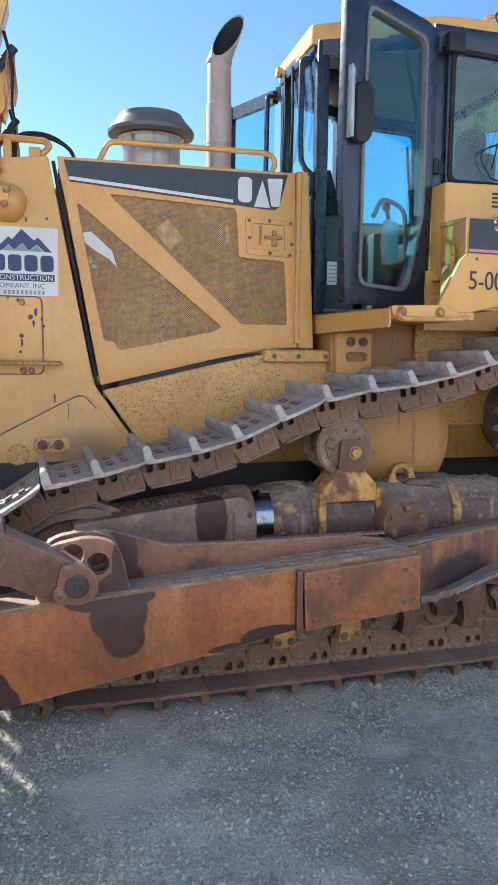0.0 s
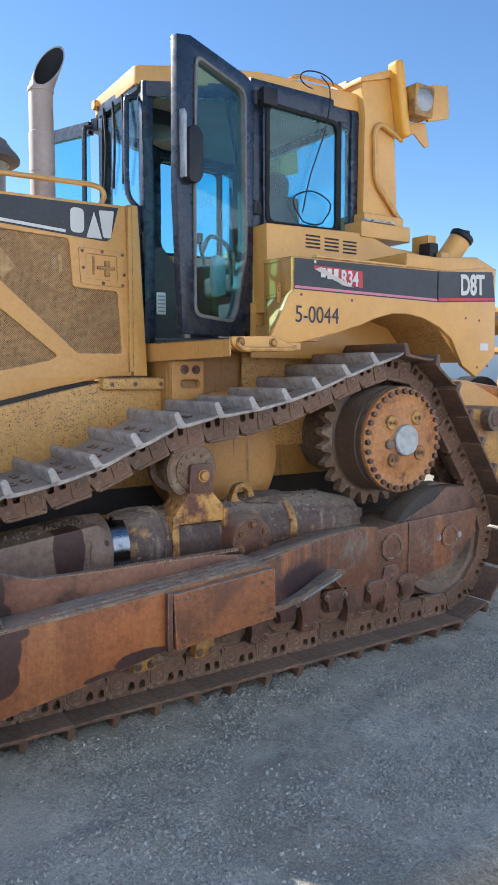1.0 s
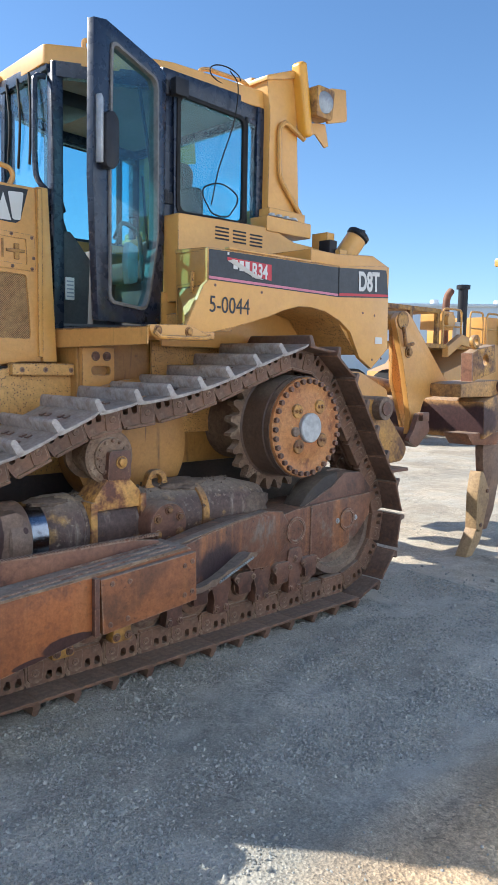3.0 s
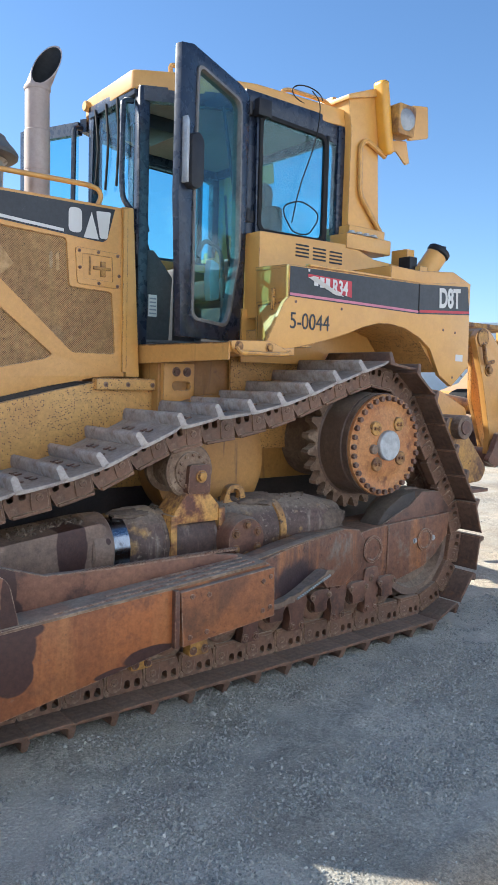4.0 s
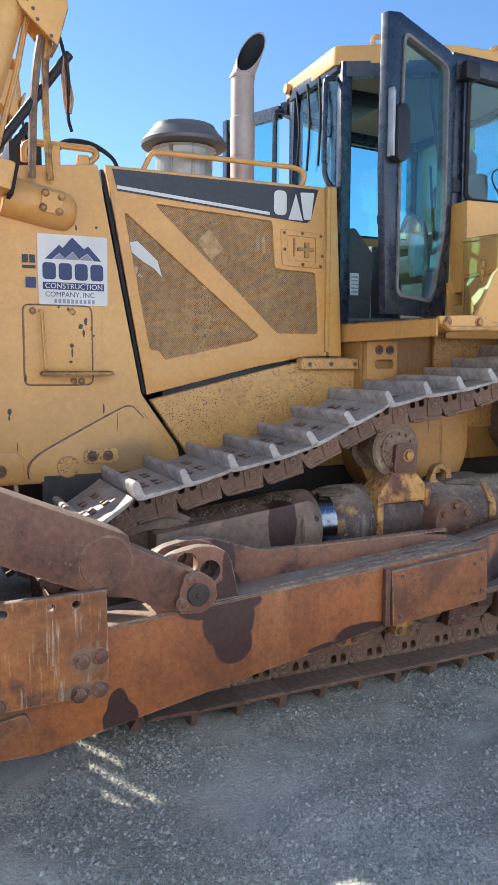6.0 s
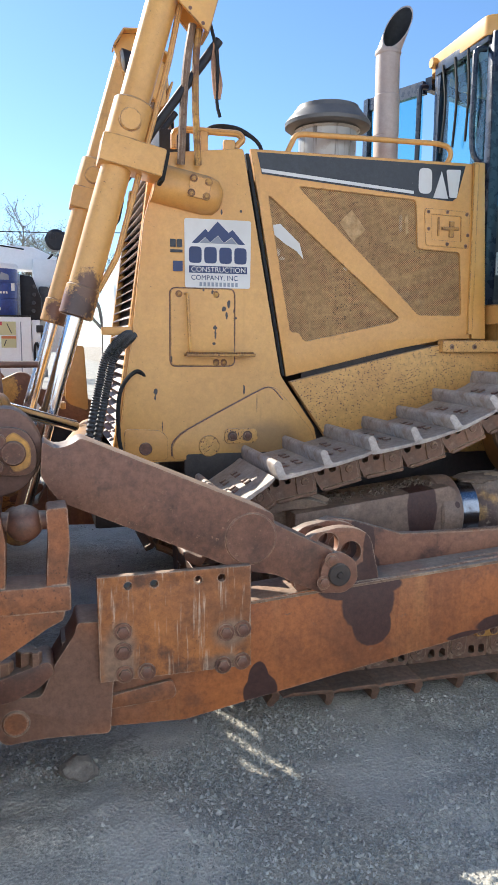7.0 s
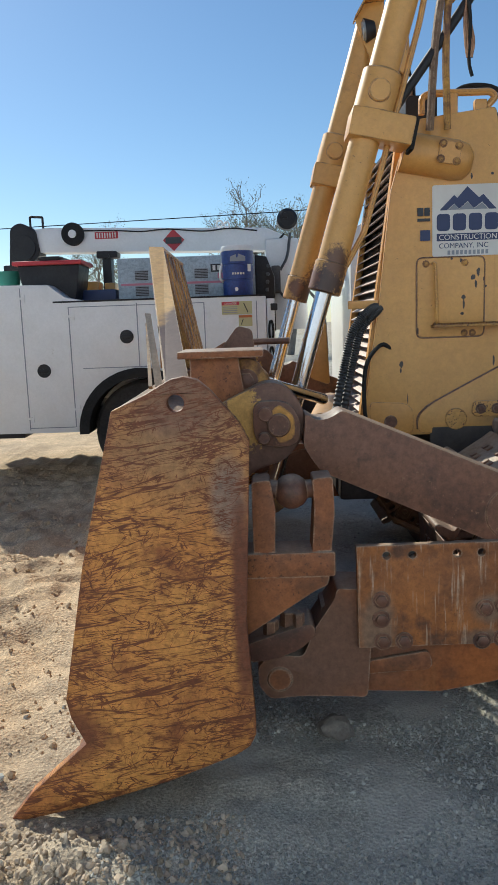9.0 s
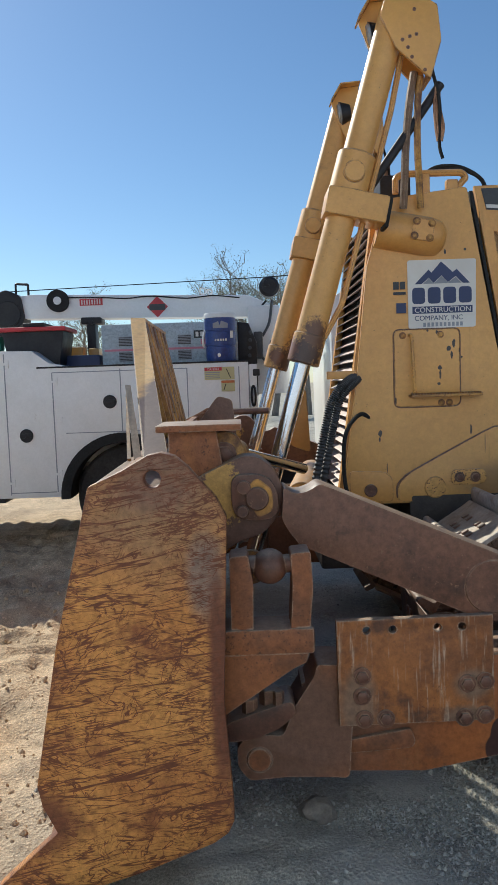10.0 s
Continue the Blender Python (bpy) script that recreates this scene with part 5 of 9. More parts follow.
# -- radiator guard --
RY = 0.49
guard_out = rounded([(-2.10, 2.515), (-1.688, 2.565), (-1.480, 1.435), (-1.285, 1.155), (-1.26, 1.0), (-2.33, 1.0), (-2.335, 1.06), (-2.25, 1.66), (-2.19, 2.19)], 0.02, 3)
for side in (-1, 1):
    y0, y1 = sorted((side * RY, side * (RY - 0.05)))
    rg = part("radiator_guard", prism(guard_out, y0, y1, "y", 0.008), yellow_guard, dozer, "yellow radiator guard with stickers and access door")
    f = lambda d: sorted((side * (RY + d), side * (RY - 0.003)))
    part("access_door", prism(rounded([(-2.062, 1.872), (-1.735, 1.872), (-1.735, 1.490), (-2.062, 1.490)], 0.03, 4), *f(0.007), "y", 0.002), yellow_guard, rg)
    gap = rounded([(-2.066, 1.876), (-1.731, 1.876), (-1.731, 1.486), (-2.066, 1.486)], 0.034, 4)
    part("door_gap", tube([(x_, side * (RY + 0.002), z_) for x_, z_ in gap + gap[:1]], 0.0032, 6), rust_dark, rg, "rusty gap round the access door")
    part("grab_handle", tube(bent([(-1.985, side * RY, 1.845), (-1.985, side * (RY + 0.05), 1.845), (-1.972, side * (RY + 0.05), 1.555), (-1.972, side * RY, 1.555)], 0.02), 0.0095, 8), yellow_clean, rg)
    st_ = part("door_step", box(-1.995, -1.640, *sorted((side * RY, side * (RY + 0.075))), 1.536, 1.550, 0.003), yellow_worn, rg, "narrow step with worn serrated edge")
    for k in range(24):
        part("tread_tooth", box(-1.99 + k * 0.0145, -1.983 + k * 0.0145, *sorted((side * (RY + 0.03), side * (RY + 0.075))), 1.550, 1.557, 0), yellow_worn, st_)
    for bx_, bz_ in ((-1.83, 1.505), (-1.79, 1.505), (-2.02, 1.845), (-1.83, 1.845)):
        part("bolt", bolt((bx_, side * (RY + 0.006), bz_), (0, side, 0), 0.012, 0.008), yellow_worn, rg)
    part("lower_plate", prism(rounded([(-2.06, 1.008), (-2.06, 1.095), (-1.98, 1.165), (-1.555, 1.385), (-1.50, 1.37), (-1.30, 1.14), (-1.27, 1.008)], 0.04, 4), *f(0.008), "y", 0.003), yellow_guard, rg)
    seam_line = [(-2.06, 1.03), (-2.06, 1.09), (-2.03, 1.13), (-1.98, 1.165), (-1.77, 1.275), (-1.60, 1.36), (-1.555, 1.375), (-1.52, 1.365), (-1.47, 1.31)]
    part("weld_seam", tube(smooth_path([(x_, side * (RY + 0.006), z_) for x_, z_ in seam_line], 4), 0.0045, 6), rust_dark, rg, "rusty weld seam")
    part("corner_plate", prism(rounded([(-2.30, 1.01), (-2.30, 1.175), (-2.12, 1.165), (-2.08, 1.13), (-2.08, 1.01)], 0.025, 3), *f(0.006), "y", 0.002), yellow, rg)
    part("plug", merge(rod((-1.868, side * RY, 1.078), (-1.868, side * (RY + 0.016), 1.078), 0.055, 28, 0.003)), yellow_oily, rg)
    part("port_plate", prism(rounded([(-1.785, 1.165), (-1.615, 1.165), (-1.605, 1.105), (-1.635, 1.085), (-1.77, 1.085), (-1.79, 1.105)], 0.03, 4), *f(0.014), "y", 0.003), yellow_oily, rg)
    for bx_ in (-1.745, -1.665):
        part("bolt", bolt((bx_, side * (RY + 0.014), 1.125), (0, side, 0), 0.018, 0.010), rust_dark, rg)
    part("plug", rod((-2.195, side * RY, 1.072), (-2.195, side * (RY + 0.014), 1.072), 0.033, 20, 0.003), rust_dark, rg)
    bossm = part("trunnion_boss", merge(lathe([(0, 0.095), (0.26, 0.095), (0.31, 0.085), (0.34, 0.052), (0.346, 0.0001)], (-2.14, side * 0.485, 2.375), (-1.78, side * 0.485, 2.305), 30)), yellow, rg)
    bp_ = part("boss_plate", turned(box(-0.052, 0.052, -0.006, 0.006, -0.050, 0.050, 0.003), Matrix.Translation((-1.929, side * 0.578, 2.344)) @ pose(0, 0, 0, 0, 11, 0)), yellow, rg)
    for bx_, bz_ in ((-1.960, 2.385), (-1.886, 2.372), (-1.972, 2.317), (-1.898, 2.303)):
        part("bolt", bolt((bx_, side * 0.584, bz_), (0, side, 0), 0.013, 0.010), yellow_worn, rg)
    part("top_rail", merge(tube(bent([(-2.03, side * 0.44, 2.55), (-2.03, side * 0.44, 2.628), (-1.99, side * 0.44, 2.645), (-1.70, side * 0.44, 2.645), (-1.675, side * 0.44, 2.62), (-1.72, side * 0.44, 2.575)], 0.03), 0.017, 8), box(-1.90, -1.86, side * 0.44 - 0.02, side * 0.44 + 0.02, 2.53, 2.64, 0.008), box(-1.78, -1.72, side * 0.44 - 0.02, side * 0.44 + 0.02, 2.53, 2.61, 0.01)), yellow, dozer)
part("guard_top", prism([(-2.09, 0.47), (-1.69, 0.47), (-1.69, -0.47), (-2.09, -0.47)], 2.47, 2.512, "z", 0.008), yellow, dozer)
part("seal", prism([(-1.672, 2.545), (-1.655, 2.545), (-1.455, 1.435), (-1.472, 1.435)], -0.478, -0.44, "y", 0.003), rubber, dozer)
# notice board on the guard: shapes in its colours, and the words that can be read
sy = -(RY + 0.004)
sign = part("sign", prism(rounded([(-1.990, 2.213), (-1.648, 2.213), (-1.652, 1.878), (-1.988, 1.878)], 0.012, 3), sy - 0.002, sy + 0.003, "y", 0), white, dozer, "white company sign with a blue mountain emblem")
sf = (sy - 0.0035, sy - 0.002)
part("sign_shape", prism([(-1.955, 2.095), (-1.885, 2.165), (-1.870, 2.150), (-1.822, 2.203), (-1.765, 2.150), (-1.745, 2.165), (-1.680, 2.095), (-1.715, 2.095), (-1.75, 2.13), (-1.79, 2.10), (-1.82, 2.135), (-1.86, 2.10), (-1.885, 2.125), (-1.92, 2.095)], *sf, "y", 0), navy_decal, sign)
part("sign_shape", prism([(-1.915, 2.096), (-1.885, 2.122), (-1.86, 2.098), (-1.82, 2.132), (-1.79, 2.098), (-1.75, 2.126), (-1.722, 2.096)], *sf, "y", 0), grey_decal, sign)
for k in range(4):
    x = -1.968 + k * 0.0775
    out = rounded([(x, 2.078), (x + 0.064, 2.078), (x + 0.064, 1.998), (x, 1.998)], 0.018, 3)
    part("sign_shape", prism(out, *sf, "y", 0), navy_decal, sign)
part("sign_shape", prism([(-1.968, 1.985), (-1.668, 1.985), (-1.668, 1.950), (-1.968, 1.950)], *sf, "y", 0), navy_decal, sign)
part("sign_words", lettering("CONSTRUCTION", 0.036, on_side(-1.958, sy - 0.0045, 1.9555), 0.0008), white, sign)
part("sign_words", lettering("COMPANY, INC", 0.034, on_side(-1.958, sy - 0.003, 1.916), 0.0008), navy_decal, sign)
for k in range(10):
    part("sign_bar", box(-1.915 + k * 0.0205, -1.902 + k * 0.0205, sf[0], sf[1], 1.885, 1.905, 0), grey_decal, sign)
for k, (w_, h_) in enumerate(((0.028, 0.038), (0.026, 0.038))):
    part("sticker_bar", box(-2.062 + k * 0.034, -2.062 + k * 0.034 + w_, sf[0], sf[1], 2.072, 2.072 + h_, 0), black_decal, dozer)
part("sticker_bar", box(-2.062, -2.0, sf[0], sf[1], 2.046, 2.060, 0), black_decal, dozer)
part("sticker", box(-2.048, -2.0, sf[0], sf[1], 1.955, 2.005, 0), navy_decal, dozer)
# radiator grille: sloping front with slats
gr = part("grille", merge(quad((-2.10, -0.44, 2.50), (-2.10, 0.44, 2.50), (-2.30, 0.44, 1.0), (-2.30, -0.44, 1.0), 0.02)), dark, dozer, "dark radiator grille with pale slats")
for k in range(30):
    z = 1.08 + k * 0.047
    x = -2.10 - (2.50 - z) * 0.1333 - 0.03
    part("slat", turned(box(-0.028, 0.028, -0.40, 0.40, -0.003, 0.003, 0.001), pose(x, 0, z, 0, -28, 0)), stack_mat, gr)
for y in (-0.43, 0.43):
    part("grille_edge", quad((-2.13, y - 0.03, 2.50), (-2.13, y + 0.03, 2.50), (-2.345, y + 0.03, 1.0), (-2.345, y - 0.03, 1.0), 0.03), yellow, gr)
part("mount_tab", turned(box(-0.10, 0.05, -0.012, 0.012, -0.02, 0.02, 0.004), pose(-2.30, -0.47, 1.66)), yellow, dozer)

hose_mat = mat("grey_spiral_hose", (0.075, 0.078, 0.082), (0.05, 0.05, 0.052), 0.6, bump=0.2)
wire_mat = mat("tan_wire", (0.40, 0.22, 0.12), (0.30, 0.16, 0.09), 0.6, bump=0.1)
# -- lift cylinders --
for y, side in ((-0.60, -1), (0.60, 1)):
    def ax(z):
        return Vector((-2.53 + (z - 1.72) * 0.294, y, z)) if side < 0 else Vector((-2.604 + (z - 1.73) * 0.298, y, z))
    cyl = part("lift_cylinder", merge(rod(ax(1.72), ax(3.37), 0.071, 28, 0.006), rod(ax(1.72) , ax(1.86), 0.079, 28, 0.006)), yellow_cylinder, dozer, "yellow blade lift cylinder")
    part("rod", rod(ax(0.76), ax(1.75), 0.040, 24, 0.002), chrome, cyl, "bright chrome rod")
    part("collar", merge(rod(ax(2.44), ax(2.70), 0.092, 28, 0.008), turned(box(-0.105, 0.19, -0.095, 0.095, -0.075, 0.055, 0.015), Matrix.Translation(ax(2.47) + Vector((0.01, 0, 0))) @ pose(0, 0, 0, 0, 12, 0)), rod(ax(2.60) + Vector((0, -0.10, 0)), ax(2.60) + Vector((0, 0.10, 0)), 0.05, 20)), yellow_cylinder, cyl)
    part("collar_seal", turned(box(0.185, 0.205, -0.085, 0.085, -0.09, 0.05, 0.008), Matrix.Translation(ax(2.47) + Vector((0.01, 0, 0))) @ pose(0, 0, 0, 0, 12, 0)), rubber, cyl)
    o = y + side * 0.075
    plate_out = [(-2.138, 3.296), (-2.108, 3.385), (-1.98, 3.402), (-1.872, 3.335), (-1.856, 3.183), (-1.908, 3.009), (-2.068, 3.152)]
    part("head_plate", merge(prism(rounded(plate_out, 0.008, 2), o - 0.008, o + 0.008, "y", 0.003), prism(rounded([(-2.08, 3.30), (-1.92, 3.30), (-1.90, 3.06), (-1.93, 3.02), (-2.04, 3.14)], 0.015, 2), y - side * 0.08 - 0.01, y - side * 0.08 + 0.01, "y", 0.003), quad((-1.98, y - 0.075, 3.398), (-1.98, y + 0.075, 3.398), (-1.875, y + 0.075, 3.335), (-1.875, y - 0.075, 3.335), 0.012), quad((-1.86, y - 0.075, 3.183), (-1.86, y + 0.075, 3.183), (-1.91, y + 0.075, 3.012), (-1.91, y - 0.075, 3.012), 0.012)), yellow_clean, cyl)
    for bx_, bz_ in ((-2.036, 3.184), (-2.002, 3.198), (-1.971, 3.207), (-1.979, 3.317), (-2.011, 3.15), (-1.993, 3.107), (-1.934, 3.048)):
        part("bolt_hole", rod((bx_, o + side * 0.007, bz_), (bx_, o + side * 0.010, bz_), 0.009, 10, 0.001), rust_dark, cyl)
    yi = y - side * 0.075
    part("lamp_bracket", merge(prism([(-2.215, 3.34), (-2.16, 3.43), (-2.04, 3.44), (-2.05, 3.30), (-2.12, 3.10)], yi - 0.006, yi + 0.006, "y", 0.002), quad((-2.215, yi - 0.07, 3.34), (-2.215, yi + 0.07, 3.34), (-2.16, yi + 0.07, 3.43), (-2.16, yi - 0.07, 3.43), 0.008), quad((-2.16, yi - 0.07, 3.43), (-2.16, yi + 0.07, 3.43), (-2.04, yi + 0.07, 3.44), (-2.04, yi - 0.07, 3.44), 0.008)), yellow_clean, cyl)
    part("headlamp", lathe([(0, 0.045), (0.05, 0.066), (0.06, 0.068), (0.062, 0.060)], (-2.10, yi - side * 0.01, 3.28), (-2.35, yi - side * 0.01, 3.24), 24), dark, cyl)
    part("lamp_lens", lathe([(0.0, 0.063), (0.012, 0.05), (0.016, 0.0001)], (-2.16, yi - side * 0.01, 3.272), (-2.35, yi - side * 0.01, 3.24), 24), lens_mat, cyl)
    part("pipe", tube(bent([ax(3.14) + Vector((0.085, side * 0.01, 0)), ax(2.9) + Vector((0.105, side * 0.01, 0)), ax(2.0) + Vector((0.115, side * 0.01, 0)), ax(1.84) + Vector((0.07, side * 0.01, 0))], 0.04), 0.014, 8), yellow, cyl)
    part("hydraulic_hose", tube(smooth_path([(-1.965, y, 3.07), (-1.99, y, 2.93), (-2.005, y + 0.02, 2.75), (-2.01, y + 0.05, 2.55), (-2.01, y + 0.08, 2.46)]), 0.019, 8), dusty, cyl)
    part("hydraulic_hose", tube(smooth_path([(-1.935, y, 3.05), (-1.95, y, 2.93), (-1.95, y + 0.02, 2.75), (-1.935, y + 0.06, 2.58), (-1.925, y + 0.08, 2.46)]), 0.017, 8), yellow_worn, cyl)
    part("strut", merge(tube([(-1.835, y - side * 0.02, 3.02), (-2.22, y - side * 0.02, 2.50)], 0.022, 10)), dark, cyl)
    part("cable", tube(smooth_path([(-1.88, y, 3.08), (-1.855, y, 2.98), (-1.845, y, 2.90), (-1.85, y, 2.74), (-1.835, y, 2.67)]), 0.008, 6), rubber, cyl)
    part("cable_coil", merge(*[tube(smooth_path([(-1.862 + 0.006 * k, y + 0.008 * k, 3.0), (-1.872 + 0.009 * k, y + 0.008 * k, 2.92), (-1.868 + 0.010 * k, y, 2.82), (-1.858 + 0.005 * k, y, 2.75)]), 0.0055, 6) for k in range(5)]), wire_mat, cyl, "bundled wire with cable ties")
    part("rod_eye", rod(ax(0.74) + Vector((0, -0.06, 0)), ax(0.74) + Vector((0, 0.06, 0)), 0.085, 24), yellow_worn, cyl)
for k, off in enumerate(((0, 0), (0.042, 0.02))):
    part("ribbed_hose", tube(smooth_path([(-2.14 + off[0], -0.38 + off[1], 1.60), (-2.25 + off[0], -0.47 + off[1], 1.645), (-2.325 + off[0], -0.52 + off[1], 1.608), (-2.386 + off[0], -0.53 + off[1], 1.53), (-2.419 + off[0], -0.53 + off[1], 1.41), (-2.449 + off[0], -0.53 + off[1], 1.27), (-2.50 + off[0], -0.54 + off[1], 1.02)], 22), 0.021, 10, 0.13), hose_mat, dozer, "black spiral-wrapped hydraulic hose")
part("hose", tube(smooth_path([(-2.17, -0.47, 1.42), (-2.24, -0.50, 1.46), (-2.32, -0.52, 1.36), (-2.33, -0.52, 1.15), (-2.30, -0.50, 1.0)]), 0.011, 8), rubber, dozer)
for k in range(2):
    part("hose", tube(smooth_path([(-1.86 - 0.03 * k, -0.30, 2.50), (-1.84, -0.32, 2.66 + 0.02 * k), (-1.70, -0.34, 2.69 + 0.012 * k), (-1.58, -0.35, 2.64), (-1.54, -0.36, 2.55)]), 0.010, 8), rubber, dozer)
nose = part("nose_casting", prism(rounded([(-2.55, 1.25), (-2.55, 1.52), (-2.50, 1.58), (-2.44, 1.59), (-2.42, 1.20)], 0.03, 3), 0.28, 0.46, "y", 0.02), yellow, dozer, "yellow casting beyond the lift rods")
for k in range(4):
    part("finger", box(-2.585, -2.555, 0.20, 0.28, 1.22 + k * 0.075, 1.262 + k * 0.075, 0.008), yellow, nose)
part("valve_block", box(-2.08, -1.92, -0.30, 0.1, 2.50, 2.68, 0.01), dark, dozer)
# -- push arms, brace and blade --
TAIL = [(-0.22, 0.770), (0.02, 0.780), (0.30, 0.778), (0.70, 0.768), (0.86, 0.745), (0.92, 0.66), (0.88, 0.50), (0.72, 0.42), (0.50, 0.46), (0.38, 0.56), (0.14, 0.53), (-0.02, 0.515), (-0.22, 0.51)]
for side in (-1, 1):
    s = lambda a, b: sorted((side * a, side * b))
    arm_out = [(-2.66, 0.235), (-2.66, 0.56), (-2.55, 0.60), (-1.97, 0.652), (-1.60, 0.688), (-0.76, 0.728), (-0.76, 0.468), (-1.08, 0.408), (-1.30, 0.372), (-1.975, 0.258), (-2.22, 0.215), (-2.55, 0.228)]
    arm = part("push_arm", prism(arm_out, *s(1.655, 1.50), "y", 0.012), rust_arm, dozer, "rust-orange blade push arm with dark blots")
    part("arm_tail", prism([(-0.78, 0.728), (-0.22, 0.770), (-0.21, 0.515), (-0.78, 0.468)], *s(1.650, 1.49), "y", 0.012), rust, arm)
    rear = prism(TAIL, *s(1.600, 1.44), "y", 0.010)
    strip = prism([(-0.30, 0.776), (0.02, 0.788), (0.30, 0.786), (0.70, 0.772), (0.70, 0.762), (0.30, 0.774), (-0.30, 0.764)], *s(1.600, 1.545), "y", 0.003)
    for bm_ in (rear, strip):
        for v in bm_.verts:
            v.co.y -= side * 0.374 * max(0.0, min(1.0, (v.co.x + 0.22) / 0.97))
    part("arm_rear", rear, frame_mat, arm, "rear end of the push arm with a dark blot")
    part("top_strip", merge(prism([(-2.5, 0.607), (-0.25, 0.781), (-0.25, 0.766), (-2.5, 0.597)], *s(1.656, 1.44), "y", 0.003), strip), dusty, arm, "dusty worn top edge")
    part("top_bead", merge(*[tube(smooth_path([(x_, side * (1.625 - 0.05 * k + 0.008 * noise.noise(Vector((x_ * 3, k, 0)))), 0.607 + (x_ + 2.5) * 0.0775 + 0.002) for x_ in np.linspace(-1.3 + 0.25 * k, -0.3, 9)], 2), 0.006, 6) for k in range(3)]), frame_mat, arm, "scraped ridges along the top")
    part("inner_plate", prism([(-1.78, 0.66), (-1.75, 0.87), (-1.60, 0.912), (-1.50, 0.895), (-1.28, 0.825), (-0.97, 0.816), (-0.45, 0.812), (-0.30, 0.79), (-0.27, 0.70)], *s(1.50, 1.46), "y", 0.006), rust_inner, arm)
    wp = part("wear_plate", prism([(-0.748, 0.716), (-0.222, 0.757), (-0.215, 0.522), (-0.735, 0.472)], *s(1.685, 1.652), "y", 0.005), rust, arm, "bolted rusty wear plate")
    part("wear_plate_edge", box(-0.775, -0.750, *s(1.683, 1.652), 0.47, 0.725, 0.006), rust_dark, arm)
    for bx_, bz_ in ((-0.69, 0.69), (-0.60, 0.685), (-0.61, 0.520), (-0.70, 0.510), (-0.29, 0.70), (-0.245, 0.715), (-0.29, 0.56), (-0.245, 0.57)):
        part("bolt", rod((bx_, side * 1.683, bz_), (bx_, side * 1.690, bz_), 0.012, 12, 0.002), rust_dark, arm)
    lip = prism([(-0.19, 0.515), (-0.02, 0.520), (0.14, 0.535), (0.38, 0.572), (0.40, 0.596), (0.33, 0.604), (0.12, 0.562), (0.0, 0.546), (-0.19, 0.542)], *s(1.66, 1.50), "y", 0.0)
    bmesh.ops.subdivide_edges(lip, edges=lip.edges, cuts=3, use_grid_fill=True)
    for v in lip.verts:
        f = max(0.0, min(1.0, (v.co.x + 0.22) / 0.97))
        out_ = max(0.0, (abs(v.co.y) - 1.58) / 0.08)
        v.co.y -= side * 0.30 * f
        v.co.y += side * 0.030 * out_ * noise.noise(Vector((v.co.x * 19, 0, 1)))
        v.co.z += out_ * (0.016 + 0.014 * noise.noise(Vector((v.co.x * 31, 2, 1))))
    part("torn_lip", lip, greasy, arm, "bent torn steel lip")
    part("lip_beads", merge(*[rod((0.02 + 0.02 * k, side * (1.66 - 0.30 * (0.24 + 0.02 * k) / 0.97), 0.536 + 0.0030 * k), (0.02 + 0.02 * k, side * (1.672 - 0.30 * (0.24 + 0.02 * k) / 0.97), 0.551 + 0.0030 * k), 0.006, 6, 0.002) for k in range(17)]), silver, arm, "bright row of weld beads")
    for k in range(58):
        x_ = -1.15 + k * 0.0148
        part("weld_tooth", prism([(x_ - 0.0072, 0.812), (x_ + 0.0072, 0.812), (x_ + 0.002, 0.823), (x_ - 0.003, 0.823)], *s(1.50, 1.472), "y", 0), rust_inner, arm)
    eye = part("brace_eye", prism([rounded([(-1.80, 0.66), (-1.80, 0.80), (-1.74, 0.885), (-1.60, 0.912), (-1.49, 0.88), (-1.44, 0.66)], 0.05, 5), ring(-1.665, 0.845, 0.044, 20), ring(-1.570, 0.805, 0.044, 20)], *s(1.646, 1.60), "y", 0.006), rust_inner, arm)
    part("brace_eye", prism([rounded([(-1.80, 0.66), (-1.80, 0.80), (-1.74, 0.885), (-1.60, 0.912), (-1.49, 0.88), (-1.44, 0.66)], 0.05, 5), ring(-1.665, 0.845, 0.044, 20), ring(-1.570, 0.805, 0.044, 20)], *s(1.53, 1.48), "y", 0.006), rust_inner, arm)
    # guard plate bolted to the arm's front
    bp_ = part("side_plate", prism([[(-2.540, 0.812), (-1.998, 0.816), (-1.994, 0.442), (-2.534, 0.438)], *[ring(x_, 0.775 + (x_ + 2.5) * 0.008, 0.014, 12) for x_ in (-2.435, -2.345, -2.19, -2.105)]], *s(1.745, 1.715), "y", 0.003), rust_plate, arm, "thick rusty side plate with drilled holes")
    part("plate_packer", box(-2.52, -2.02, *s(1.716, 1.65), 0.46, 0.60, 0.004), rust_dark, arm)
    for bx_, bz_ in ((-2.455, 0.615), (-2.455, 0.545), (-2.45, 0.462), (-2.375, 0.462), (-2.09, 0.575), (-2.028, 0.582), (-2.10, 0.455), (-2.03, 0.462)):
        part("bolt", bolt((bx_, side * 1.745, bz_), (0, side, 0), 0.021, 0.018, 1.55), rust_dark, arm)
    part("arm_shoe", prism(rounded([(-2.555, 0.300), (-2.555, 0.345), (-2.27, 0.388), (-2.255, 0.335), (-2.27, 0.315)], 0.018, 3), *s(1.675, 1.650), "y", 0.006), rust, arm)
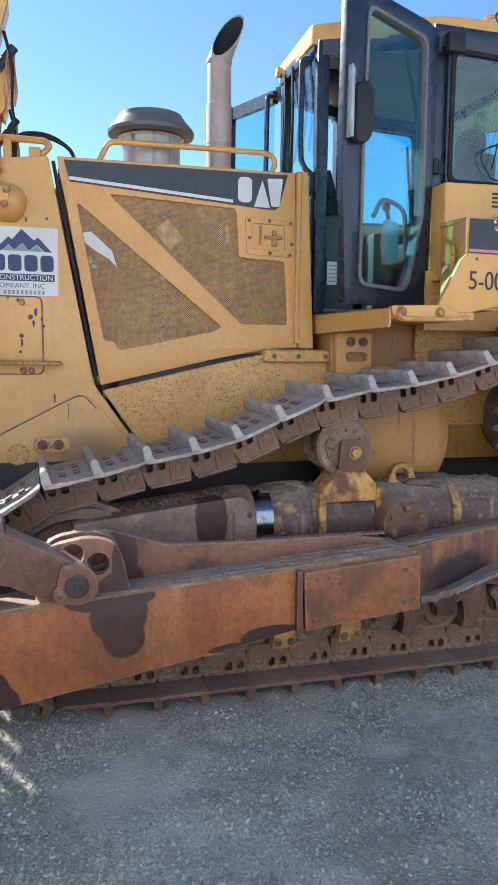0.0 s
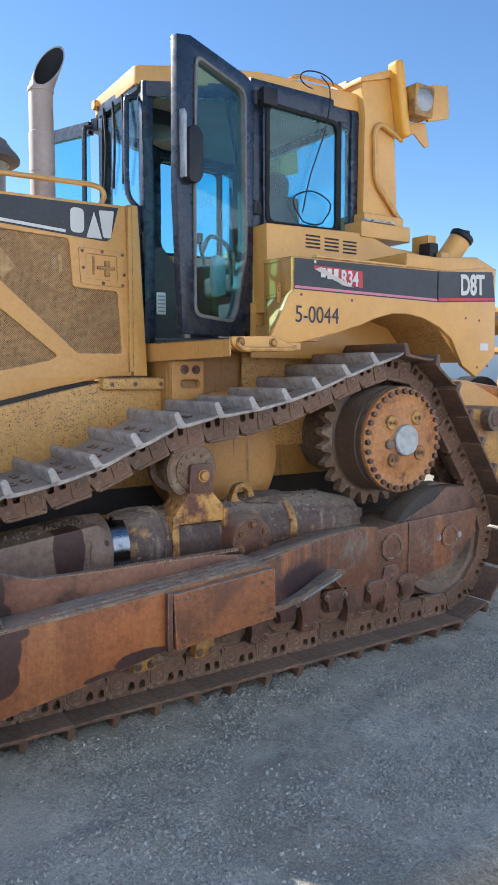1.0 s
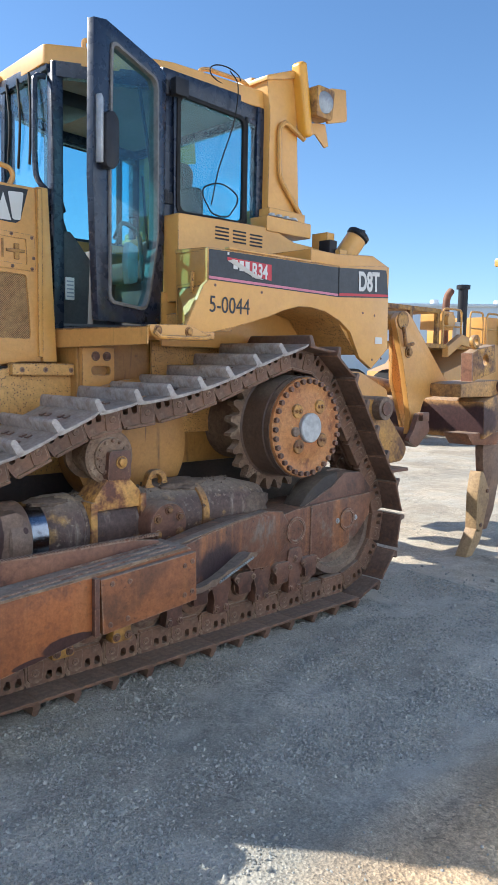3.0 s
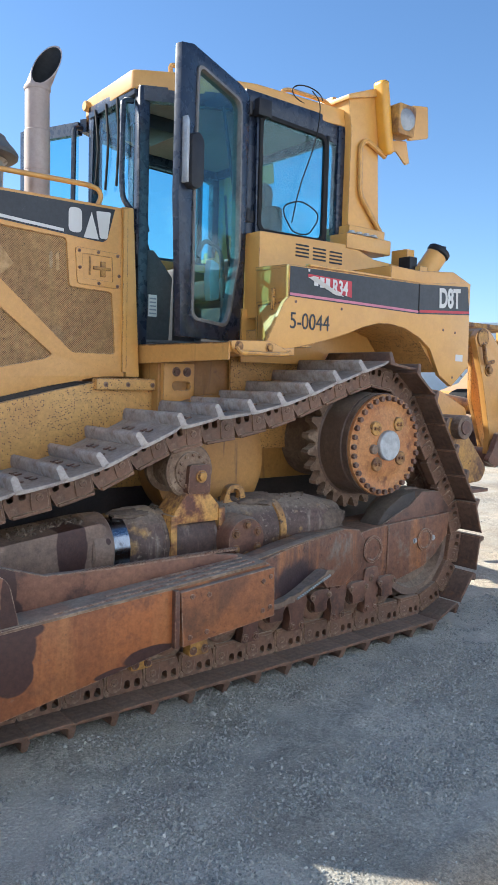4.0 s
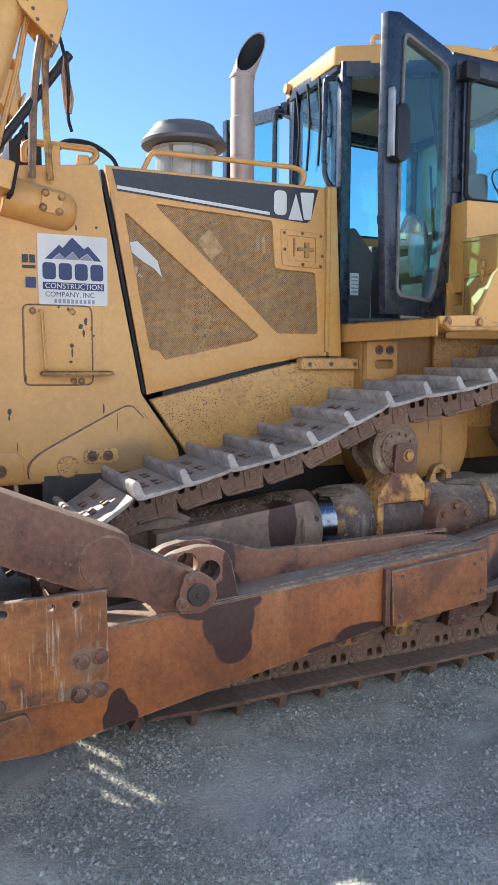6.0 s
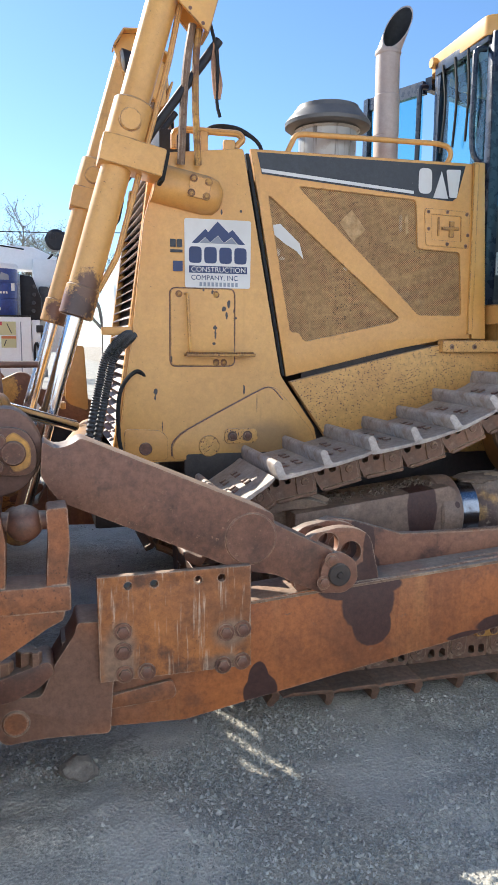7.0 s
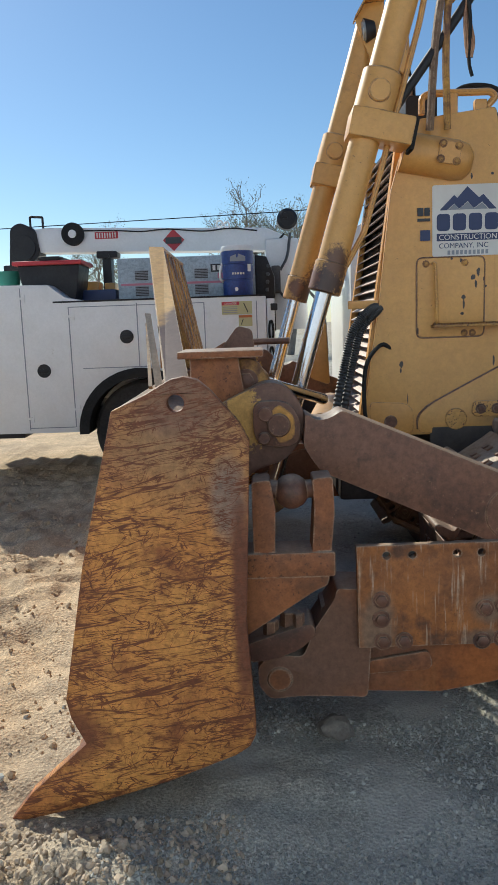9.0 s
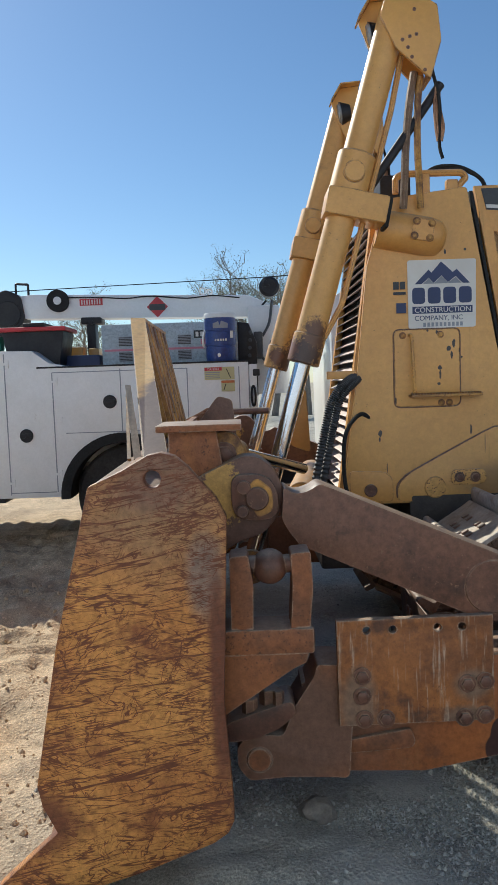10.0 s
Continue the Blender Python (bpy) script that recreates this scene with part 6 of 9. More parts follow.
    # fork and pin at the blade's foot
    part("arm_fork", prism([rounded([(-2.50, 0.232), (-2.47, 0.640), (-2.606, 0.649), (-2.614, 0.61), (-2.689, 0.498), (-2.731, 0.395), (-2.79, 0.402), (-2.860, 0.398), (-2.895, 0.36), (-2.895, 0.29), (-2.855, 0.236), (-2.727, 0.245), (-2.564, 0.238)], 0.022, 4), ring(-2.818, 0.312, 0.046, 20)], *s(1.71, 1.52), "y", 0.014), rust_arm, arm)
    part("fork_pin", rod((-2.818, side * 1.715, 0.312), (-2.818, side * 1.50, 0.312), 0.044, 26, 0.004), rust, arm)
    clamp = part("fork_bracket", prism(rounded([(-2.935, 0.40), (-2.935, 0.47), (-2.80, 0.515), (-2.70, 0.545), (-2.680, 0.50), (-2.74, 0.445), (-2.84, 0.405)], 0.025, 4), *s(1.76, 1.60), "y", 0.012), rust_dark, arm, "dark clamp with large bolts")
    for bx_, by_, bz_, br_ in ((-2.775, 1.70, 0.525, 0.036), (-2.845, 1.72, 0.50, 0.028), (-2.745, 1.74, 0.53, 0.020)):
        part("bolt", rod((bx_, side * by_, bz_ - 0.03), (bx_, side * by_, bz_ + 0.045), br_, 6, 0.004), link_mat, clamp)
    # brace between blade top and arm
    brace = part("blade_brace", merge(prism(rounded([(-2.704, 1.281), (-2.672, 1.257), (-2.641, 1.256), (-2.609, 1.267), (-2.58, 1.287), (-1.905, 0.992), (-1.905, 0.955), (-1.60, 0.80), (-1.575, 0.73), (-1.63, 0.675), (-1.71, 0.675), (-1.90, 0.765), (-2.03, 0.79), (-2.651, 1.074), (-2.687, 1.122), (-2.712, 1.166)], 0.015, 3), *s(1.715, 1.56), "y", 0.008), rod((-1.99, side * 1.719, 0.905), (-1.99, side * 1.70, 0.905), 0.095, 30, 0.004)), rust_dark, dozer, "brown steel brace between blade and push arm")
    part("pin_plate", prism(rounded([(-1.735, 0.69), (-1.72, 0.80), (-1.66, 0.845), (-1.585, 0.80), (-1.575, 0.72), (-1.63, 0.675)], 0.03, 4), *s(1.735, 1.713), "y", 0.004), rust_dark, brace)
    part("brace_pin", merge(rod((-1.655, side * 1.48, 0.752), (-1.655, side * 1.75, 0.752), 0.043, 24, 0.004), rod((-1.655, side * 1.748, 0.752), (-1.655, side * 1.756, 0.752), 0.012, 12, 0.001)), oily_shade_black, brace)
    for bx_, bz_ in ((-1.685, 0.81), (-1.715, 0.725)):
        part("bolt", bolt((bx_, side * 1.735, bz_), (0, side, 0), 0.018, 0.014), rust_dark, brace)
    # blade-side lug for the brace
    lug = part("brace_lug", prism(rounded([(-3.03, 1.29), (-2.983, 1.324), (-2.839, 1.389), (-2.786, 1.383), (-2.745, 1.352), (-2.707, 1.293), (-2.7, 1.228), (-2.72, 1.17), (-2.775, 1.108), (-2.872, 1.079), (-2.95, 1.02), (-3.03, 1.08)], 0.03, 4), *s(1.66, 1.54), "y", 0.012), lug_mat, dozer, "steel brace lug with flaking yellow paint")
    part("lug_cap", prism(rounded([(-2.882, 1.303), (-2.862, 1.323), (-2.794, 1.325), (-2.748, 1.308), (-2.719, 1.254), (-2.721, 1.191), (-2.748, 1.165), (-2.811, 1.16), (-2.873, 1.176), (-2.886, 1.235)], 0.03, 4), *s(1.69, 1.65), "y", 0.008), rust_dark, lug)
    part("lug_pin", rod((-2.795, side * 1.66, 1.24), (-2.795, side * 1.71, 1.24), 0.041, 28, 0.005), rust_dark, lug)
    for bx_, bz_, br_ in ((-2.841, 1.279, 0.026), (-2.846, 1.195, 0.022)):
        part("bolt", rod((bx_, side * 1.68, bz_), (bx_, side * 1.704, bz_), br_, 20, 0.004), rust_dark, lug)
    part("worn_patch", prism(rounded([(-2.795, 1.315), (-2.740, 1.270), (-2.740, 1.195), (-2.795, 1.170), (-2.835, 1.270)], 0.02, 3), *s(1.693, 1.688), "y", 0), yellow_worn, lug)
    # blade end fork with its ball
    yk = part("ball_fork", merge(prism(rounded([(-2.895, 0.82), (-2.895, 1.09), (-2.835, 1.095), (-2.82, 1.00), (-2.825, 0.845)], 0.012, 3), *s(1.92, 1.80), "y", 0.008), prism(rounded([(-2.705, 0.845), (-2.695, 1.00), (-2.70, 1.095), (-2.635, 1.10), (-2.63, 0.98), (-2.645, 0.83)], 0.012, 3), *s(1.92, 1.80), "y", 0.008), box(-2.93, -2.63, *s(1.93, 1.78), 0.77, 0.855, 0.012), prism([(-2.93, 0.565), (-2.93, 0.78), (-2.645, 0.78), (-2.655, 0.735), (-2.70, 0.715)], *s(1.915, 1.79), "y", 0.01)), rust, dozer, "rusty fork holding a steel ball")
    part("ball", merge(lathe([(0.058 * (1 - math.cos(radians(a))), max(0.0001, 0.058 * math.sin(radians(a)))) for a in range(0, 181, 15)], (-2.765, side * 1.86, 0.985), (-2.765, side * 1.86, 2), 24, False), rod((-2.85, side * 1.86, 1.05), (-2.68, side * 1.86, 1.05), 0.03, 14)), rust_dark, yk)
    # end plate of the blade
    s2 = lambda a, b: sorted((side * a, side * b))
    end_out = [(-3.73, -0.008), (-3.645, 0.10), (-3.455, 0.268), (-3.497, 0.357), (-3.510, 0.42), (-3.428, 0.86), (-3.308, 1.344), (-3.20, 1.392), (-3.125, 1.434), (-3.085, 1.441), (-3.045, 1.43), (-3.005, 1.395), (-2.925, 1.30), (-2.895, 1.24), (-2.905, 1.02), (-2.923, 0.66), (-2.905, 0.34), (-2.905, 0.285), (-2.925, 0.245), (-2.97, 0.215), (-3.196, 0.128), (-3.48, 0.045), (-3.60, 0.02)]
    end = part("blade_end", prism([end_out, ring(-3.113, 1.362, 0.026, 18)], *s2(2.03, 1.98), "y", 0.006), blade_mat, dozer, "scratched rusty yellow end plate of the blade")
# blade skin between the end plates: curved plate, box back, cutting edge, spill guard
skin = []
for z, x in ((0.02, -3.52), (0.15, -3.45), (0.30, -3.42), (0.55, -3.42), (0.80, -3.38), (1.05, -3.33), (1.25, -3.28), (1.37, -3.24)):
    skin.append((x, z))
moldboard = part("moldboard", prism(skin + [(x + 0.045, z) for x, z in reversed(skin)], -1.98, 1.98, "y", 0.004), blade_mat, dozer, "scratched rusty yellow blade face")
part("blade_back", prism([(-3.38, 0.16), (-3.30, 1.35), (-3.02, 1.28), (-2.99, 1.0), (-3.0, 0.35), (-3.10, 0.18)], -1.96, 1.96, "y", 0.01), rust, dozer)
part("cutting_edge", prism([(-3.61, -0.005), (-3.52, 0.10), (-3.45, 0.16), (-3.42, 0.13), (-3.50, 0.02)], -1.97, 1.97, "y", 0.004), rust, moldboard, "worn rusty steel cutting edge")
bare_mat = mat("yellow_plate_worn_bare", (0.60, 0.36, 0.115), (0.52, 0.29, 0.085), 0.5, scale=3, stain=((0.30, 0.16, 0.06), 0.10, 6), blobs=((-3.16, 1.44, 0.16, 0.26, (0.115, 0.066, 0.055), 0.12),), bump=0.15, grime=0.2, edge=((0.55, 0.42, 0.28), 0.006))
spill = part("spill_guard", quad((-3.421, -0.12, 2.005), (-3.343, -0.12, 2.0), (-3.112, -1.54, 1.385), (-3.196, -1.54, 1.380), 0.016), bare_mat, dozer, "slotted spill guard above the blade with worn yellow paint")
part("spill_face", quad((-3.415, -0.12, 2.0), (-3.195, -1.54, 1.376), (-3.22, -1.1, 1.35), (-3.30, -0.12, 1.35), 0.014), yellow_worn, spill)
part("spill_top", quad((-3.421, -0.12, 2.005), (-3.343, -0.12, 2.0), (-3.343, 1.05, 2.0), (-3.421, 1.05, 2.005), 0.014), yellow_clean, spill)
part("spill_foot", quad((-3.26, -0.12, 1.40), (-3.26, 1.05, 1.40), (-3.20, 1.05, 1.34), (-3.20, -0.12, 1.34), 0.014), yellow_worn, spill)
for k in range(6):
    y = -0.02 + 0.20 * k
    part("slat", quad((-3.355, y - 0.055, 2.0), (-3.355, y + 0.055, 2.0), (-3.225, y + 0.055, 1.36), (-3.225, y - 0.055, 1.36), 0.014), yellow_worn, spill)
for y in (-1.1, -0.75, -0.4, -0.12):
    zt = 1.99 + (y + 0.12) * 0.438
    xf = -3.40 - (y + 0.12) * 0.16
    part("rib", prism([(xf + 0.01, 1.36), (xf + 0.01, zt), (xf + 0.05, zt), (-3.20, 1.36)], y - 0.010, y + 0.010, "y", 0.003), yellow_worn, spill)
part("edge_strip", quad((-3.335, -1.0, 1.642), (-3.311, -1.0, 1.640), (-3.225, -1.40, 1.36), (-3.255, -1.40, 1.36), 0.012), dusty, spill, "pale bent strip along the front")
part("edge_strip", quad((-3.350, -0.90, 1.60), (-3.340, -0.90, 1.60), (-3.265, -1.40, 1.36), (-3.280, -1.40, 1.36), 0.012), yellow_worn, spill)
part("lug", prism(rounded([(-3.06, 1.34), (-3.04, 1.46), (-2.95, 1.58), (-2.88, 1.56), (-2.86, 1.34)], 0.02, 3), -0.62, -0.58, "y", 0.006), rust_dark, dozer)
part("lug_pin", rod((-2.90, -0.60, 1.50), (-2.70, -0.60, 1.50), 0.016, 10), rust_dark, dozer)
part("back_ledge", merge(box(-3.14, -2.84, -1.66, -1.36, 1.475, 1.50, 0.006), prism([(-3.10, 1.28), (-3.10, 1.48), (-2.93, 1.48), (-2.90, 1.28)], -1.62, -1.58, "y", 0.006)), rust, dozer)
tilt = part("tilt_cylinder", merge(rod((-2.93, -1.50, 1.38), (-2.86, -1.2, 1.36), 0.05, 20)), yellow_worn, dozer)
part("rod", rod((-2.88, -1.28, 1.37), (-2.55, -0.7, 1.22), 0.026, 16), chrome, tilt)
part("bracket", prism([rounded([(-2.99, 1.28), (-2.99, 1.42), (-2.93, 1.47), (-2.86, 1.46), (-2.82, 1.38), (-2.86, 1.28)], 0.03, 4)], -1.56, -1.50, "y", 0.006), yellow_worn, tilt)
part("bolt", bolt((-2.905, -1.56, 1.385), (0, -1, 0), 0.03, 0.02), rust_dark, tilt)
part("tilt_cylinder", merge(rod((-2.55, -0.55, 1.05), (-2.40, 0.5, 1.05), 0.085, 24), rod((-2.58, -0.75, 1.05), (-2.55, -0.55, 1.05), 0.05, 20)), yellow, dozer)
# crossbar in the same shade-dark colour, for the gap behind the brace
part("front_crossbar", box(-2.45, -2.25, -0.45, 0.45, 0.66, 1.02, 0.02), oily_shade_black, dozer)

# -- deck, fenders and rear body --
for side in (-1, 1):
    s = lambda a, b: sorted((side * a, side * b))
    deck = part("deck", prism([(-0.235, side * 0.40), (-0.17, side * 1.20), (0.30, side * 1.20), (0.30, side * 0.40)], 1.775, 1.815, "z", 0.004), yellow, dozer)
    part("deck_edge", prism([(-0.245, 1.818), (0.0, 1.818), (0.0, 1.745), (-0.245, 1.745)], *s(0.40, 0.38), "y", 0), yellow, deck)
    part("deck_side", quad((-0.240, side * 0.405, 1.82), (-0.165, side * 1.215, 1.822), (-0.165, side * 1.215, 1.735), (-0.240, side * 0.405, 1.715), 0.012), yellow, deck, "yellow deck edge with a serrated tread")
    for k in range(34):
        f = k / 34
        part("tread_tooth", box(-0.244 + 0.075 * f, -0.220 + 0.075 * f, *s(0.41 + 0.80 * f, 0.424 + 0.80 * f), 1.816, 1.826, 0), yellow_worn, deck)
    hk = part("hook_plate", merge(prism(rounded([(-0.165, 1.835), (0.10, 1.845), (0.24, 1.795), (0.235, 1.765), (-0.10, 1.758), (-0.15, 1.785)], 0.018, 3), *s(1.225, 1.195), "y", 0.006), tube(bent([(-0.14, side * 1.24, 1.80), (-0.11, side * 1.245, 1.772), (0.20, side * 1.245, 1.775), (0.235, side * 1.235, 1.79)], 0.02), 0.012, 8)), yellow_clean, dozer)
    for bx_ in (-0.11, 0.095):
        part("bolt", bolt((bx_, side * 1.225, 1.808), (0, side, 0), 0.018, 0.014), yellow_worn, hk)
    # plate with two bolts and a slot below the deck
    bp_ = part("mount_plate", prism([[(-0.185, 1.72), (0.03, 1.722), (0.03, 1.45), (-0.185, 1.45)], rounded([(-0.125, 1.615), (0.0, 1.615), (0.0, 1.565), (-0.125, 1.565)], 0.022, 4)], *s(0.625, 0.59), "y", 0.003), yellow, dozer)
    for bx_ in (-0.10, -0.025):
        part("bolt", bolt((bx_, side * 0.625, 1.672), (0, side, 0), 0.020, 0.016, 1.4), rust_dark, bp_)
    FY = 1.198
    fender_out = [(0.248, 2.268), (1.355, 2.278), (1.86, 2.335), (1.905, 2.10), (1.915, 1.765), (1.735, 1.628), (1.60, 1.70), (1.49, 1.870), (1.38, 1.935), (1.24, 1.985), (1.10, 2.003), (0.98, 2.000), (0.85, 1.968), (0.73, 1.925), (0.57, 1.88), (0.40, 1.838), (0.23, 1.803), (0.10, 1.845), (0.215, 2.065), (0.25, 2.095)]
    fender = part("fender", prism(fender_out, *s(FY, FY - 0.03), "y", 0.005), yellow_clean, dozer, "yellow rear fender with black stripe decal")
    part("fender_top", quad((0.25, side * (FY - 0.01), 2.262), (1.36, side * (FY - 0.01), 2.272), (1.36, side * 0.84, 2.30), (0.30, side * 0.84, 2.285), 0.02), yellow_clean, fender)
    part("fender_front", merge(quad((0.252, side * (FY - 0.004), 2.262), (0.316, side * 0.84, 2.285), (0.316, side * 0.84, 2.09), (0.252, side * (FY - 0.004), 2.09), 0.012), quad((0.252, side * (FY - 0.004), 2.09), (0.316, side * 0.84, 2.09), (0.316, side * 0.84, 1.83), (0.102, side * (FY - 0.004), 1.845), 0.012)), yellow_clean, fender)
    part("grip_slot", box(0.232, 0.252, *s(1.062, 1.08), 2.03, 2.15, 0.004), yellow_oily, fender)
    part("fender_under", prism([(0.316, 1.86), (0.85, 1.99), (1.10, 2.02), (1.38, 1.95), (1.60, 1.72), (1.62, 1.76), (1.40, 2.05), (1.0, 2.06), (0.316, 1.93)], *s(FY - 0.03, 0.60), "y", 0), yellow_oily, fender)
    part("fender_inner", box(0.30, 1.65, *s(0.62, 0.60), 1.2, 2.0, 0.004), yellow_oily, fender)
    part("arch_wall", box(0.28, 1.62, *s(0.745, 0.725), 1.74, 2.06, 0.004), yellow_clean, fender)
    part("deck_under", box(0.10, 0.46, *s(1.165, 0.60), 1.828, 1.838, 0.002), yellow_clean, fender)
    d = lambda a: s(FY + a, FY + a - 0.0015)
    part("stripe", prism([(0.252, 2.262), (1.350, 2.272), (1.866, 2.305), (1.900, 2.118), (1.360, 2.085), (0.252, 2.098)], *d(0.002), "y", 0), black_decal, fender, "black decal stripe")
    part("line", prism([(0.254, 2.118), (1.352, 2.106), (1.352, 2.092), (0.254, 2.104)], *d(0.0035), "y", 0), pink_decal, fender)
    part("line", prism([(1.366, 2.112), (1.895, 2.142), (1.898, 2.126), (1.366, 2.095)], *d(0.0035), "y", 0), red_decal, fender)
    part("joint", box(1.352, 1.360, *d(0.004), 2.09, 2.275, 0), rubber, fender)
    if side < 0:
        part("model_mark", turned(lettering("D8T", 0.172, Matrix.Diagonal((0.72, 1, 1, 1)), 0.001, 0.006), Matrix.Translation((1.560, -FY - 0.0045, 2.145)) @ pose(0, 0, 0, 90, -3.5, 0)), white, fender, "white model letters")
        nm = part("red_label", prism([(0.385, 2.232), (0.735, 2.225), (0.738, 2.132), (0.62, 2.145), (0.385, 2.215)], *d(0.0035), "y", 0), red_decal, fender, "torn red label with white figures")
        part("label_figures", turned(lettering("R34", 0.112, Matrix.Diagonal((0.72, 1, 1, 1)), 0.0008, 0.003), Matrix.Translation((0.572, -FY - 0.006, 2.142)) @ pose(0, 0, 0, 90, 1, 0)), white, fender)
        for k in range(3):
            part("label_bar", box(0.430 + k * 0.046, 0.462 + k * 0.046, *d(0.006), 2.172 - 0.006 * k, 2.222, 0), white, fender)
        part("label_peel", quad((0.385, -FY - 0.006, 2.212), (0.42, -FY - 0.02, 2.222), (0.66, -FY - 0.016, 2.130), (0.60, -FY - 0.006, 2.135), 0.001), white, fender)
        part("fleet_number", turned(lettering("5-0044", 0.128, Matrix.Diagonal((0.86, 1, 1, 1)), 0.0008), Matrix.Translation((0.255, -FY - 0.003, 1.925)) @ pose(0, 0, 0, 90, 0, 0)), black_decal, fender, "black stencilled number")
        part("sticker", box(1.765, 1.845, *d(0.003), 1.80, 1.845, 0), white, fender)
        part("sticker", box(0.385, 0.398, *d(0.004), 2.245, 2.258, 0), white, fender)
    for bx_, bz_ in ((0.30, 2.072), (0.66, 2.060), (1.62, 2.0), (1.75, 1.99), (1.74, 1.69), (1.84, 1.70)):
        part("bolt", rod((bx_, side * FY, bz_), (bx_, side * (FY + 0.003), bz_), 0.009, 10, 0.001), rust_dark, fender)
    # tank box behind the cab door and sloping rear deck
    tank = part("side_tank", prism([(0.316, 2.28), (0.316, 2.508), (1.085, 2.525), (1.30, 2.46), (1.95, 2.43), (2.0, 2.30), (2.0, 2.0), (0.316, 2.0)], *s(0.85, 0.55), "y", 0.008), yellow_clean, dozer, "yellow side tank with vent slots")
    for g in range(3):
        for k in range(4):
            part("vent_slot", box(0.60 + g * 0.145, 0.71 + g * 0.145, *s(0.853, 0.849), 2.395 + k * 0.022 - g * 0.004, 2.405 + k * 0.022 - g * 0.004, 0), dark, tank)
    part("rear_deck", prism([(1.09, 2.28), (1.09, 2.365), (1.36, 2.36), (1.72, 2.39), (1.895, 2.335), (1.895, 2.28)], *s(1.192, 0.84), "y", 0.012), yellow_clean, dozer)
    part("deck_lip", box(0.40, 1.09, *s(1.20, 1.16), 2.276, 2.290, 0.003), yellow_clean, fender)
    part("filler_neck", merge(rod((1.70, side * 0.93, 2.37), (1.80, side * 0.98, 2.535), 0.075, 24), box(1.60, 1.72, *s(1.0, 0.80), 2.36, 2.44, 0.01)), yellow_clean, tank)
    part("filler_cap", merge(rod((1.80, side * 0.98, 2.535), (1.822, side * 0.991, 2.572), 0.082, 24, 0.01), box(1.78, 1.87, side * 0.995 - 0.012, side * 0.995 + 0.012, 2.565, 2.60, 0.006)), dark, tank, "black filler cap")
    part("valve_box", box(1.54, 1.62, *s(0.96, 0.86), 2.38, 2.50, 0.01), dark, tank)
    part("valve_cover", box(1.58, 1.66, *s(0.90, 0.76), 2.40, 2.56, 0.006), yellow_clean, tank)
part("rear_body", prism([(0.9, 1.2), (0.9, 2.40), (1.9, 2.40), (2.0, 2.30), (2.0, 1.62), (1.75, 1.2)], -0.58, 0.58, "y", 0.01), yellow, dozer)
for side in (-1, 1):
    part("fender_rear", quad((1.90, side * 1.19, 2.33), (1.90, side * 0.58, 2.33), (1.90, side * 0.58, 1.76), (1.90, side * 1.19, 1.77), 0.02), yellow_clean, dozer)
# -- cab --
Z0, Z1 = 1.83, 3.34
cab = part("cab", prism([(-0.20, -0.36), (0.32, -0.65), (1.10, -0.70), (1.10, 0.70), (0.32, 0.65), (-0.20, 0.36)], 1.80, 1.85, "z", 0.004), navy, dozer, "black framed operator cab with open door")


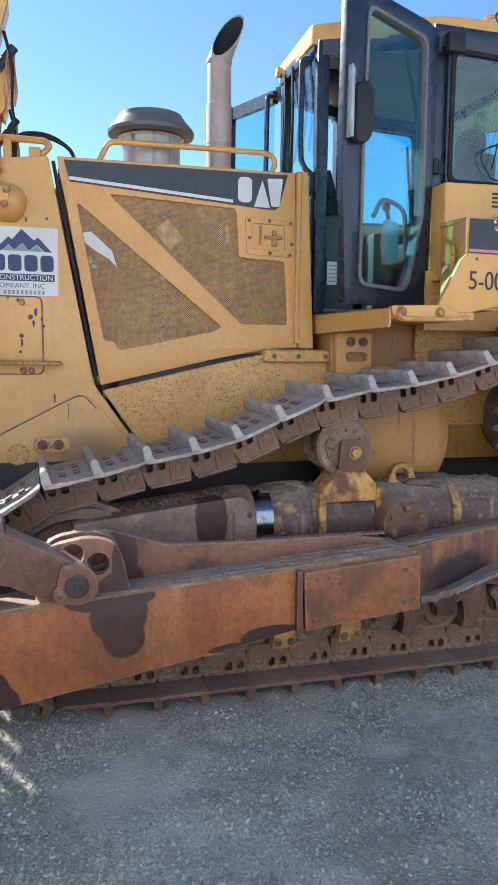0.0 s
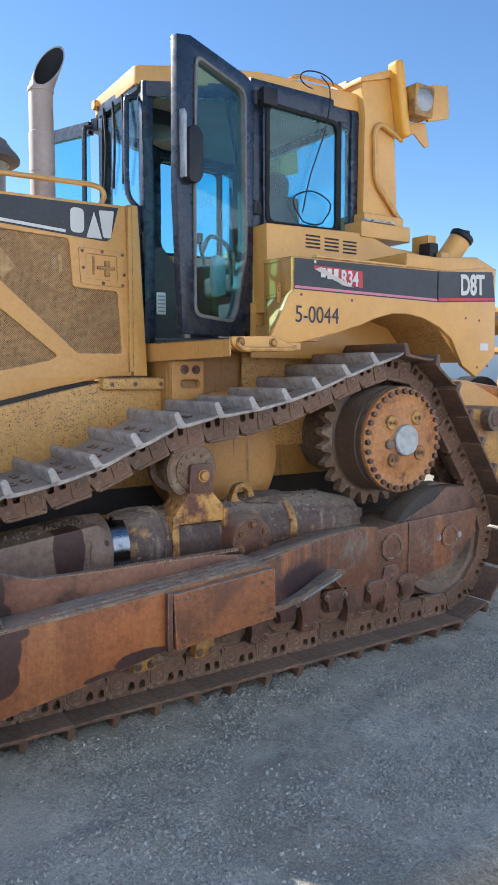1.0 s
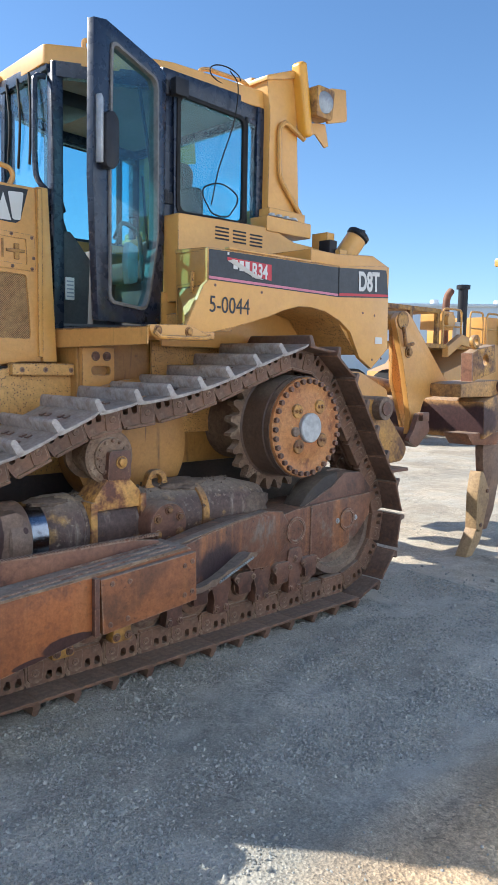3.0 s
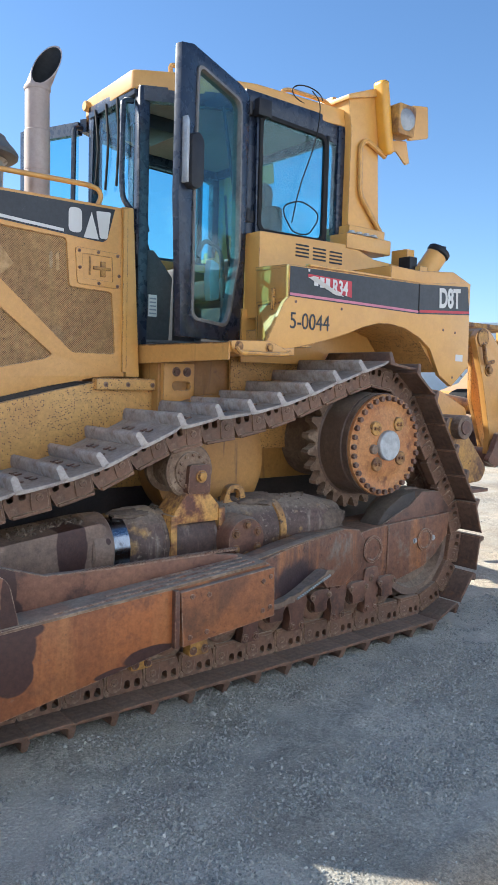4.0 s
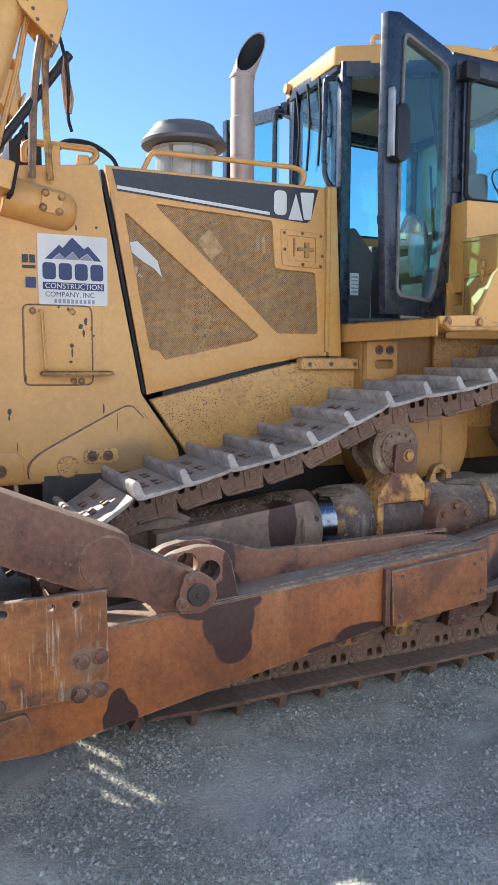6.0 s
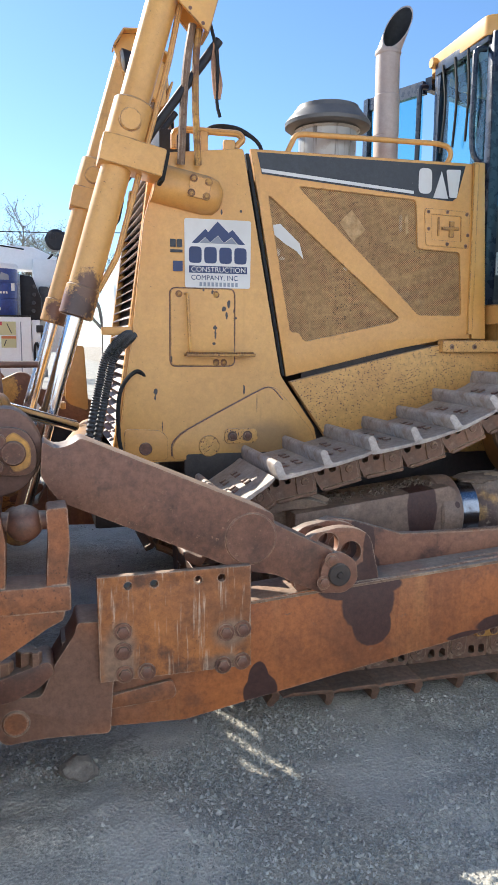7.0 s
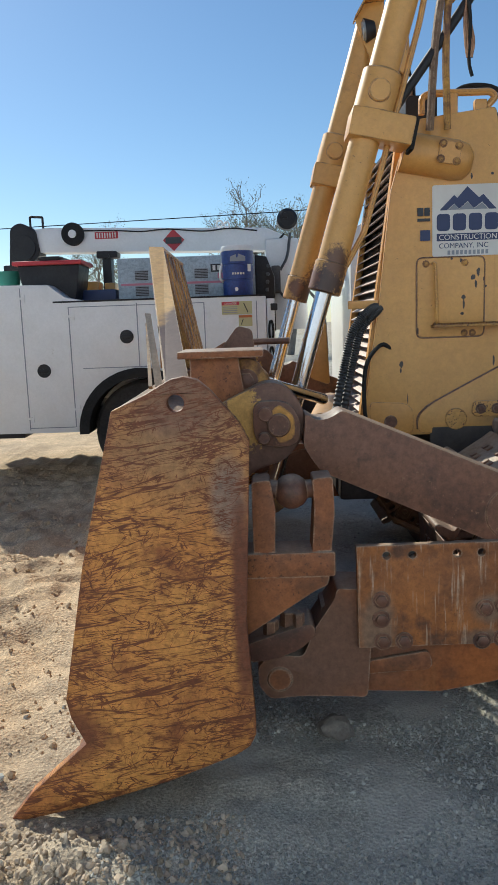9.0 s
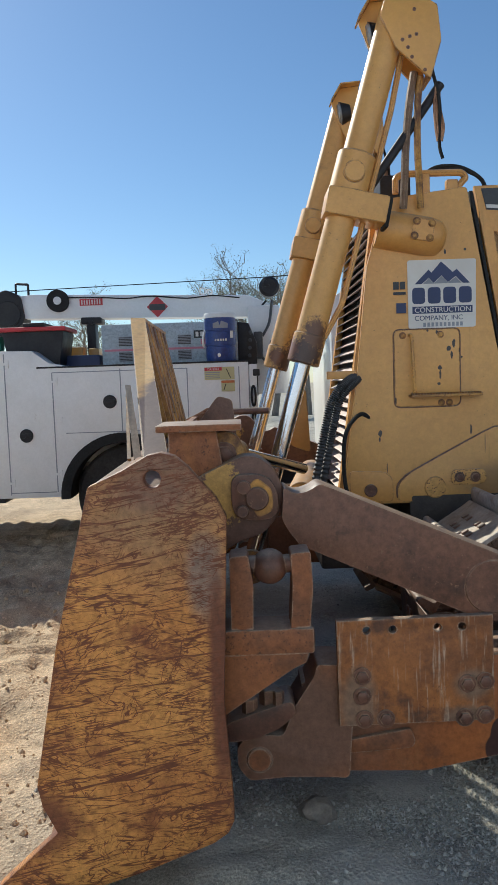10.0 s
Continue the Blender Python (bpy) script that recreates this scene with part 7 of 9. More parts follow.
for side in (-1, 1):
    part("front_pillar", box(-0.235, -0.165, *sorted((side * (0.335 if side < 0 else 0.18), side * (0.40 if side < 0 else 0.25))), Z0, 3.318, 0.012), navy, cab)
    part("door_header", quad((-0.21, side * 0.372, 3.318), (0.31, side * 0.640, 3.318), (0.31, side * 0.640, 3.235), (-0.21, side * 0.372, 3.235), 0.05), navy, cab)
    part("centre_pillar", prism([(0.30, side * 0.60), (0.405, side * 0.615), (0.405, side * 0.69), (0.30, side * 0.68)], Z0, Z1, "z", 0.01), navy, cab)
    part("rear_pillar", box(1.06, 1.14, *sorted((side * 0.66, side * 0.725)), Z0, Z1, 0.012), navy, cab)
    # side panel below the rear window, window with rubber frame and a divided pane
    part("side_panel", prism([(0.42, 1.84), (1.09, 1.84), (1.09, 2.53), (0.42, 2.525)], *sorted((side * 0.715, side * 0.66)), "y", 0.006), navy, cab)
    part("side_frame", prism([[(0.40, 1.84), (0.385, 3.25), (1.10, 3.23), (1.10, 1.84)], rounded([(0.425, 2.55), (0.425, 3.215), (1.07, 3.19), (1.07, 2.555)], 0.05, 5)], *sorted((side * 0.712, side * 0.66)), "y", 0.004), navy, cab)
    part("header", prism([(0.30, 3.235), (1.10, 3.215), (1.10, 3.345), (0.30, 3.345)], *sorted((side * 0.715, side * 0.64)), "y", 0.006), navy, cab)
    part("window_seal", prism([rounded([(0.405, 2.53), (0.405, 3.235), (0.965, 3.215), (0.965, 2.535)], 0.06, 5), rounded([(0.430, 2.555), (0.430, 3.210), (0.942, 3.192), (0.942, 2.56)], 0.045, 5)], *sorted((side * 0.722, side * 0.700)), "y", 0.003), rubber, cab)
    part("window_pane", prism([(0.415, 2.545), (0.415, 3.222), (0.95, 3.203), (0.95, 2.55)], *sorted((side * 0.709, side * 0.705)), "y", 0), glass, cab)
    part("window_bar", box(0.965, 0.985, *sorted((side * 0.72, side * 0.695)), 2.53, 3.22, 0.004), rubber, cab)
    part("window_pane", prism([(0.985, 2.545), (0.985, 3.205), (1.06, 3.20), (1.06, 2.55)], *sorted((side * 0.709, side * 0.705)), "y", 0), glass, cab)
    # sill of the door opening
    part("door_sill", quad((-0.20, side * 0.36, 1.86), (0.31, side * 0.645, 1.86), (0.31, side * 0.645, 1.845), (-0.20, side * 0.36, 1.845), 0.04), grey_plastic, cab)
    # front corner rail and mirror bar
    part("grab_rail", tube(bent([(-0.24, side * 0.33, 3.24), (-0.30, side * 0.32, 3.235), (-0.305, side * 0.32, 2.80), (-0.30, side * 0.33, 2.66), (-0.21, side * 0.36, 2.58)], 0.05), 0.017, 8), navy, cab)
part("windscreen", quad((-0.235, -0.33, 2.60), (-0.225, 0.22, 2.60), (-0.215, 0.20, 3.30), (-0.225, -0.33, 3.30), 0.005), glass, cab)
part("windscreen_frame", merge(tube([(-0.230, 0.20, 2.59), (-0.225, 0.18, 3.32)], 0.022, 4), box(-0.26, -0.20, -0.36, 0.25, 2.50, 2.61, 0.006), box(-0.25, -0.20, -0.36, 0.22, 3.27, 3.34, 0.006), box(-0.25, -0.20, -0.36, 0.30, 1.84, 2.52, 0.006)), navy, cab)
part("rear_window_frame", merge(box(1.08, 1.12, -0.68, 0.68, 1.84, 2.50, 0.006), box(1.08, 1.12, -0.68, 0.68, 3.22, 3.34, 0.006)), navy, cab)
part("rear_pane", box(1.094, 1.098, -0.67, 0.67, 2.5, 3.24, 0), glass, cab)
for k in range(3):
    part("wiper", tube(smooth_path([(-0.252, 0.12 - 0.14 * k, 3.30), (-0.268, 0.05 - 0.13 * k, 3.05), (-0.262, 0.10 - 0.14 * k, 2.78)], 4), 0.008, 6), rubber, cab)
roof_plan = rounded([(-0.262, -0.355), (0.02, -0.53), (0.40, -0.675), (1.18, -0.735), (1.18, 0.735), (0.40, 0.675), (0.02, 0.50), (-0.235, 0.30)], 0.03, 3)
roof = part("roof", prism(roof_plan, 3.302, 3.408, "z", 0.024, 3), yellow_clean, cab, "yellow cab roof")
part("headliner", prism([(-0.19, -0.2), (0.40, -0.60), (1.08, -0.66), (1.08, 0.66), (0.40, 0.60), (-0.19, 0.2)], 3.27, 3.334, "z", 0.02), lining, cab)
part("overhead_console", box(-0.12, 0.20, -0.15, 0.2, 3.18, 3.28, 0.03), dark, cab)
for side in (-1, 1):
    part("roof_rail", tube(bent([(0.72, side * 0.60, 3.405), (0.66, side * 0.60, 3.45), (0.72, side * 0.605, 3.475), (1.02, side * 0.63, 3.47), (1.07, side * 0.63, 3.445), (1.02, side * 0.62, 3.405)], 0.03), 0.014, 8), yellow_clean, roof)
    part("roof_rail", tube(bent([(-0.02, side * 0.40, 3.405), (-0.04, side * 0.40, 3.48), (0.12, side * 0.42, 3.49), (0.30, side * 0.46, 3.475), (0.32, side * 0.46, 3.405)], 0.03), 0.014, 8), yellow_clean, roof)
part("roof_lamp", merge(rod((-0.22, 0.24, 3.355), (-0.27, 0.24, 3.355), 0.032, 16)), yellow_clean, roof)
part("roof_wire", tube(smooth_path([(0.80, -0.74, 3.45), (0.86, -0.75, 3.37), (0.83, -0.75, 3.15), (0.72, -0.74, 2.85), (0.66, -0.74, 2.62)], 8), 0.004, 6), rubber, roof)
part("roof_wire", tube(smooth_path([(0.80 + 0.13 * math.cos(a), -0.70, 3.43 + 0.055 * math.sin(a)) for a in np.linspace(0, 6.0, 12)], 3), 0.004, 6), rubber, roof)
part("roof_wire", tube(smooth_path([(0.74 + (0.14 + 0.02 * math.sin(3 * a)) * math.cos(a), -0.735, 2.66 + 0.10 * math.sin(a)) for a in np.linspace(0, 11.0, 22)], 3), 0.0045, 6), rubber, roof)

seal_mat = mat("pale_rubber_seal", (0.20, 0.19, 0.18), (0.13, 0.125, 0.12), 0.6, bump=0.1)
# open door: hinged at the centre pillar, swung outwards
H, F = Vector((0.315, -0.70, 0)), Vector((-0.300, -0.90, 0))
dn = (F - H).normalized()
LEAF = (F - H).length


def leaf(pts, d0, d1, w=0.004):
    """A shape in the door's plane: u from the hinge, z up, between two depths across the leaf."""
    out = prism(pts, d0, d1, "y", w)
    m = Matrix(((dn.x, -dn.y, 0), (dn.y, dn.x, 0), (0, 0, 1))).to_4x4()
    m.translation = H
    return turned(out, m)


door_out = [(0.0, 3.305), (0.09, 3.335), (LEAF - 0.10, 3.395), (LEAF, 3.37), (LEAF + 0.01, 2.6), (LEAF - 0.03, 1.86), (0.02, 1.86)]
door_in = rounded([(0.085, 3.25), (LEAF - 0.135, 3.315), (LEAF - 0.115, 2.6), (LEAF - 0.115, 1.955), (0.20, 1.935), (0.155, 2.02), (0.075, 2.36)], 0.055, 5)
door = part("door", leaf([door_out, door_in], -0.022, 0.022), navy, cab, "open cab door with tall glazed panel")
part("door_seal", leaf([door_in, rounded([(0.10, 3.235), (LEAF - 0.15, 3.298), (LEAF - 0.132, 2.6), (LEAF - 0.132, 1.972), (0.21, 1.955), (0.17, 2.03), (0.092, 2.36)], 0.05, 5)], -0.030, 0.030), seal_mat, door, "pale grey window seal")
part("wiper", tube(smooth_path([H + dn * 0.17 + Vector((0, 0.03, 2.70)), H + dn * 0.145 + Vector((0, 0.03, 2.50)), H + dn * 0.115 + Vector((0, 0.03, 2.30))]), 0.008, 6), rubber, door)
part("door_pane", leaf([(0.09, 3.24), (LEAF - 0.14, 3.305), (LEAF - 0.12, 1.965), (0.20, 1.95), (0.16, 2.03), (0.085, 2.36)], -0.003, 0.003, 0), glass, door)
lat_box = part("latch_box", leaf(rounded([(LEAF - 0.035, 2.64), (LEAF - 0.035, 2.91), (LEAF - 0.10, 2.94), (LEAF - 0.145, 2.90), (LEAF - 0.145, 2.69), (LEAF - 0.11, 2.64)], 0.025, 4), 0.020, 0.075, 0.014), dark, door)
part("latch_blade", leaf([(LEAF - 0.03, 2.66), (LEAF - 0.03, 2.98), (LEAF - 0.012, 3.0), (LEAF - 0.012, 2.66)], 0.020, 0.060, 0.004), silver, door)
part("door_handle", tube(bent([(H + dn * 0.13 + Vector((0, 0.06, 2.12))), (H + dn * 0.13 + Vector((0.0, 0.10, 2.40))), (H + dn * 0.30 + Vector((0, 0.10, 2.44))), (H + dn * 0.36 + Vector((0, 0.10, 2.33)))], 0.06), 0.013, 8), grey_plastic, door)
part("inner_latch", leaf(rounded([(0.20, 2.10), (0.20, 2.30), (0.28, 2.32), (0.30, 2.20), (0.28, 2.08)], 0.015, 3), -0.07, -0.03, 0.004), silver, door)
part("gas_strut", tube([H + dn * 0.20 + Vector((0, 0.04, 3.20)), H + dn * 0.06 + Vector((0, 0.05, 2.75))], 0.010, 8), dark, door)
for z in (2.0, 2.62, 3.24):
    part("hinge", merge(rod(H + Vector((0.02, 0.0, z - 0.04)), H + Vector((0.02, 0.0, z + 0.04)), 0.022, 12), box(0.30, 0.40, -0.70, -0.66, z - 0.035, z + 0.035, 0.006)), dark, door)
part("latch_striker", box(0.36, 0.46, -0.76, -0.69, 3.20, 3.30, 0.01), dark, cab)

# far door, open too: a dark frame beyond the hood
far = part("door", merge(quad((-0.22, 0.40, 3.30), (-0.36, 0.98, 3.34), (-0.36, 0.98, 3.26), (-0.22, 0.40, 3.22), 0.04), quad((-0.36, 0.94, 3.34), (-0.365, 1.0, 3.34), (-0.365, 1.0, 1.9), (-0.36, 0.94, 1.9), 0.04), quad((-0.22, 0.40, 2.0), (-0.36, 0.98, 2.0), (-0.36, 0.98, 1.88), (-0.22, 0.40, 1.88), 0.04)), navy, cab, "far cab door standing open")
part("door_pane", quad((-0.22, 0.42, 3.26), (-0.36, 0.96, 3.30), (-0.36, 0.96, 1.96), (-0.22, 0.42, 1.96), 0.004), glass, far)

# seat and controls inside
seat = part("seat", merge(box(0.52, 0.98, -0.24, 0.24, 2.18, 2.32, 0.04, 3), box(0.92, 1.04, -0.24, 0.24, 2.30, 2.86, 0.05, 3), prism(rounded([(-0.12, 2.84), (-0.14, 2.98), (-0.08, 3.05), (0.08, 3.05), (0.14, 2.98), (0.12, 2.84)], 0.04, 4), 0.94, 1.02, "x", 0.02), box(0.58, 0.95, -0.20, 0.20, 1.86, 2.18, 0.02)), seat_mat, cab, "dark cloth operator seat")
console = part("console", prism([(-0.18, 1.85), (-0.18, 2.38), (-0.06, 2.42), (0.08, 2.26), (0.06, 1.85)], -0.30, 0.33, "y", 0.03), grey_plastic, cab)
side_console = [part("side_console", box(0.45, 0.80, y0, y1, 1.86, 2.42, 0.03), grey_plastic, cab) for y0, y1 in ((-0.44, -0.28), (0.28, 0.46))]
part("monitor", turned(box(-0.03, 0.03, -0.11, 0.11, -0.08, 0.08, 0.015), pose(-0.04, -0.02, 2.62, 0, -18, 0)), dark, console)
part("dash_pod", turned(box(-0.05, 0.05, -0.14, 0.14, -0.13, 0.13, 0.03, 3), pose(0.06, 0.18, 2.50, 0, -20, 0)), dark, console)
part("dash_screen", turned(box(-0.004, 0.004, -0.10, 0.10, -0.09, 0.09, 0.004), pose(0.115, 0.18, 2.52, 0, -20, 0)), grey_decal, console)
part("lever", merge(rod((0.55, -0.36, 2.42), (0.52, -0.36, 2.56), 0.014, 8), rod((0.52, -0.36, 2.54), (0.515, -0.36, 2.62), 0.028, 12, 0.012)), dark, side_console[0])
part("lever", merge(rod((0.62, 0.36, 2.42), (0.58, 0.36, 2.60), 0.014, 8), rod((0.58, 0.36, 2.58), (0.575, 0.36, 2.66), 0.028, 12, 0.012)), dark, side_console[1])
part("manual_pouch", box(-0.15, -0.09, -0.385, -0.375, 2.00, 2.13, 0.003), white, console)
for k in range(5):
    part("label_bar", box(-0.142, -0.098, -0.388, -0.385, 2.015 + 0.022 * k, 2.023 + 0.022 * k, 0), grey_decal, console)

# -- roll bar, lamps and ripper --
bright_yellow = mat("fresh_yellow_paint", (0.74, 0.37, 0.030), (0.70, 0.34, 0.026), 0.35, bump=0.03, coat=0.2, grime=0.05)
for side in (-1, 1):
    s = lambda a, b: sorted((side * a, side * b))
    rops = part("roll_bar", merge(prism([(1.085, 3.47), (1.12, 3.27), (1.115, 2.66), (1.42, 2.66), (1.385, 3.20), (1.37, 3.56), (1.13, 3.50)], *s(0.78, 0.60), "y", 0.016)), yellow_clean, dozer, "yellow roll bar post with work lamp")
    part("post_cap", prism([(1.07, 3.455), (1.07, 3.485), (1.30, 3.575), (1.40, 3.59), (1.40, 3.55)], *s(0.80, 0.58), "y", 0.006), yellow_clean, rops)
    part("post_foot", merge(box(1.03, 1.46, *s(0.86, 0.56), 2.50, 2.60, 0.012), box(1.09, 1.44, *s(0.82, 0.58), 2.59, 2.665, 0.012)), yellow_clean, rops)
    for bx_ in (1.09, 1.16, 1.23, 1.30):
        part("bolt", bolt((bx_, side * 0.84, 2.60), (0, 0, 1), 0.022, 0.02, 1.4), silver, rops)
    part("conduit", tube(bent([(1.43, side * 0.80, 3.16), (1.24, side * 0.80, 3.235), (1.19, side * 0.80, 3.18), (1.20, side * 0.80, 2.87), (1.41, side * 0.80, 2.66)], 0.06), 0.017, 8), yellow_clean, rops)
    part("lamp_shield", turned(box(-0.035, 0.035, -0.05, 0.05, -0.235, 0.235, 0.03, 3), pose(1.385, side * 0.815, 3.40, 0, -10, 0)), bright_yellow, rops, "bright yellow shield")
    part("lamp_bracket", prism(rounded([(1.40, 3.18), (1.44, 3.27), (1.62, 3.30), (1.66, 3.16), (1.62, 3.14), (1.52, 3.21)], 0.01, 2), *s(0.82, 0.81), "y", 0.002), yellow_clean, rops)
    lampb = part("work_lamp", prism(rounded([(1.44, 3.50), (1.44, 3.30), (1.60, 3.30), (1.62, 3.50)], 0.02, 3), *s(0.90, 0.78), "y", 0.015), yellow_worn, rops, "square work lamp")
    part("lamp_lens", lathe([(0, 0.075), (0.012, 0.07), (0.02, 0.04), (0.022, 0.0001)], (1.515, side * 0.895, 3.40), (1.46, side * 1.2, 3.39), 28), lens_mat, rops)
    part("lamp_plate", prism(rounded([(1.62, 3.30), (1.64, 3.54), (1.81, 3.57), (1.83, 3.36)], 0.015, 2), *s(0.84, 0.82), "y", 0.003), yellow_clean, rops)
    part("post_strip", box(1.425, 1.45, *s(0.70, 0.66), 2.75, 3.25, 0.004), rust_dark, rops)
part("roll_bar_beam", box(1.12, 1.38, -0.60, 0.60, 3.38, 3.54, 0.02), yellow_clean, dozer)
shank_mat = mat("rusty_purple_shank", (0.20, 0.12, 0.075), (0.14, 0.08, 0.055), 0.55, scale=4, stain=((0.40, 0.24, 0.08), 0.14, 3), bump=0.3, grime=0.4, edge=((0.34, 0.24, 0.15), 0.008))
shin_mat = mat("worn_tan_steel", (0.37, 0.25, 0.12), (0.27, 0.175, 0.09), 0.6, scale=5, stain=((0.14, 0.085, 0.055), 0.14, 6), bump=0.3, grime=0.3)
# -- ripper behind the tracks --
rip = part("ripper", prism([(3.445, 1.36), (3.955, 1.493), (3.987, 1.176), (3.471, 1.033)], -1.12, 1.12, "y", 0.015), yellow_beam, dozer, "yellow multi-shank ripper with one shank lowered")
for side in (-1, 1):
    s = lambda a, b: sorted((side * a, side * b))
    part("ripper_arm", prism([rounded([(2.551, 2.023), (2.62, 2.089), (2.719, 2.095), (2.788, 2.05), (3.38, 1.505), (3.159, 1.399), (3.022, 1.387), (2.974, 1.297), (2.911, 1.027), (2.803, 1.079), (2.82, 1.242), (2.692, 1.685)], 0.03, 4), ring(2.69, 1.987, 0.035, 16)], *s(0.80, 0.75), "y", 0.008), yellow, rip)
    part("ripper_arm", prism(rounded([(2.806, 1.999), (2.88, 2.047), (2.917, 1.838), (3.085, 1.221), (3.04, 1.066), (2.83, 1.535)], 0.04, 4), *s(0.60, 0.56), "y", 0.008), yellow_oily, rip)
    part("arm_pin", rod((2.66, side * 0.81, 2.02), (2.66, side * 0.40, 2.02), 0.075, 24), yellow_worn, rip)
    part("arm_pin", rod((2.88, side * 0.83, 1.06), (2.88, side * 0.50, 1.06), 0.08, 24), rust_dark, rip)
    part("pin_keeper", merge(tube(bent([(2.634, side * 0.83, 1.969), (2.678, side * 0.83, 1.814), (2.777, side * 0.83, 1.837)], 0.03), 0.016, 8), bolt((2.754, side * 0.80, 1.766), (0, side, 0), 0.032, 0.03)), yellow_worn, rip)
    part("lower_arm", prism([rounded([(1.90, 1.30), (2.02, 1.40), (2.22, 1.40), (2.36, 1.26), (2.62, 1.0), (2.56, 0.90), (2.20, 0.88), (1.95, 0.84)], 0.05, 4)], *s(0.92, 0.84), "y", 0.01), yellow_worn, rip)
    part("arm_pin", rod((2.22, side * 0.99, 1.33), (2.22, side * 0.60, 1.33), 0.09, 26), greasy, rip)
    part("pin_cap", rod((2.22, side * 1.0, 1.33), (2.22, side * 0.985, 1.33), 0.055, 20), rust_dark, rip)
    part("tilt_link", rod((1.85, side * 0.30, 1.62), (3.3, side * 0.30, 1.45), 0.07, 22), yellow_worn, rip)
    part("hitch_frame", prism(rounded([(1.90, 1.28), (1.90, 1.62), (2.25, 1.60), (2.60, 1.46), (2.62, 1.30), (2.30, 1.24)], 0.04, 3), *s(0.72, 0.62), "y", 0.01), yellow, rip)
    part("shank_holder", prism([(3.094, 1.403), (3.097, 1.515), (3.226, 1.529), (3.711, 1.548), (3.753, 1.447), (3.661, 1.401)], *s(1.10, 0.80), "y", 0.015), yellow_beam, rip)
    part("holder_foot", prism([(3.243, 1.095), (3.811, 1.09), (3.77, 0.969), (3.351, 0.99)], *s(1.09, 0.85), "y", 0.012), rust, rip)
    part("holder_pin", rod((3.732, side * 1.14, 1.493), (3.732, side * 0.78, 1.493), 0.055, 20), rust_dark, rip)
    part("step_plate", box(1.98, 2.35, *s(1.12, 0.80), 0.86, 0.885, 0.004), rust_dark, rip)
    part("link_lever", merge(prism(rounded([(2.833, 1.275), (2.957, 1.24), (3.003, 1.117), (2.824, 0.992), (2.693, 1.045), (2.764, 1.13)], 0.03, 3), *s(0.88, 0.83), "y", 0.006), box(2.833, 2.923, *s(0.92, 0.86), 1.205, 1.275, 0.006)), rust_dark, rip)
sh = part("shank", prism([(3.60, 1.30), (3.88, 1.33), (3.93, 1.0), (3.93, 0.62), (3.86, 0.36), (3.76, 0.20), (3.66, 0.20), (3.68, 0.55), (3.62, 0.90)], -1.04, -0.96, "y", 0.010), shank_mat, rip, "worn rusty ripper shank")
part("shank_head", prism([[(3.36, 1.53), (3.34, 1.775), (3.44, 1.81), (3.72, 1.86), (3.76, 1.62)], ring(3.57, 1.72, 0.050, 16)], -1.05, -0.95, "y", 0.010), yellow_worn, sh, "yellow shank head with a pin hole")
part("shank_front", quad((3.352, -1.052, 1.53), (3.352, -0.948, 1.53), (3.333, -0.948, 1.775), (3.333, -1.052, 1.775), 0.012), rust_inner, sh)
part("shank_eye", prism([ring(3.45, 1.873, 0.06, 20), ring(3.45, 1.873, 0.028, 14)], -1.02, -0.98, "y", 0.004), yellow_worn, sh)
part("shin_guard", prism(rounded([(3.565, 0.745), (3.61, 0.735), (3.72, 0.58), (3.735, 0.50), (3.64, 0.20), (3.53, 0.20), (3.525, 0.55)], 0.02, 3), -1.06, -0.95, "y", 0.012), shin_mat, sh)
part("ripper_tip", prism([(3.535, 0.24), (3.655, 0.20), (3.60, 0.10), (3.45, -0.03), (3.39, -0.04), (3.37, -0.01)], -1.06, -0.95, "y", 0.010), shin_mat, sh, "pointed worn tip")
for bx_, bz_ in ((3.69, 0.56), (3.60, 0.26)):
    part("bolt", rod((bx_, -1.055, bz_), (bx_, -1.072, bz_), 0.020, 14), rust_dark, sh)

# ---- service truck ----
truck = thing("service_truck", "white crane service truck with closed tool compartments", "truck", (-4.0, 4.2, 0))
side_out = [(-6.3, 0.55), (-6.3, 2.05), (-4.90, 2.025), (-4.74, 1.90), (-4.53, 1.855), (-2.745, 1.845), (-2.745, 0.60), (-3.38, 0.58)]
side_out += [(-4.03 + 0.635 * math.cos(radians(a)), 0.55 + 0.625 * math.sin(radians(a))) for a in range(5, 180, 12)] + [(-4.67, 0.545)]
tb = part("tool_body", prism(side_out, 3.30, 3.62, "y", 0.01), white_paint, truck)
part("bed", box(-6.3, -2.75, 3.62, 5.1, 0.95, 1.82, 0.01), white_paint, truck)
part("tool_body", prism([(x, z) for x, z in side_out], 5.1, 5.4, "y", 0.01), white_paint, truck)
part("top_edge", box(-4.86, -2.75, 3.295, 3.66, 1.845, 1.862, 0.002), dark, truck)
for x, z0, z1 in ((-5.18, 0.58, 2.0), (-4.71, 0.60, 1.80), (-4.03, 1.19, 1.82), (-3.36, 0.62, 1.80), (-2.84, 0.62, 1.80)):
    part("door_seam", box(x - 0.005, x + 0.005, 3.297, 3.302, z0, z1, 0), grey_decal, tb)
for z, x0, x1 in ((1.80, -4.71, -4.04), (1.19, -4.60, -3.40), (0.60, -5.18, -4.72), (1.80, -4.03, -3.36)):
    part("door_seam", box(x0, x1, 3.297, 3.302, z - 0.004, z + 0.004, 0), grey_decal, tb)
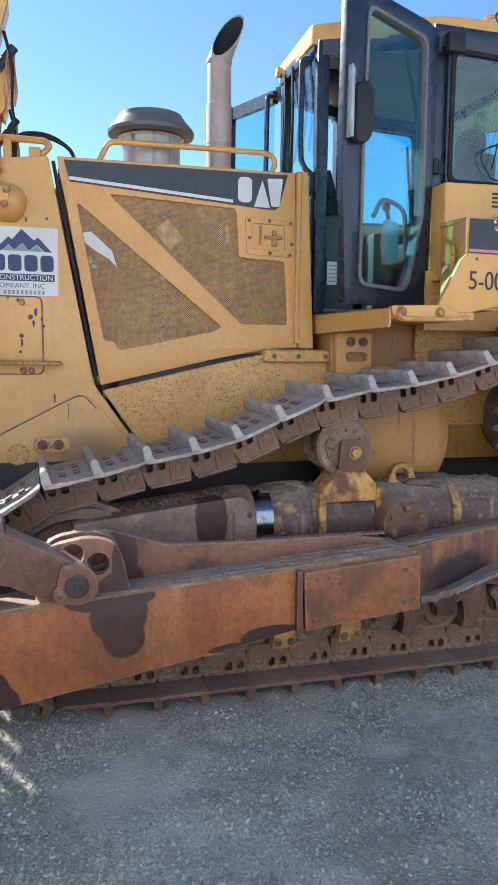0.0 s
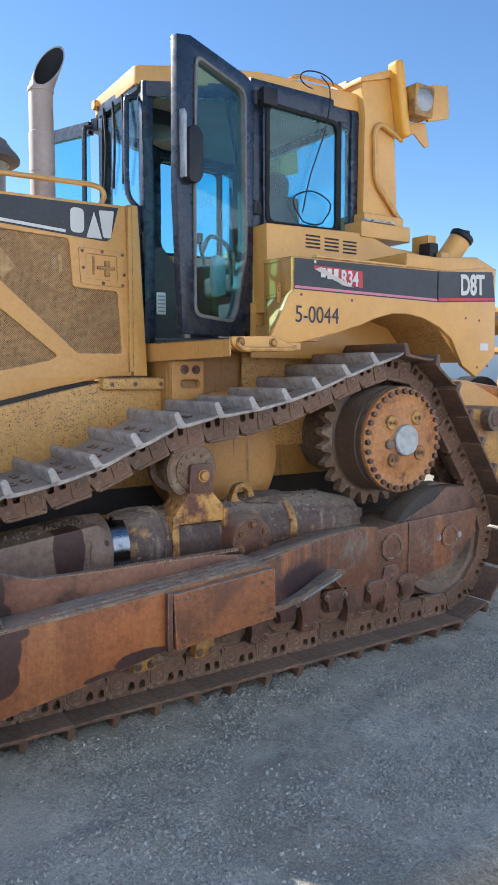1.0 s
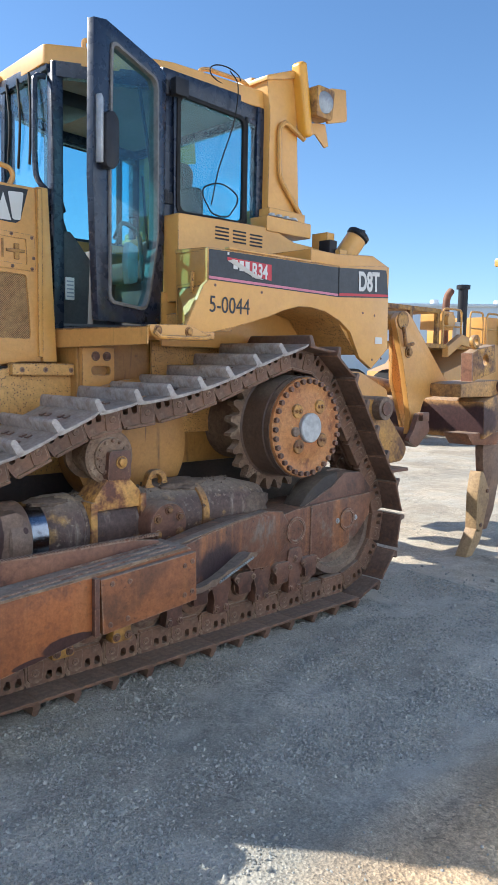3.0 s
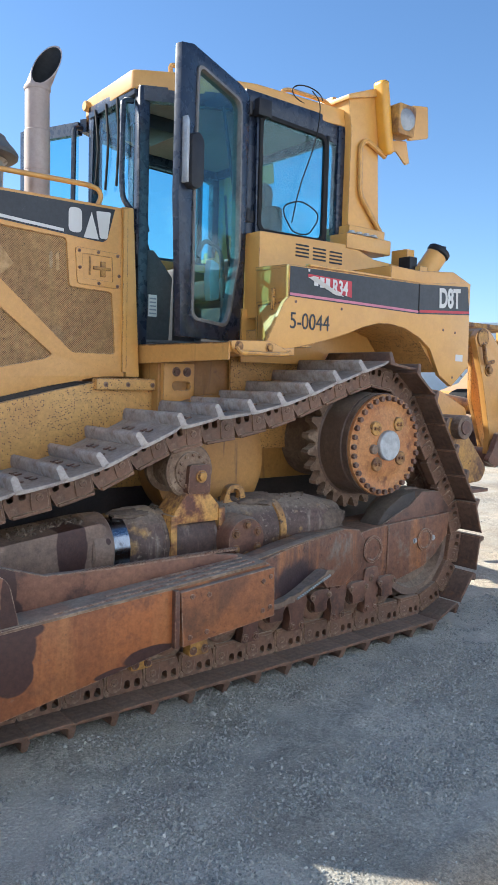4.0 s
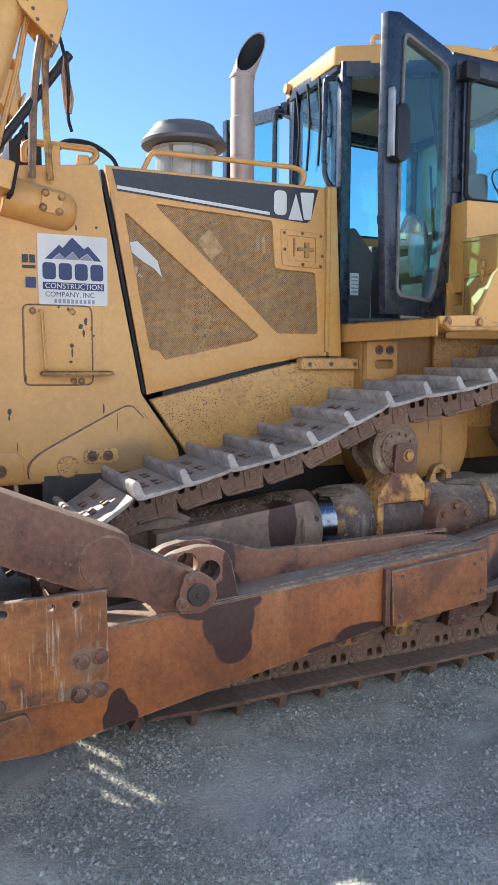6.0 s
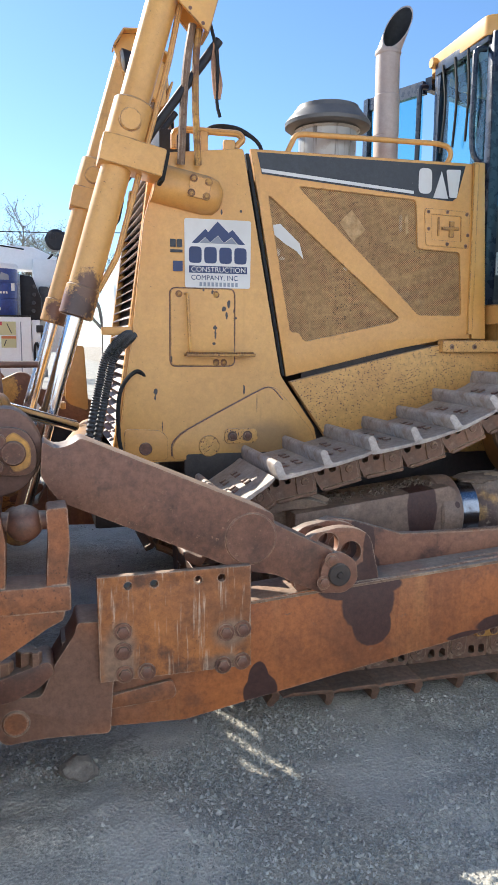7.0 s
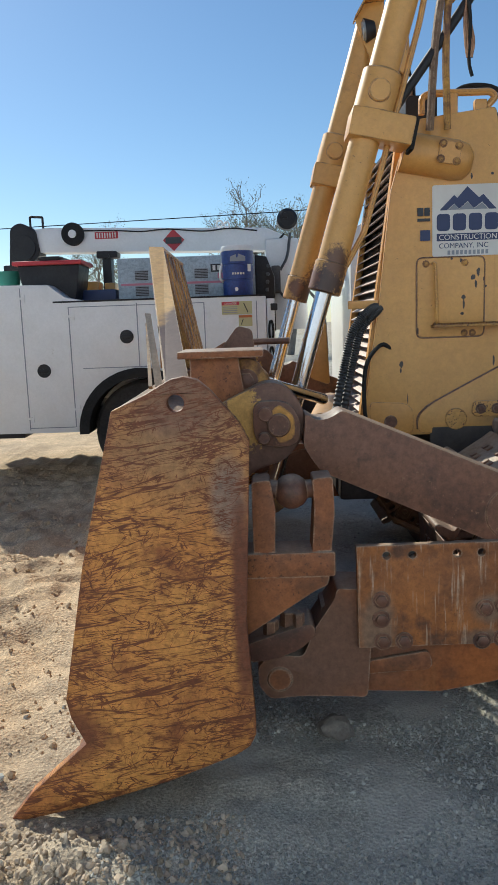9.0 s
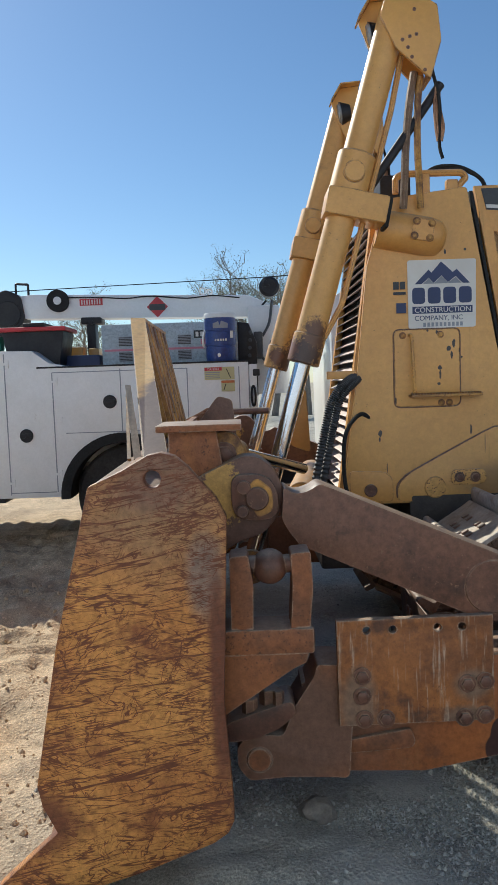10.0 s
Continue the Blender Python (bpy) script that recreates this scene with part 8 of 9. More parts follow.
for x, z in ((-4.144, 1.492), (-4.995, 1.178), (-3.60, 1.49)):
    part("paddle_latch", merge(rod((x, 3.305, z), (x, 3.285, z), 0.068, 24, 0.006), box(x - 0.05, x + 0.05, 3.278, 3.29, z - 0.022, z + 0.022, 0.006)), dark, tb)
for x, z in ((-4.66, 1.71), (-4.63, 1.318), (-4.66, 0.78), (-5.14, 1.90), (-5.14, 0.70), (-3.30, 1.70), (-2.88, 1.70)):
    part("hinge", merge(box(x - 0.055, x - 0.005, 3.293, 3.302, z - 0.012, z + 0.012, 0.002), box(x - 0.006, x + 0.006, 3.29, 3.302, z - 0.04, z + 0.04, 0.002)), white_paint, tb)
part("wheel_arch", prism([(-4.03 + 0.64 * math.cos(radians(a)), 0.55 + 0.63 * math.sin(radians(a))) for a in range(-2, 183, 8)] + [(-4.03 + 0.54 * math.cos(radians(a)), 0.55 + 0.53 * math.sin(radians(a))) for a in range(182, -3, -8)], 3.24, 3.60, "y", 0.006), rubber, truck, "black rubber wheel arch")
danger = part("warning_label", box(-3.185, -2.885, 3.290, 3.300, 1.675, 1.80, 0), mat("cream_label", (0.55, 0.50, 0.26), (0.5, 0.46, 0.24), 0.5, bump=0), tb, "cream warning label with red heading")
part("label_head", box(-3.183, -3.01, 3.287, 3.290, 1.765, 1.798, 0), red_decal, danger)
part("label_word", lettering("DANGER", 0.030, on_side(-3.155, 3.2865, 1.770), 0.0005), white, danger)
for k in range(4):
    part("label_bar", box(-3.175, -3.03, 3.287, 3.290, 1.690 + k * 0.018, 1.697 + k * 0.018, 0), grey_decal, danger)
part("label_drawing", turned(box(-0.004, 0.004, -0.001, 0.001, -0.05, 0.05, 0), pose(-2.945, 3.288, 1.735, 0, -24, 0)), dark, danger)
d2 = part("warning_label", box(-3.02, -2.885, 3.290, 3.300, 1.555, 1.665, 0), danger.data.materials[0], tb)
part("label_head", box(-3.018, -2.887, 3.287, 3.290, 1.640, 1.663, 0), mat("orange_label", (0.55, 0.16, 0.04), None, 0.5, bump=0), d2)
part("label_drawing", turned(box(-0.004, 0.004, -0.001, 0.001, -0.03, 0.03, 0), pose(-2.985, 3.288, 1.60, 0, 20, 0)), dark, d2)


def wheel(x, y, r=0.525):
    w = part("wheel", lathe([(0, r - 0.16), (0.0, r - 0.03), (0.03, r), (0.25, r), (0.28, r - 0.03), (0.28, r - 0.16)], (x, y, r), (x, y + 1, r), 40), tyre_mat, truck, "black truck tyre on a dark rim")
    part("rim", lathe([(0.06, r - 0.17), (0.02, r - 0.18), (0.02, 0.20), (0.06, 0.10), (0.04, 0.0001)], (x, y, r), (x, y + 1, r), 32, False), grey_plastic, w)


for x in (-4.0, 0.1):
    for y in (3.36, 4.98):
        wheel(x, y)
part("chassis", box(-6.3, 0.9, 3.9, 4.8, 0.50, 0.75, 0.02), dark, truck)
part("mud_flap", box(-6.3, -5.25, 3.32, 3.6, 0.50, 0.56, 0.01), dark, truck)
# crane
crane = part("crane_boom", prism([(-5.33, 2.45), (-5.33, 2.70), (-5.15, 2.715), (-2.70, 2.63), (-2.45, 2.52), (-2.40, 2.30), (-2.62, 2.38), (-5.15, 2.44)], 4.40, 4.66, "y", 0.02), white_paint, truck, "white folded truck crane")
part("crane_column", merge(box(-2.72, -2.35, 4.30, 4.75, 1.80, 2.50, 0.03), rod((-2.5, 4.5, 1.5), (-2.5, 4.5, 1.9), 0.25, 28)), white_paint, truck)
part("boom_winch", merge(prism(rounded([(-5.60, 2.25), (-5.56, 2.72), (-5.45, 2.78), (-5.28, 2.70), (-5.24, 2.42), (-5.40, 2.26)], 0.05, 4), 4.36, 4.66, "y", 0.02), rod((-5.42, 4.34, 2.5), (-5.42, 4.68, 2.5), 0.14, 24), box(-5.68, -5.5, 4.4, 4.6, 2.16, 2.32, 0.02)), dark, crane, "black hydraulic winch")
part("boom_sheave", merge(lathe([(0, 0.125), (0.05, 0.125), (0.055, 0.05)], (-4.86, 4.40, 2.63), (-4.86, 4.2, 2.63), 28)), rubber, crane)
part("sheave_hub", rod((-4.86, 4.36, 2.63), (-4.86, 4.33, 2.63), 0.045, 18), white_paint, crane)
part("boom_handle", tube(bent([(-5.34, 4.42, 2.70), (-5.34, 4.42, 2.84), (-5.20, 4.42, 2.83), (-5.20, 4.42, 2.71)], 0.015), 0.014, 6), dark, crane)
lb = part("boom_label", box(-4.62, -4.36, 4.392, 4.40, 2.57, 2.645, 0), red_decal, crane, "red label")
for k in range(8):
    part("label_bar", box(-4.60 + k * 0.029, -4.587 + k * 0.029, 4.389, 4.392, 2.58, 2.635, 0), white, lb)
lb = part("boom_emblem", turned(box(-0.085, 0.085, -0.003, 0.003, -0.085, 0.085, 0), pose(-3.74, 4.395, 2.53, 0, 45, 0)), red_decal, crane)
part("emblem_shape", box(-3.83, -3.65, 4.385, 4.391, 2.49, 2.56, 0), black_decal, lb)
part("boom_hook", merge(tube(smooth_path([(-3.22 + 0.035 * math.cos(a), 4.5, 2.70 + 0.035 * math.sin(a)) for a in np.linspace(0, 6.28, 10)], 2), 0.010, 6), tube(smooth_path([(-3.14 + 0.028 * math.cos(a), 4.5, 2.69 + 0.028 * math.sin(a)) for a in np.linspace(0, 6.28, 10)], 2), 0.010, 6)), white_paint, crane)
part("boom_cable", tube(smooth_path([(-4.95, 4.39, 2.67), (-4.4, 4.39, 2.655), (-4.1, 4.39, 2.635), (-3.8, 4.39, 2.65), (-3.4, 4.39, 2.615), (-3.1, 4.39, 2.635), (-2.8, 4.39, 2.60)]), 0.007, 6), rubber, crane)
part("boom_rest", merge(box(-4.56, -4.46, 4.42, 4.60, 1.75, 2.42, 0.01), box(-4.62, -4.38, 4.40, 4.62, 2.36, 2.45, 0.02), rod((-4.50, 4.40, 2.38), (-4.50, 4.36, 2.38), 0.03, 14)), dark, truck, "black boom rest")
part("light_head", merge(rod((-2.46, 4.40, 2.72), (-2.46, 4.60, 2.72), 0.115, 26, 0.03), box(-2.52, -2.46, 4.385, 4.40, 2.72, 2.78, 0.004)), dark, truck)
part("cable_loop", tube(smooth_path([(-2.50, 4.4, 2.56), (-2.56, 4.4, 2.48), (-2.50, 4.4, 2.42), (-2.42, 4.4, 2.48), (-2.38, 4.4, 2.36)]), 0.012, 6), rubber, truck)
part("valve_bank", merge(box(-2.66, -2.56, 4.20, 4.30, 1.90, 2.20, 0.02), tube(smooth_path([(-2.56, 4.25, 2.15), (-2.48, 4.25, 2.30), (-2.44, 4.3, 2.55)]), 0.016, 6), tube(smooth_path([(-2.60, 4.22, 1.95), (-2.50, 4.2, 1.85), (-2.46, 4.25, 2.1)]), 0.014, 6)), grey_plastic, truck)
part("work_light", merge(box(-2.70, -2.63, 3.32, 3.38, 1.70, 1.77, 0.01), rod((-2.66, 3.36, 1.50), (-2.66, 3.36, 1.70), 0.012, 10)), dark, truck)
part("end_panel", box(-2.74, -2.66, 3.33, 3.6, 0.95, 1.82, 0.01), white_paint, truck)
for z in (1.50, 1.24):
    part("hose_coil", tube(smooth_path([(-2.70 + 0.02 * math.cos(a), 3.30, z + 0.10 * math.sin(a)) for a in np.linspace(0, 6.28, 12)], 2), 0.012, 6), rubber, truck)
part("truck_cab", prism(rounded([(-1.9, 0.7), (-1.9, 2.45), (-1.6, 2.62), (-0.5, 2.55), (-0.1, 1.75), (0.75, 1.6), (0.85, 0.7)], 0.06, 4), 3.35, 5.3, "y", 0.03), white_paint, truck)
part("side_window", prism(rounded([(-1.5, 1.75), (-1.5, 2.4), (-0.6, 2.4), (-0.25, 1.75)], 0.05, 4), 3.34, 3.36, "y", 0.004), dark, truck)
part("bumper", box(0.75, 1.0, 3.4, 5.25, 0.45, 0.75, 0.03), chrome, truck)

# what stands on the truck
gen = thing("welder_generator", "grey-blue engine welder with louvres on the truck bed", "generator", (-3.5, 4.0, 1.86))
gen_mat = mat("grey_blue_enamel", (0.40, 0.47, 0.53), (0.34, 0.41, 0.47), 0.4, bump=0.02)
gb = part("case", box(-4.27, -2.84, 3.70, 4.30, 1.83, 2.29, 0.02), gen_mat, gen)
for x in (-3.76, -3.40, -4.02):
    for z0 in (1.90, 2.06):
        lv = part("louvre_panel", box(x - 0.07, x + 0.07, 3.695, 3.702, z0, z0 + 0.10, 0), grey_decal, gb)
        for k in range(6):
            part("louvre", box(x - 0.068, x + 0.068, 3.690, 3.696, z0 + 0.004 + k * 0.016, z0 + 0.010 + k * 0.016, 0), dark, gb)
part("stripe", box(-4.24, -3.86, 3.694, 3.70, 2.008, 2.030, 0), pink_decal, gb)
part("stripe", box(-3.60, -3.14, 3.694, 3.70, 2.008, 2.030, 0), pink_decal, gb)
nb = part("name_plate", box(-3.30, -2.95, 3.690, 3.698, 2.12, 2.20, 0), black_decal, gb)
for k in range(5):
    part("name_bar", box(-3.28 + k * 0.05, -3.25 + k * 0.05, 3.687, 3.690, 2.135, 2.185, 0), white, nb)
part("name_plate", box(-3.23, -2.99, 3.690, 3.698, 2.055, 2.11, 0), pink_decal, gb)
part("control_panel", merge(prism([(-2.84, 1.83), (-2.84, 2.28), (-2.72, 2.26), (-2.64, 2.05), (-2.64, 1.83)], 3.72, 4.28, "y", 0.012)), dark, gen)
for k in range(4):
    part("knob", rod((-2.72 + 0.005 * k, 3.72, 1.92 + 0.08 * k), (-2.72 + 0.005 * k, 3.69, 1.92 + 0.08 * k), 0.02, 12), grey_plastic, gen)

cooler = thing("water_cooler", "blue insulated drink cooler with a white lid", "cooler", (-3.016, 3.47, 1.862))
blue_mat = mat("blue_plastic", (0.022, 0.050, 0.22), (0.03, 0.065, 0.26), 0.4, bump=0.02)
cb = part("barrel", lathe([(0, 0.145), (0.01, 0.150), (0.14, 0.152), (0.145, 0.146), (0.155, 0.146), (0.16, 0.153), (0.29, 0.155), (0.295, 0.150), (0.305, 0.150), (0.31, 0.157), (0.435, 0.160)], (-3.016, 3.47, 1.862), (-3.016, 3.47, 3), 40), blue_mat, cooler)
part("lid", lathe([(0, 0.163), (0.03, 0.166), (0.05, 0.155), (0.055, 0.12), (0.05, 0.0001)], (-3.016, 3.47, 2.295), (-3.016, 3.47, 3), 40), white_paint, cooler, "white lid")
part("tap", merge(rod((-3.03, 3.33, 1.92), (-3.03, 3.28, 1.92), 0.018, 14), rod((-3.03, 3.285, 1.90), (-3.03, 3.285, 1.94), 0.010, 10)), white_paint, cooler)
part("emblem_shape", merge(prism([(-3.085, 2.19), (-3.085, 2.235), (-3.01, 2.265), (-2.935, 2.235), (-2.935, 2.19)], 3.312, 3.318, "y", 0)), grey_decal, cooler)
for k in range(5):
    part("name_bar", box(-3.07 + k * 0.026, -3.054 + k * 0.026, 3.312, 3.318, 2.062, 2.082, 0), white, cooler)
part("sticker", box(-2.915, -2.885, 3.335, 3.34, 2.09, 2.16, 0), white, cooler)
part("handle", tube(bent([(-3.17, 3.44, 2.18), (-3.19, 3.40, 2.10), (-3.19, 3.40, 2.02), (-3.165, 3.44, 2.0)], 0.02), 0.012, 8), white_paint, cooler)

tote = thing("storage_tote", "black plastic tote with a red and black lid on the truck", "storage box", (-4.97, 3.78, 1.86))
part("tub", prism([(-5.27, 2.24), (-4.63, 2.24), (-4.69, 1.85), (-5.20, 1.85)], 3.56, 4.06, "y", 0.02), dark, tote)
part("lid", box(-5.31, -4.60, 3.52, 4.10, 2.235, 2.28, 0.015), red_decal, tote, "red lid")
part("lid_panel", box(-5.05, -4.82, 3.56, 4.06, 2.28, 2.325, 0.02), dark, tote)
crate = thing("tool_crate", "dark blue and yellow tool cases on the truck bed", "tool case", (-4.5, 4.1, 1.83))
part("case", box(-4.70, -4.32, 3.85, 4.2, 1.82, 1.99, 0.03), navy_decal, crate)
part("case", box(-4.72, -4.58, 4.25, 4.5, 1.95, 2.10, 0.02), yellow_clean, crate)
part("case", box(-4.52, -4.40, 4.25, 4.5, 1.95, 2.08, 0.02), yellow_clean, crate)
pail = thing("green_pail", "green plastic pail beside the tote on the truck", "pail", (-5.44, 3.8, 2.03))
part("pail_body", lathe([(0, 0.11), (0.18, 0.13), (0.18, 0.12)], (-5.44, 3.8, 2.02), (-5.44, 3.8, 3), 24), mat("green_plastic", (0.06, 0.28, 0.20), None, 0.5, bump=0), pail)

# ---- distance ----
wire = thing("power_line", "thin black overhead power line", "power line", (-6, 20, 4.8))
part("cable", tube([(-38, 20, 4.05), (-24, 20, 4.35), (-10.7, 20, 4.74), (-1.9, 20, 4.95), (3.0, 20, 5.15)], 0.014, 6), rubber, wire)

bark = mat("grey_bark", (0.30, 0.265, 0.22), (0.22, 0.19, 0.155), 0.9, bump=0.4, bscale=20)
leaf_mat = mat("pale_spring_leaf", (0.24, 0.24, 0.115), (0.30, 0.27, 0.14), 0.7, bump=0)


def tree(x, y, h, seed):
    """A nearly bare tree: tapered trunk, forked limbs and fine twigs with sparse small leaves."""
    rnd = random.Random(seed)
    t = thing("tree", "nearly bare tree with fine twigs and sparse pale leaves", "tree", (x, y, 0), "trees behind the yard")
    segs, tips = [], []

    def grow(p, d, length, r, level):
        q = p
        for k in range(3):
            d2 = (d + Vector((rnd.uniform(-1, 1), rnd.uniform(-1, 1), rnd.uniform(-0.4, 0.8))) * 0.18).normalized()
            n_ = q + d2 * length / 3
            segs.append((q, n_, r * (1 - 0.2 * k), r * (0.8 - 0.2 * k)))
            q, d = n_, d2
            if level < 4 and k > 0:
                for _ in range(2):
                    a = Vector((rnd.uniform(-1, 1), rnd.uniform(-1, 1), rnd.uniform(-0.1, 0.7))).normalized()
                    grow(q, (d * 0.6 + a * 0.8).normalized(), length * rnd.uniform(0.5, 0.72), r * 0.5, level + 1)
        if level >= 3:
            tips.append(q)

    grow(Vector((x, y, 0)), Vector((0, 0, 1)), h * 0.42, h * 0.022, 0)
    trunk = bmesh.new()
    for a, b, r0, r1 in segs:
        u = (b - a).orthogonal().normalized()
        v = (b - a).normalized().cross(u)
        n = 5 if r0 > 0.02 else 3
        lo = [trunk.verts.new(a + (u * math.cos(6.283 * i / n) + v * math.sin(6.283 * i / n)) * max(r0, 0.011)) for i in range(n)]
        hi = [trunk.verts.new(b + (u * math.cos(6.283 * i / n) + v * math.sin(6.283 * i / n)) * max(r1, 0.009)) for i in range(n)]
        for i in range(n):
            trunk.faces.new((lo[i], lo[(i + 1) % n], hi[(i + 1) % n], hi[i]))
    part("trunk", trunk, bark, t)
    crown = bmesh.new()
    for p in tips:
        for _ in range(10):
            o = p + Vector((rnd.gauss(0, 0.13), rnd.gauss(0, 0.13), rnd.gauss(0, 0.11)))
            m = Euler((rnd.uniform(0, 6), rnd.uniform(0, 6), rnd.uniform(0, 6))).to_matrix()
            k = rnd.uniform(0.018, 0.042)
            crown.faces.new([crown.verts.new(o + m @ Vector(c) * k) for c in ((-1, 0, 0), (0, -0.5, 0.1), (1, 0, 0), (0, 0.5, 0.1))])
    part("crown", crown, leaf_mat, t)


tree(-3.3, 30, 8.2, 1)
tree(-1.2, 31, 8.0, 2)
tree(-2.3, 33, 8.3, 7)
tree(0.4, 31, 7.8, 11)
tree(-9.6, 30, 5.9, 3)
tree(-7.4, 34, 5.6, 4)
tree(-12.5, 33, 6.0, 5)

shed = thing("warehouse", "long low white metal building far behind the yard", "building", (60, 40, 0))
part("wall", prism([(24, 0), (24, 5.2), (110, 10.8), (110, 0)], 38, 60, "y", 0.05), white_paint, shed)
part("roof", prism([(23.5, 5.2), (23.5, 5.5), (110.5, 11.1), (110.5, 10.8)], 37.6, 60.4, "y", 0.03), white_paint, shed)
for x in (60, 75, 90):
    part("roof_vent", rod((x, 45, 5.4 + (x - 24) * 0.065), (x, 45, 6.3 + (x - 24) * 0.065), 0.5, 12), white_paint, shed)
# parked machines beyond the ripper
def parked_scraper():
    t = thing("motor_scraper", "yellow earthmoving machine with railings and black exhaust pipe", "construction vehicle", (12.5, 6.0, 0))
    body = part("body", prism([(11.2, 0.75), (11.2, 1.55), (11.95, 1.75), (12.5, 2.20), (13.1, 2.25), (14.6, 2.25), (14.6, 0.75)], 5.0, 7.2, "y", 0.03), yellow, t)
    part("engine_box", box(13.5, 14.9, 5.3, 7.0, 2.2, 2.95, 0.03), yellow_clean, t)
    part("side_window", box(14.15, 14.6, 5.28, 5.31, 2.35, 2.8, 0.01), dark, t)
    part("slot", box(12.35, 12.75, 4.98, 5.01, 1.55, 1.63, 0.005), dark, t)
    part("deck", box(9.2, 13.4, 5.1, 7.0, 2.10, 2.20, 0.01), yellow_worn, t)
    part("canopy", box(9.0, 11.3, 5.2, 6.8, 2.90, 3.0, 0.01), yellow_worn, t)
    for x in (9.1, 10.1, 11.2):
        for y in (5.25, 6.75):
            part("canopy_post", box(x - 0.05, x + 0.05, y - 0.05, y + 0.05, 2.15, 2.92, 0.01), yellow_worn, t)
    for x0, x1, y in ((11.3, 12.1, 5.15), (12.5, 13.1, 5.15), (13.3, 13.9, 5.15), (14.2, 14.9, 5.2)):
        part("railing", tube(bent([(x0, y, 2.2), (x0, y, 3.02), (x1, y, 3.02), (x1, y, 2.2)], 0.12), 0.025, 8), yellow_clean, t)
        part("railing_bar", tube([(x0, y, 2.62), (x1, y, 2.62)], 0.02, 8), yellow_clean, t)
    part("filter_box", merge(box(11.5, 12.0, 5.3, 5.9, 2.55, 2.98, 0.02), rod((11.75, 5.3, 2.76), (11.75, 5.2, 2.76), 0.17, 20)), yellow_clean, t)
    part("rusty_pipe", tube(smooth_path([(12.45, 5.8, 2.2), (12.45, 5.8, 3.15), (12.5, 5.8, 3.4), (12.65, 5.8, 3.55)]), 0.09, 12), rust, t, "rusty exhaust pipe")
    part("dark_pipe", merge(rod((13.05, 5.7, 2.3), (13.05, 5.7, 3.62), 0.12, 20), rod((13.05, 5.7, 3.62), (13.05, 5.7, 3.72), 0.17, 20)), dark, t, "black exhaust pipe with cap")
    part("cylinder_tank", rod((12.2, 5.3, 2.2), (12.2, 5.3, 2.75), 0.12, 16), white_paint, t)
    part("arm", prism([(11.4, 2.15), (12.0, 2.45), (13.0, 2.25), (13.0, 2.05), (12.0, 2.2), (11.4, 1.9)], 5.05, 5.2, "y", 0.01), yellow, t)
    for x in (10.0, 13.6):
        for y in (5.2, 6.6):
            w = part("wheel", lathe([(0, 0.45), (0, 0.72), (0.06, 0.80), (0.54, 0.80), (0.6, 0.72), (0.6, 0.45)], (x, y, 0.80), (x, y + 1, 0.80), 32), tyre_mat, t)
            part("rim", lathe([(0.05, 0.46), (0.08, 0.3), (0.02, 0.1), (0.0, 0.0001)], (x, y, 0.80), (x, y + 1, 0.80), 24, False), yellow, w)
    t.location.x += 1.55


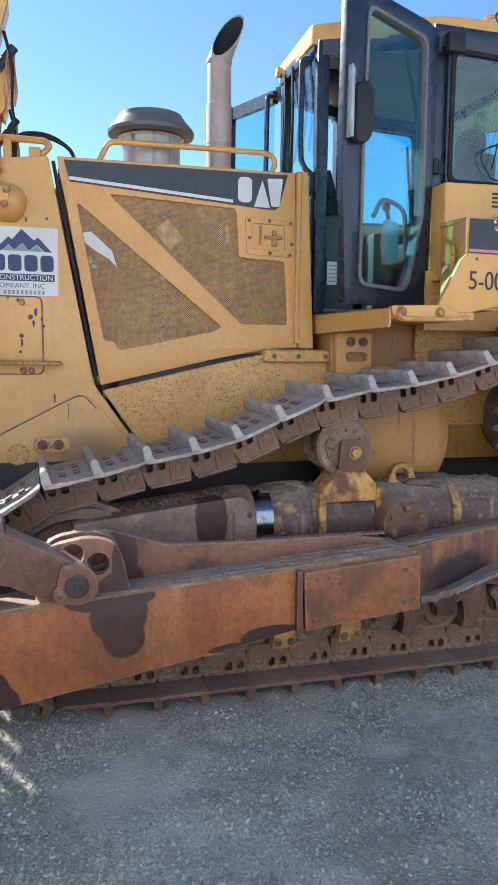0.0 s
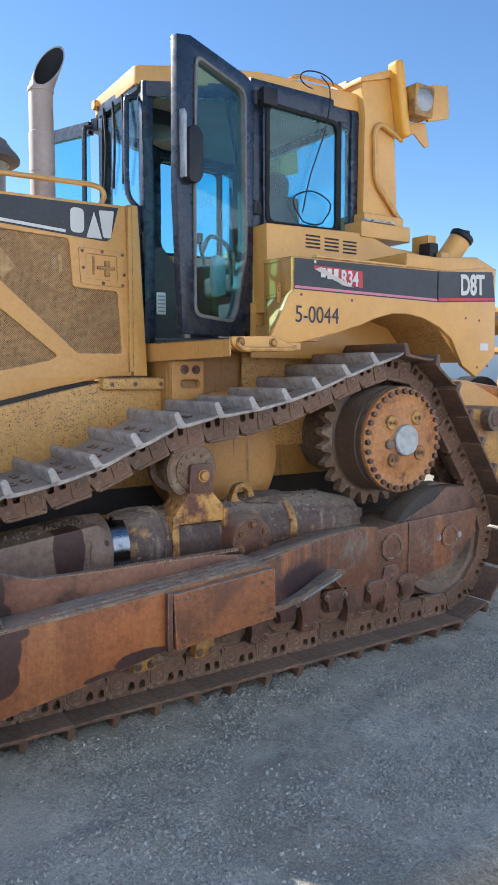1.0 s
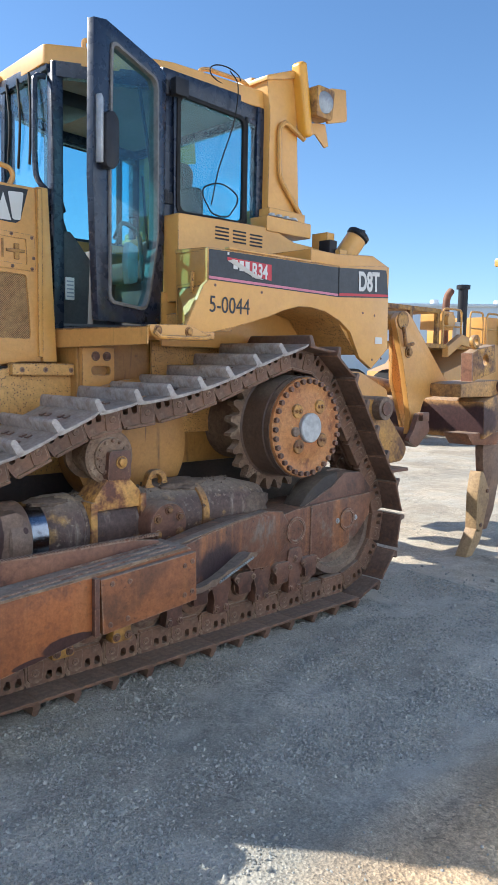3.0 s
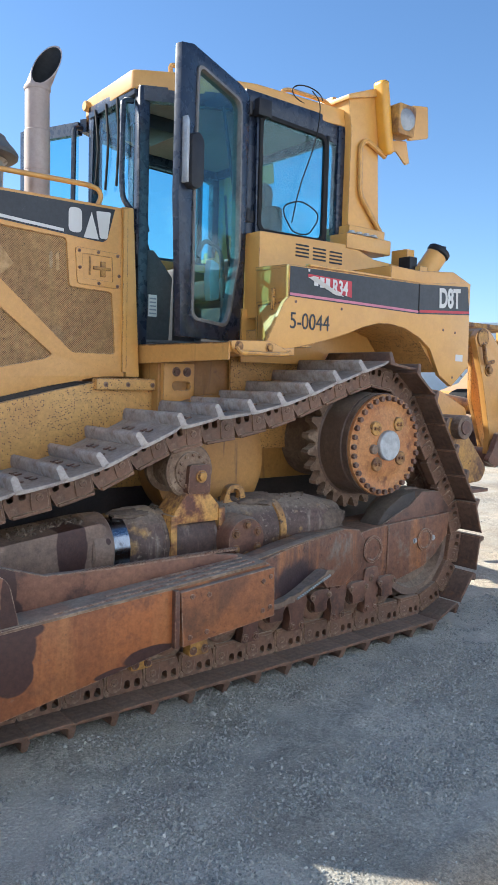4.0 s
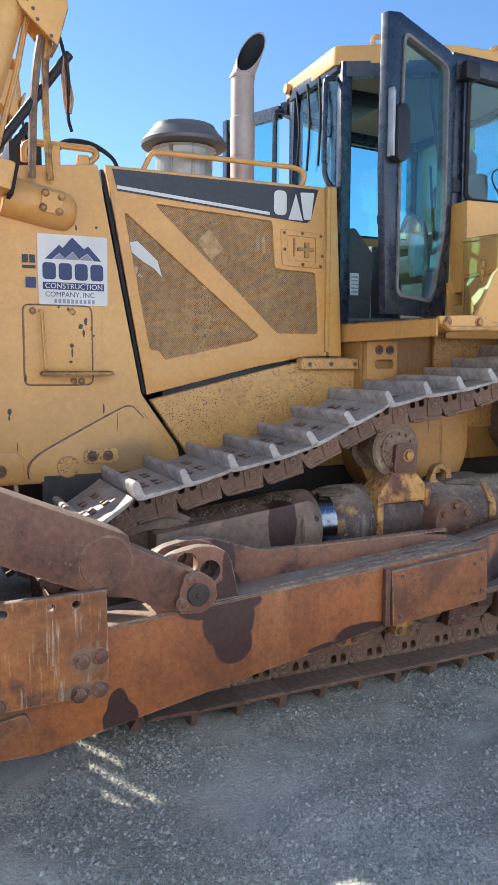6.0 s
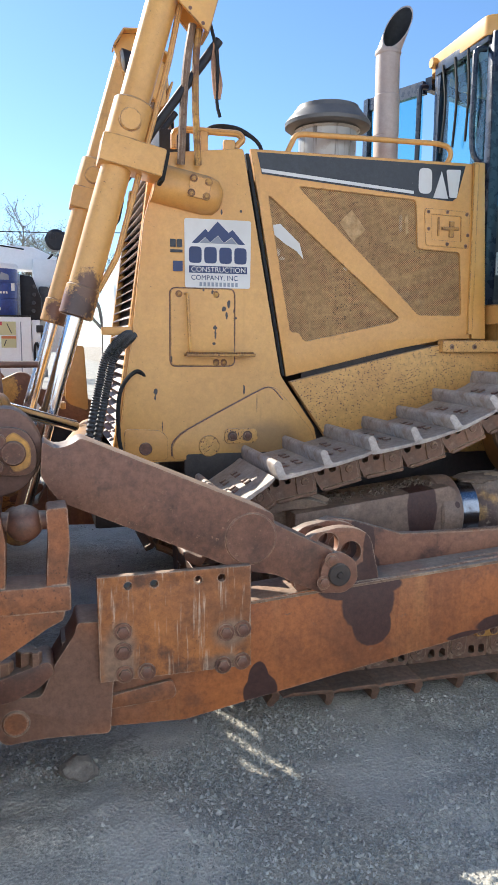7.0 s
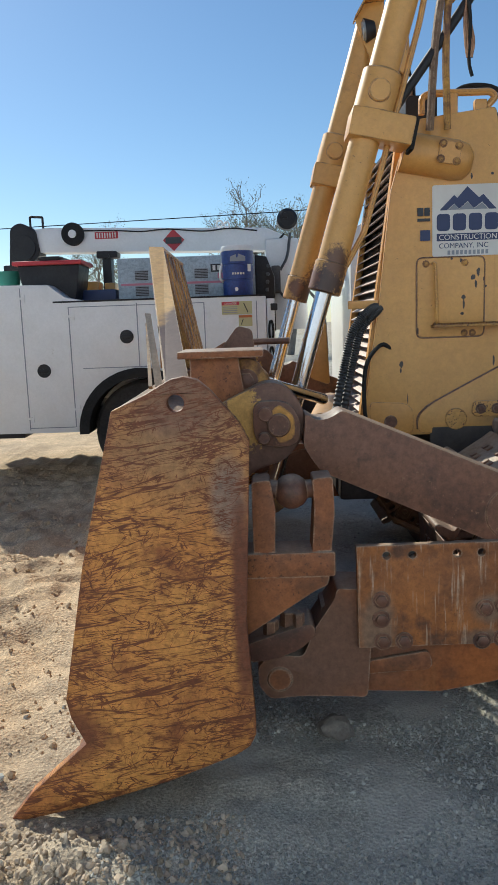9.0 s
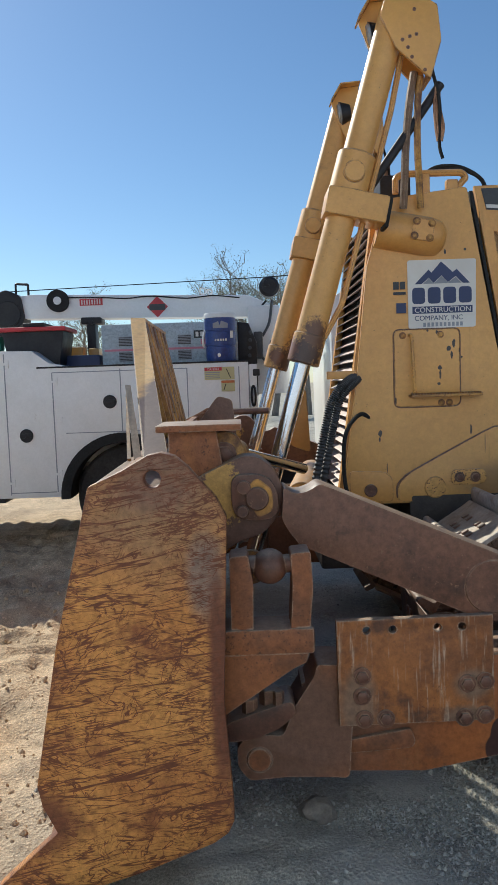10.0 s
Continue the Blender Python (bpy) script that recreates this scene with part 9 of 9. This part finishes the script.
def parked_loader():
    t = thing("wheel_loader", "yellow wheel loader with a tall glazed cab and ladder", "construction vehicle", (15.0, 5.0, 0))
    part("body", prism([(13.3, 0.9), (13.3, 1.75), (14.2, 1.85), (18.0, 2.4), (18.2, 0.9)], 4.3, 6.4, "y", 0.03), yellow, t)
    c = part("cab", merge(box(13.15, 13.30, 4.25, 4.40, 1.7, 4.15, 0.02), box(15.1, 15.25, 4.25, 4.40, 1.7, 4.15, 0.02), box(13.15, 13.30, 5.9, 6.05, 1.7, 4.15, 0.02), box(15.1, 15.25, 5.9, 6.05, 1.7, 4.15, 0.02), box(13.15, 15.25, 4.25, 6.05, 1.7, 2.0, 0.02)), dark, t)
    part("roof", box(12.98, 15.4, 4.1, 6.2, 4.12, 4.34, 0.06), yellow_clean, c)
    part("pane", quad((13.05, 4.30, 2.05), (13.05, 6.0, 2.05), (13.22, 6.0, 4.10), (13.22, 4.30, 4.10), 0.01), tint, c)
    part("pane", quad((13.30, 4.27, 2.0), (15.1, 4.27, 2.0), (15.1, 4.27, 4.10), (13.30, 4.27, 4.10), 0.01), tint, c)
    part("mirror", merge(box(12.90, 12.98, 4.05, 4.2, 3.6, 3.95, 0.03), tube([(12.95, 4.12, 3.75), (13.2, 4.25, 4.0)], 0.02, 6)), dark, t)
    part("handrail", tube(bent([(13.35, 4.05, 1.6), (13.2, 4.05, 2.5), (13.15, 4.05, 3.3), (13.45, 4.05, 3.35), (13.45, 4.05, 2.2), (13.7, 4.05, 1.7)], 0.08), 0.03, 8), yellow_clean, t)
    ld = part("ladder", merge(box(13.55, 13.60, 4.0, 4.1, 0.4, 1.7, 0.01), box(14.1, 14.15, 4.0, 4.1, 0.4, 1.7, 0.01)), yellow_clean, t)
    for k in range(4):
        part("rung", box(13.58, 14.12, 3.95, 4.1, 0.45 + k * 0.33, 0.50 + k * 0.33, 0.01), yellow_clean, ld)
    part("fender_box", box(13.2, 13.75, 4.0, 4.5, 1.2, 1.75, 0.03), yellow_clean, t)
    for x in (14.9, 17.5):
        for y in (4.25, 5.9):
            w = part("wheel", lathe([(0, 0.42), (0, 0.68), (0.06, 0.76), (0.5, 0.76), (0.56, 0.68), (0.56, 0.42)], (x, y, 0.76), (x, y + 1, 0.76), 32), tyre_mat, t)
            part("rim", lathe([(0.05, 0.43), (0.08, 0.3), (0.02, 0.1), (0.0, 0.0001)], (x, y, 0.76), (x, y + 1, 0.76), 24, False), yellow, w)

    t.location.x += 4.0
    t.scale.z = 1.08


tint = glassy("teal_tinted_glass", (0.35, 0.62, 0.62), alpha=0.97)
parked_scraper()
parked_loader()
for x in (-38.0, 3.0):
    pole = thing("utility_pole", "weathered wooden utility pole carrying the overhead line", "pole", (x, 20, 0), "poles")
    zt = 4.05 if x < 0 else 5.15
    part("shaft", rod((x, 20, -0.2), (x, 20, zt + 0.5), 0.14, 12, 0.01, 0.10), bark, pole)
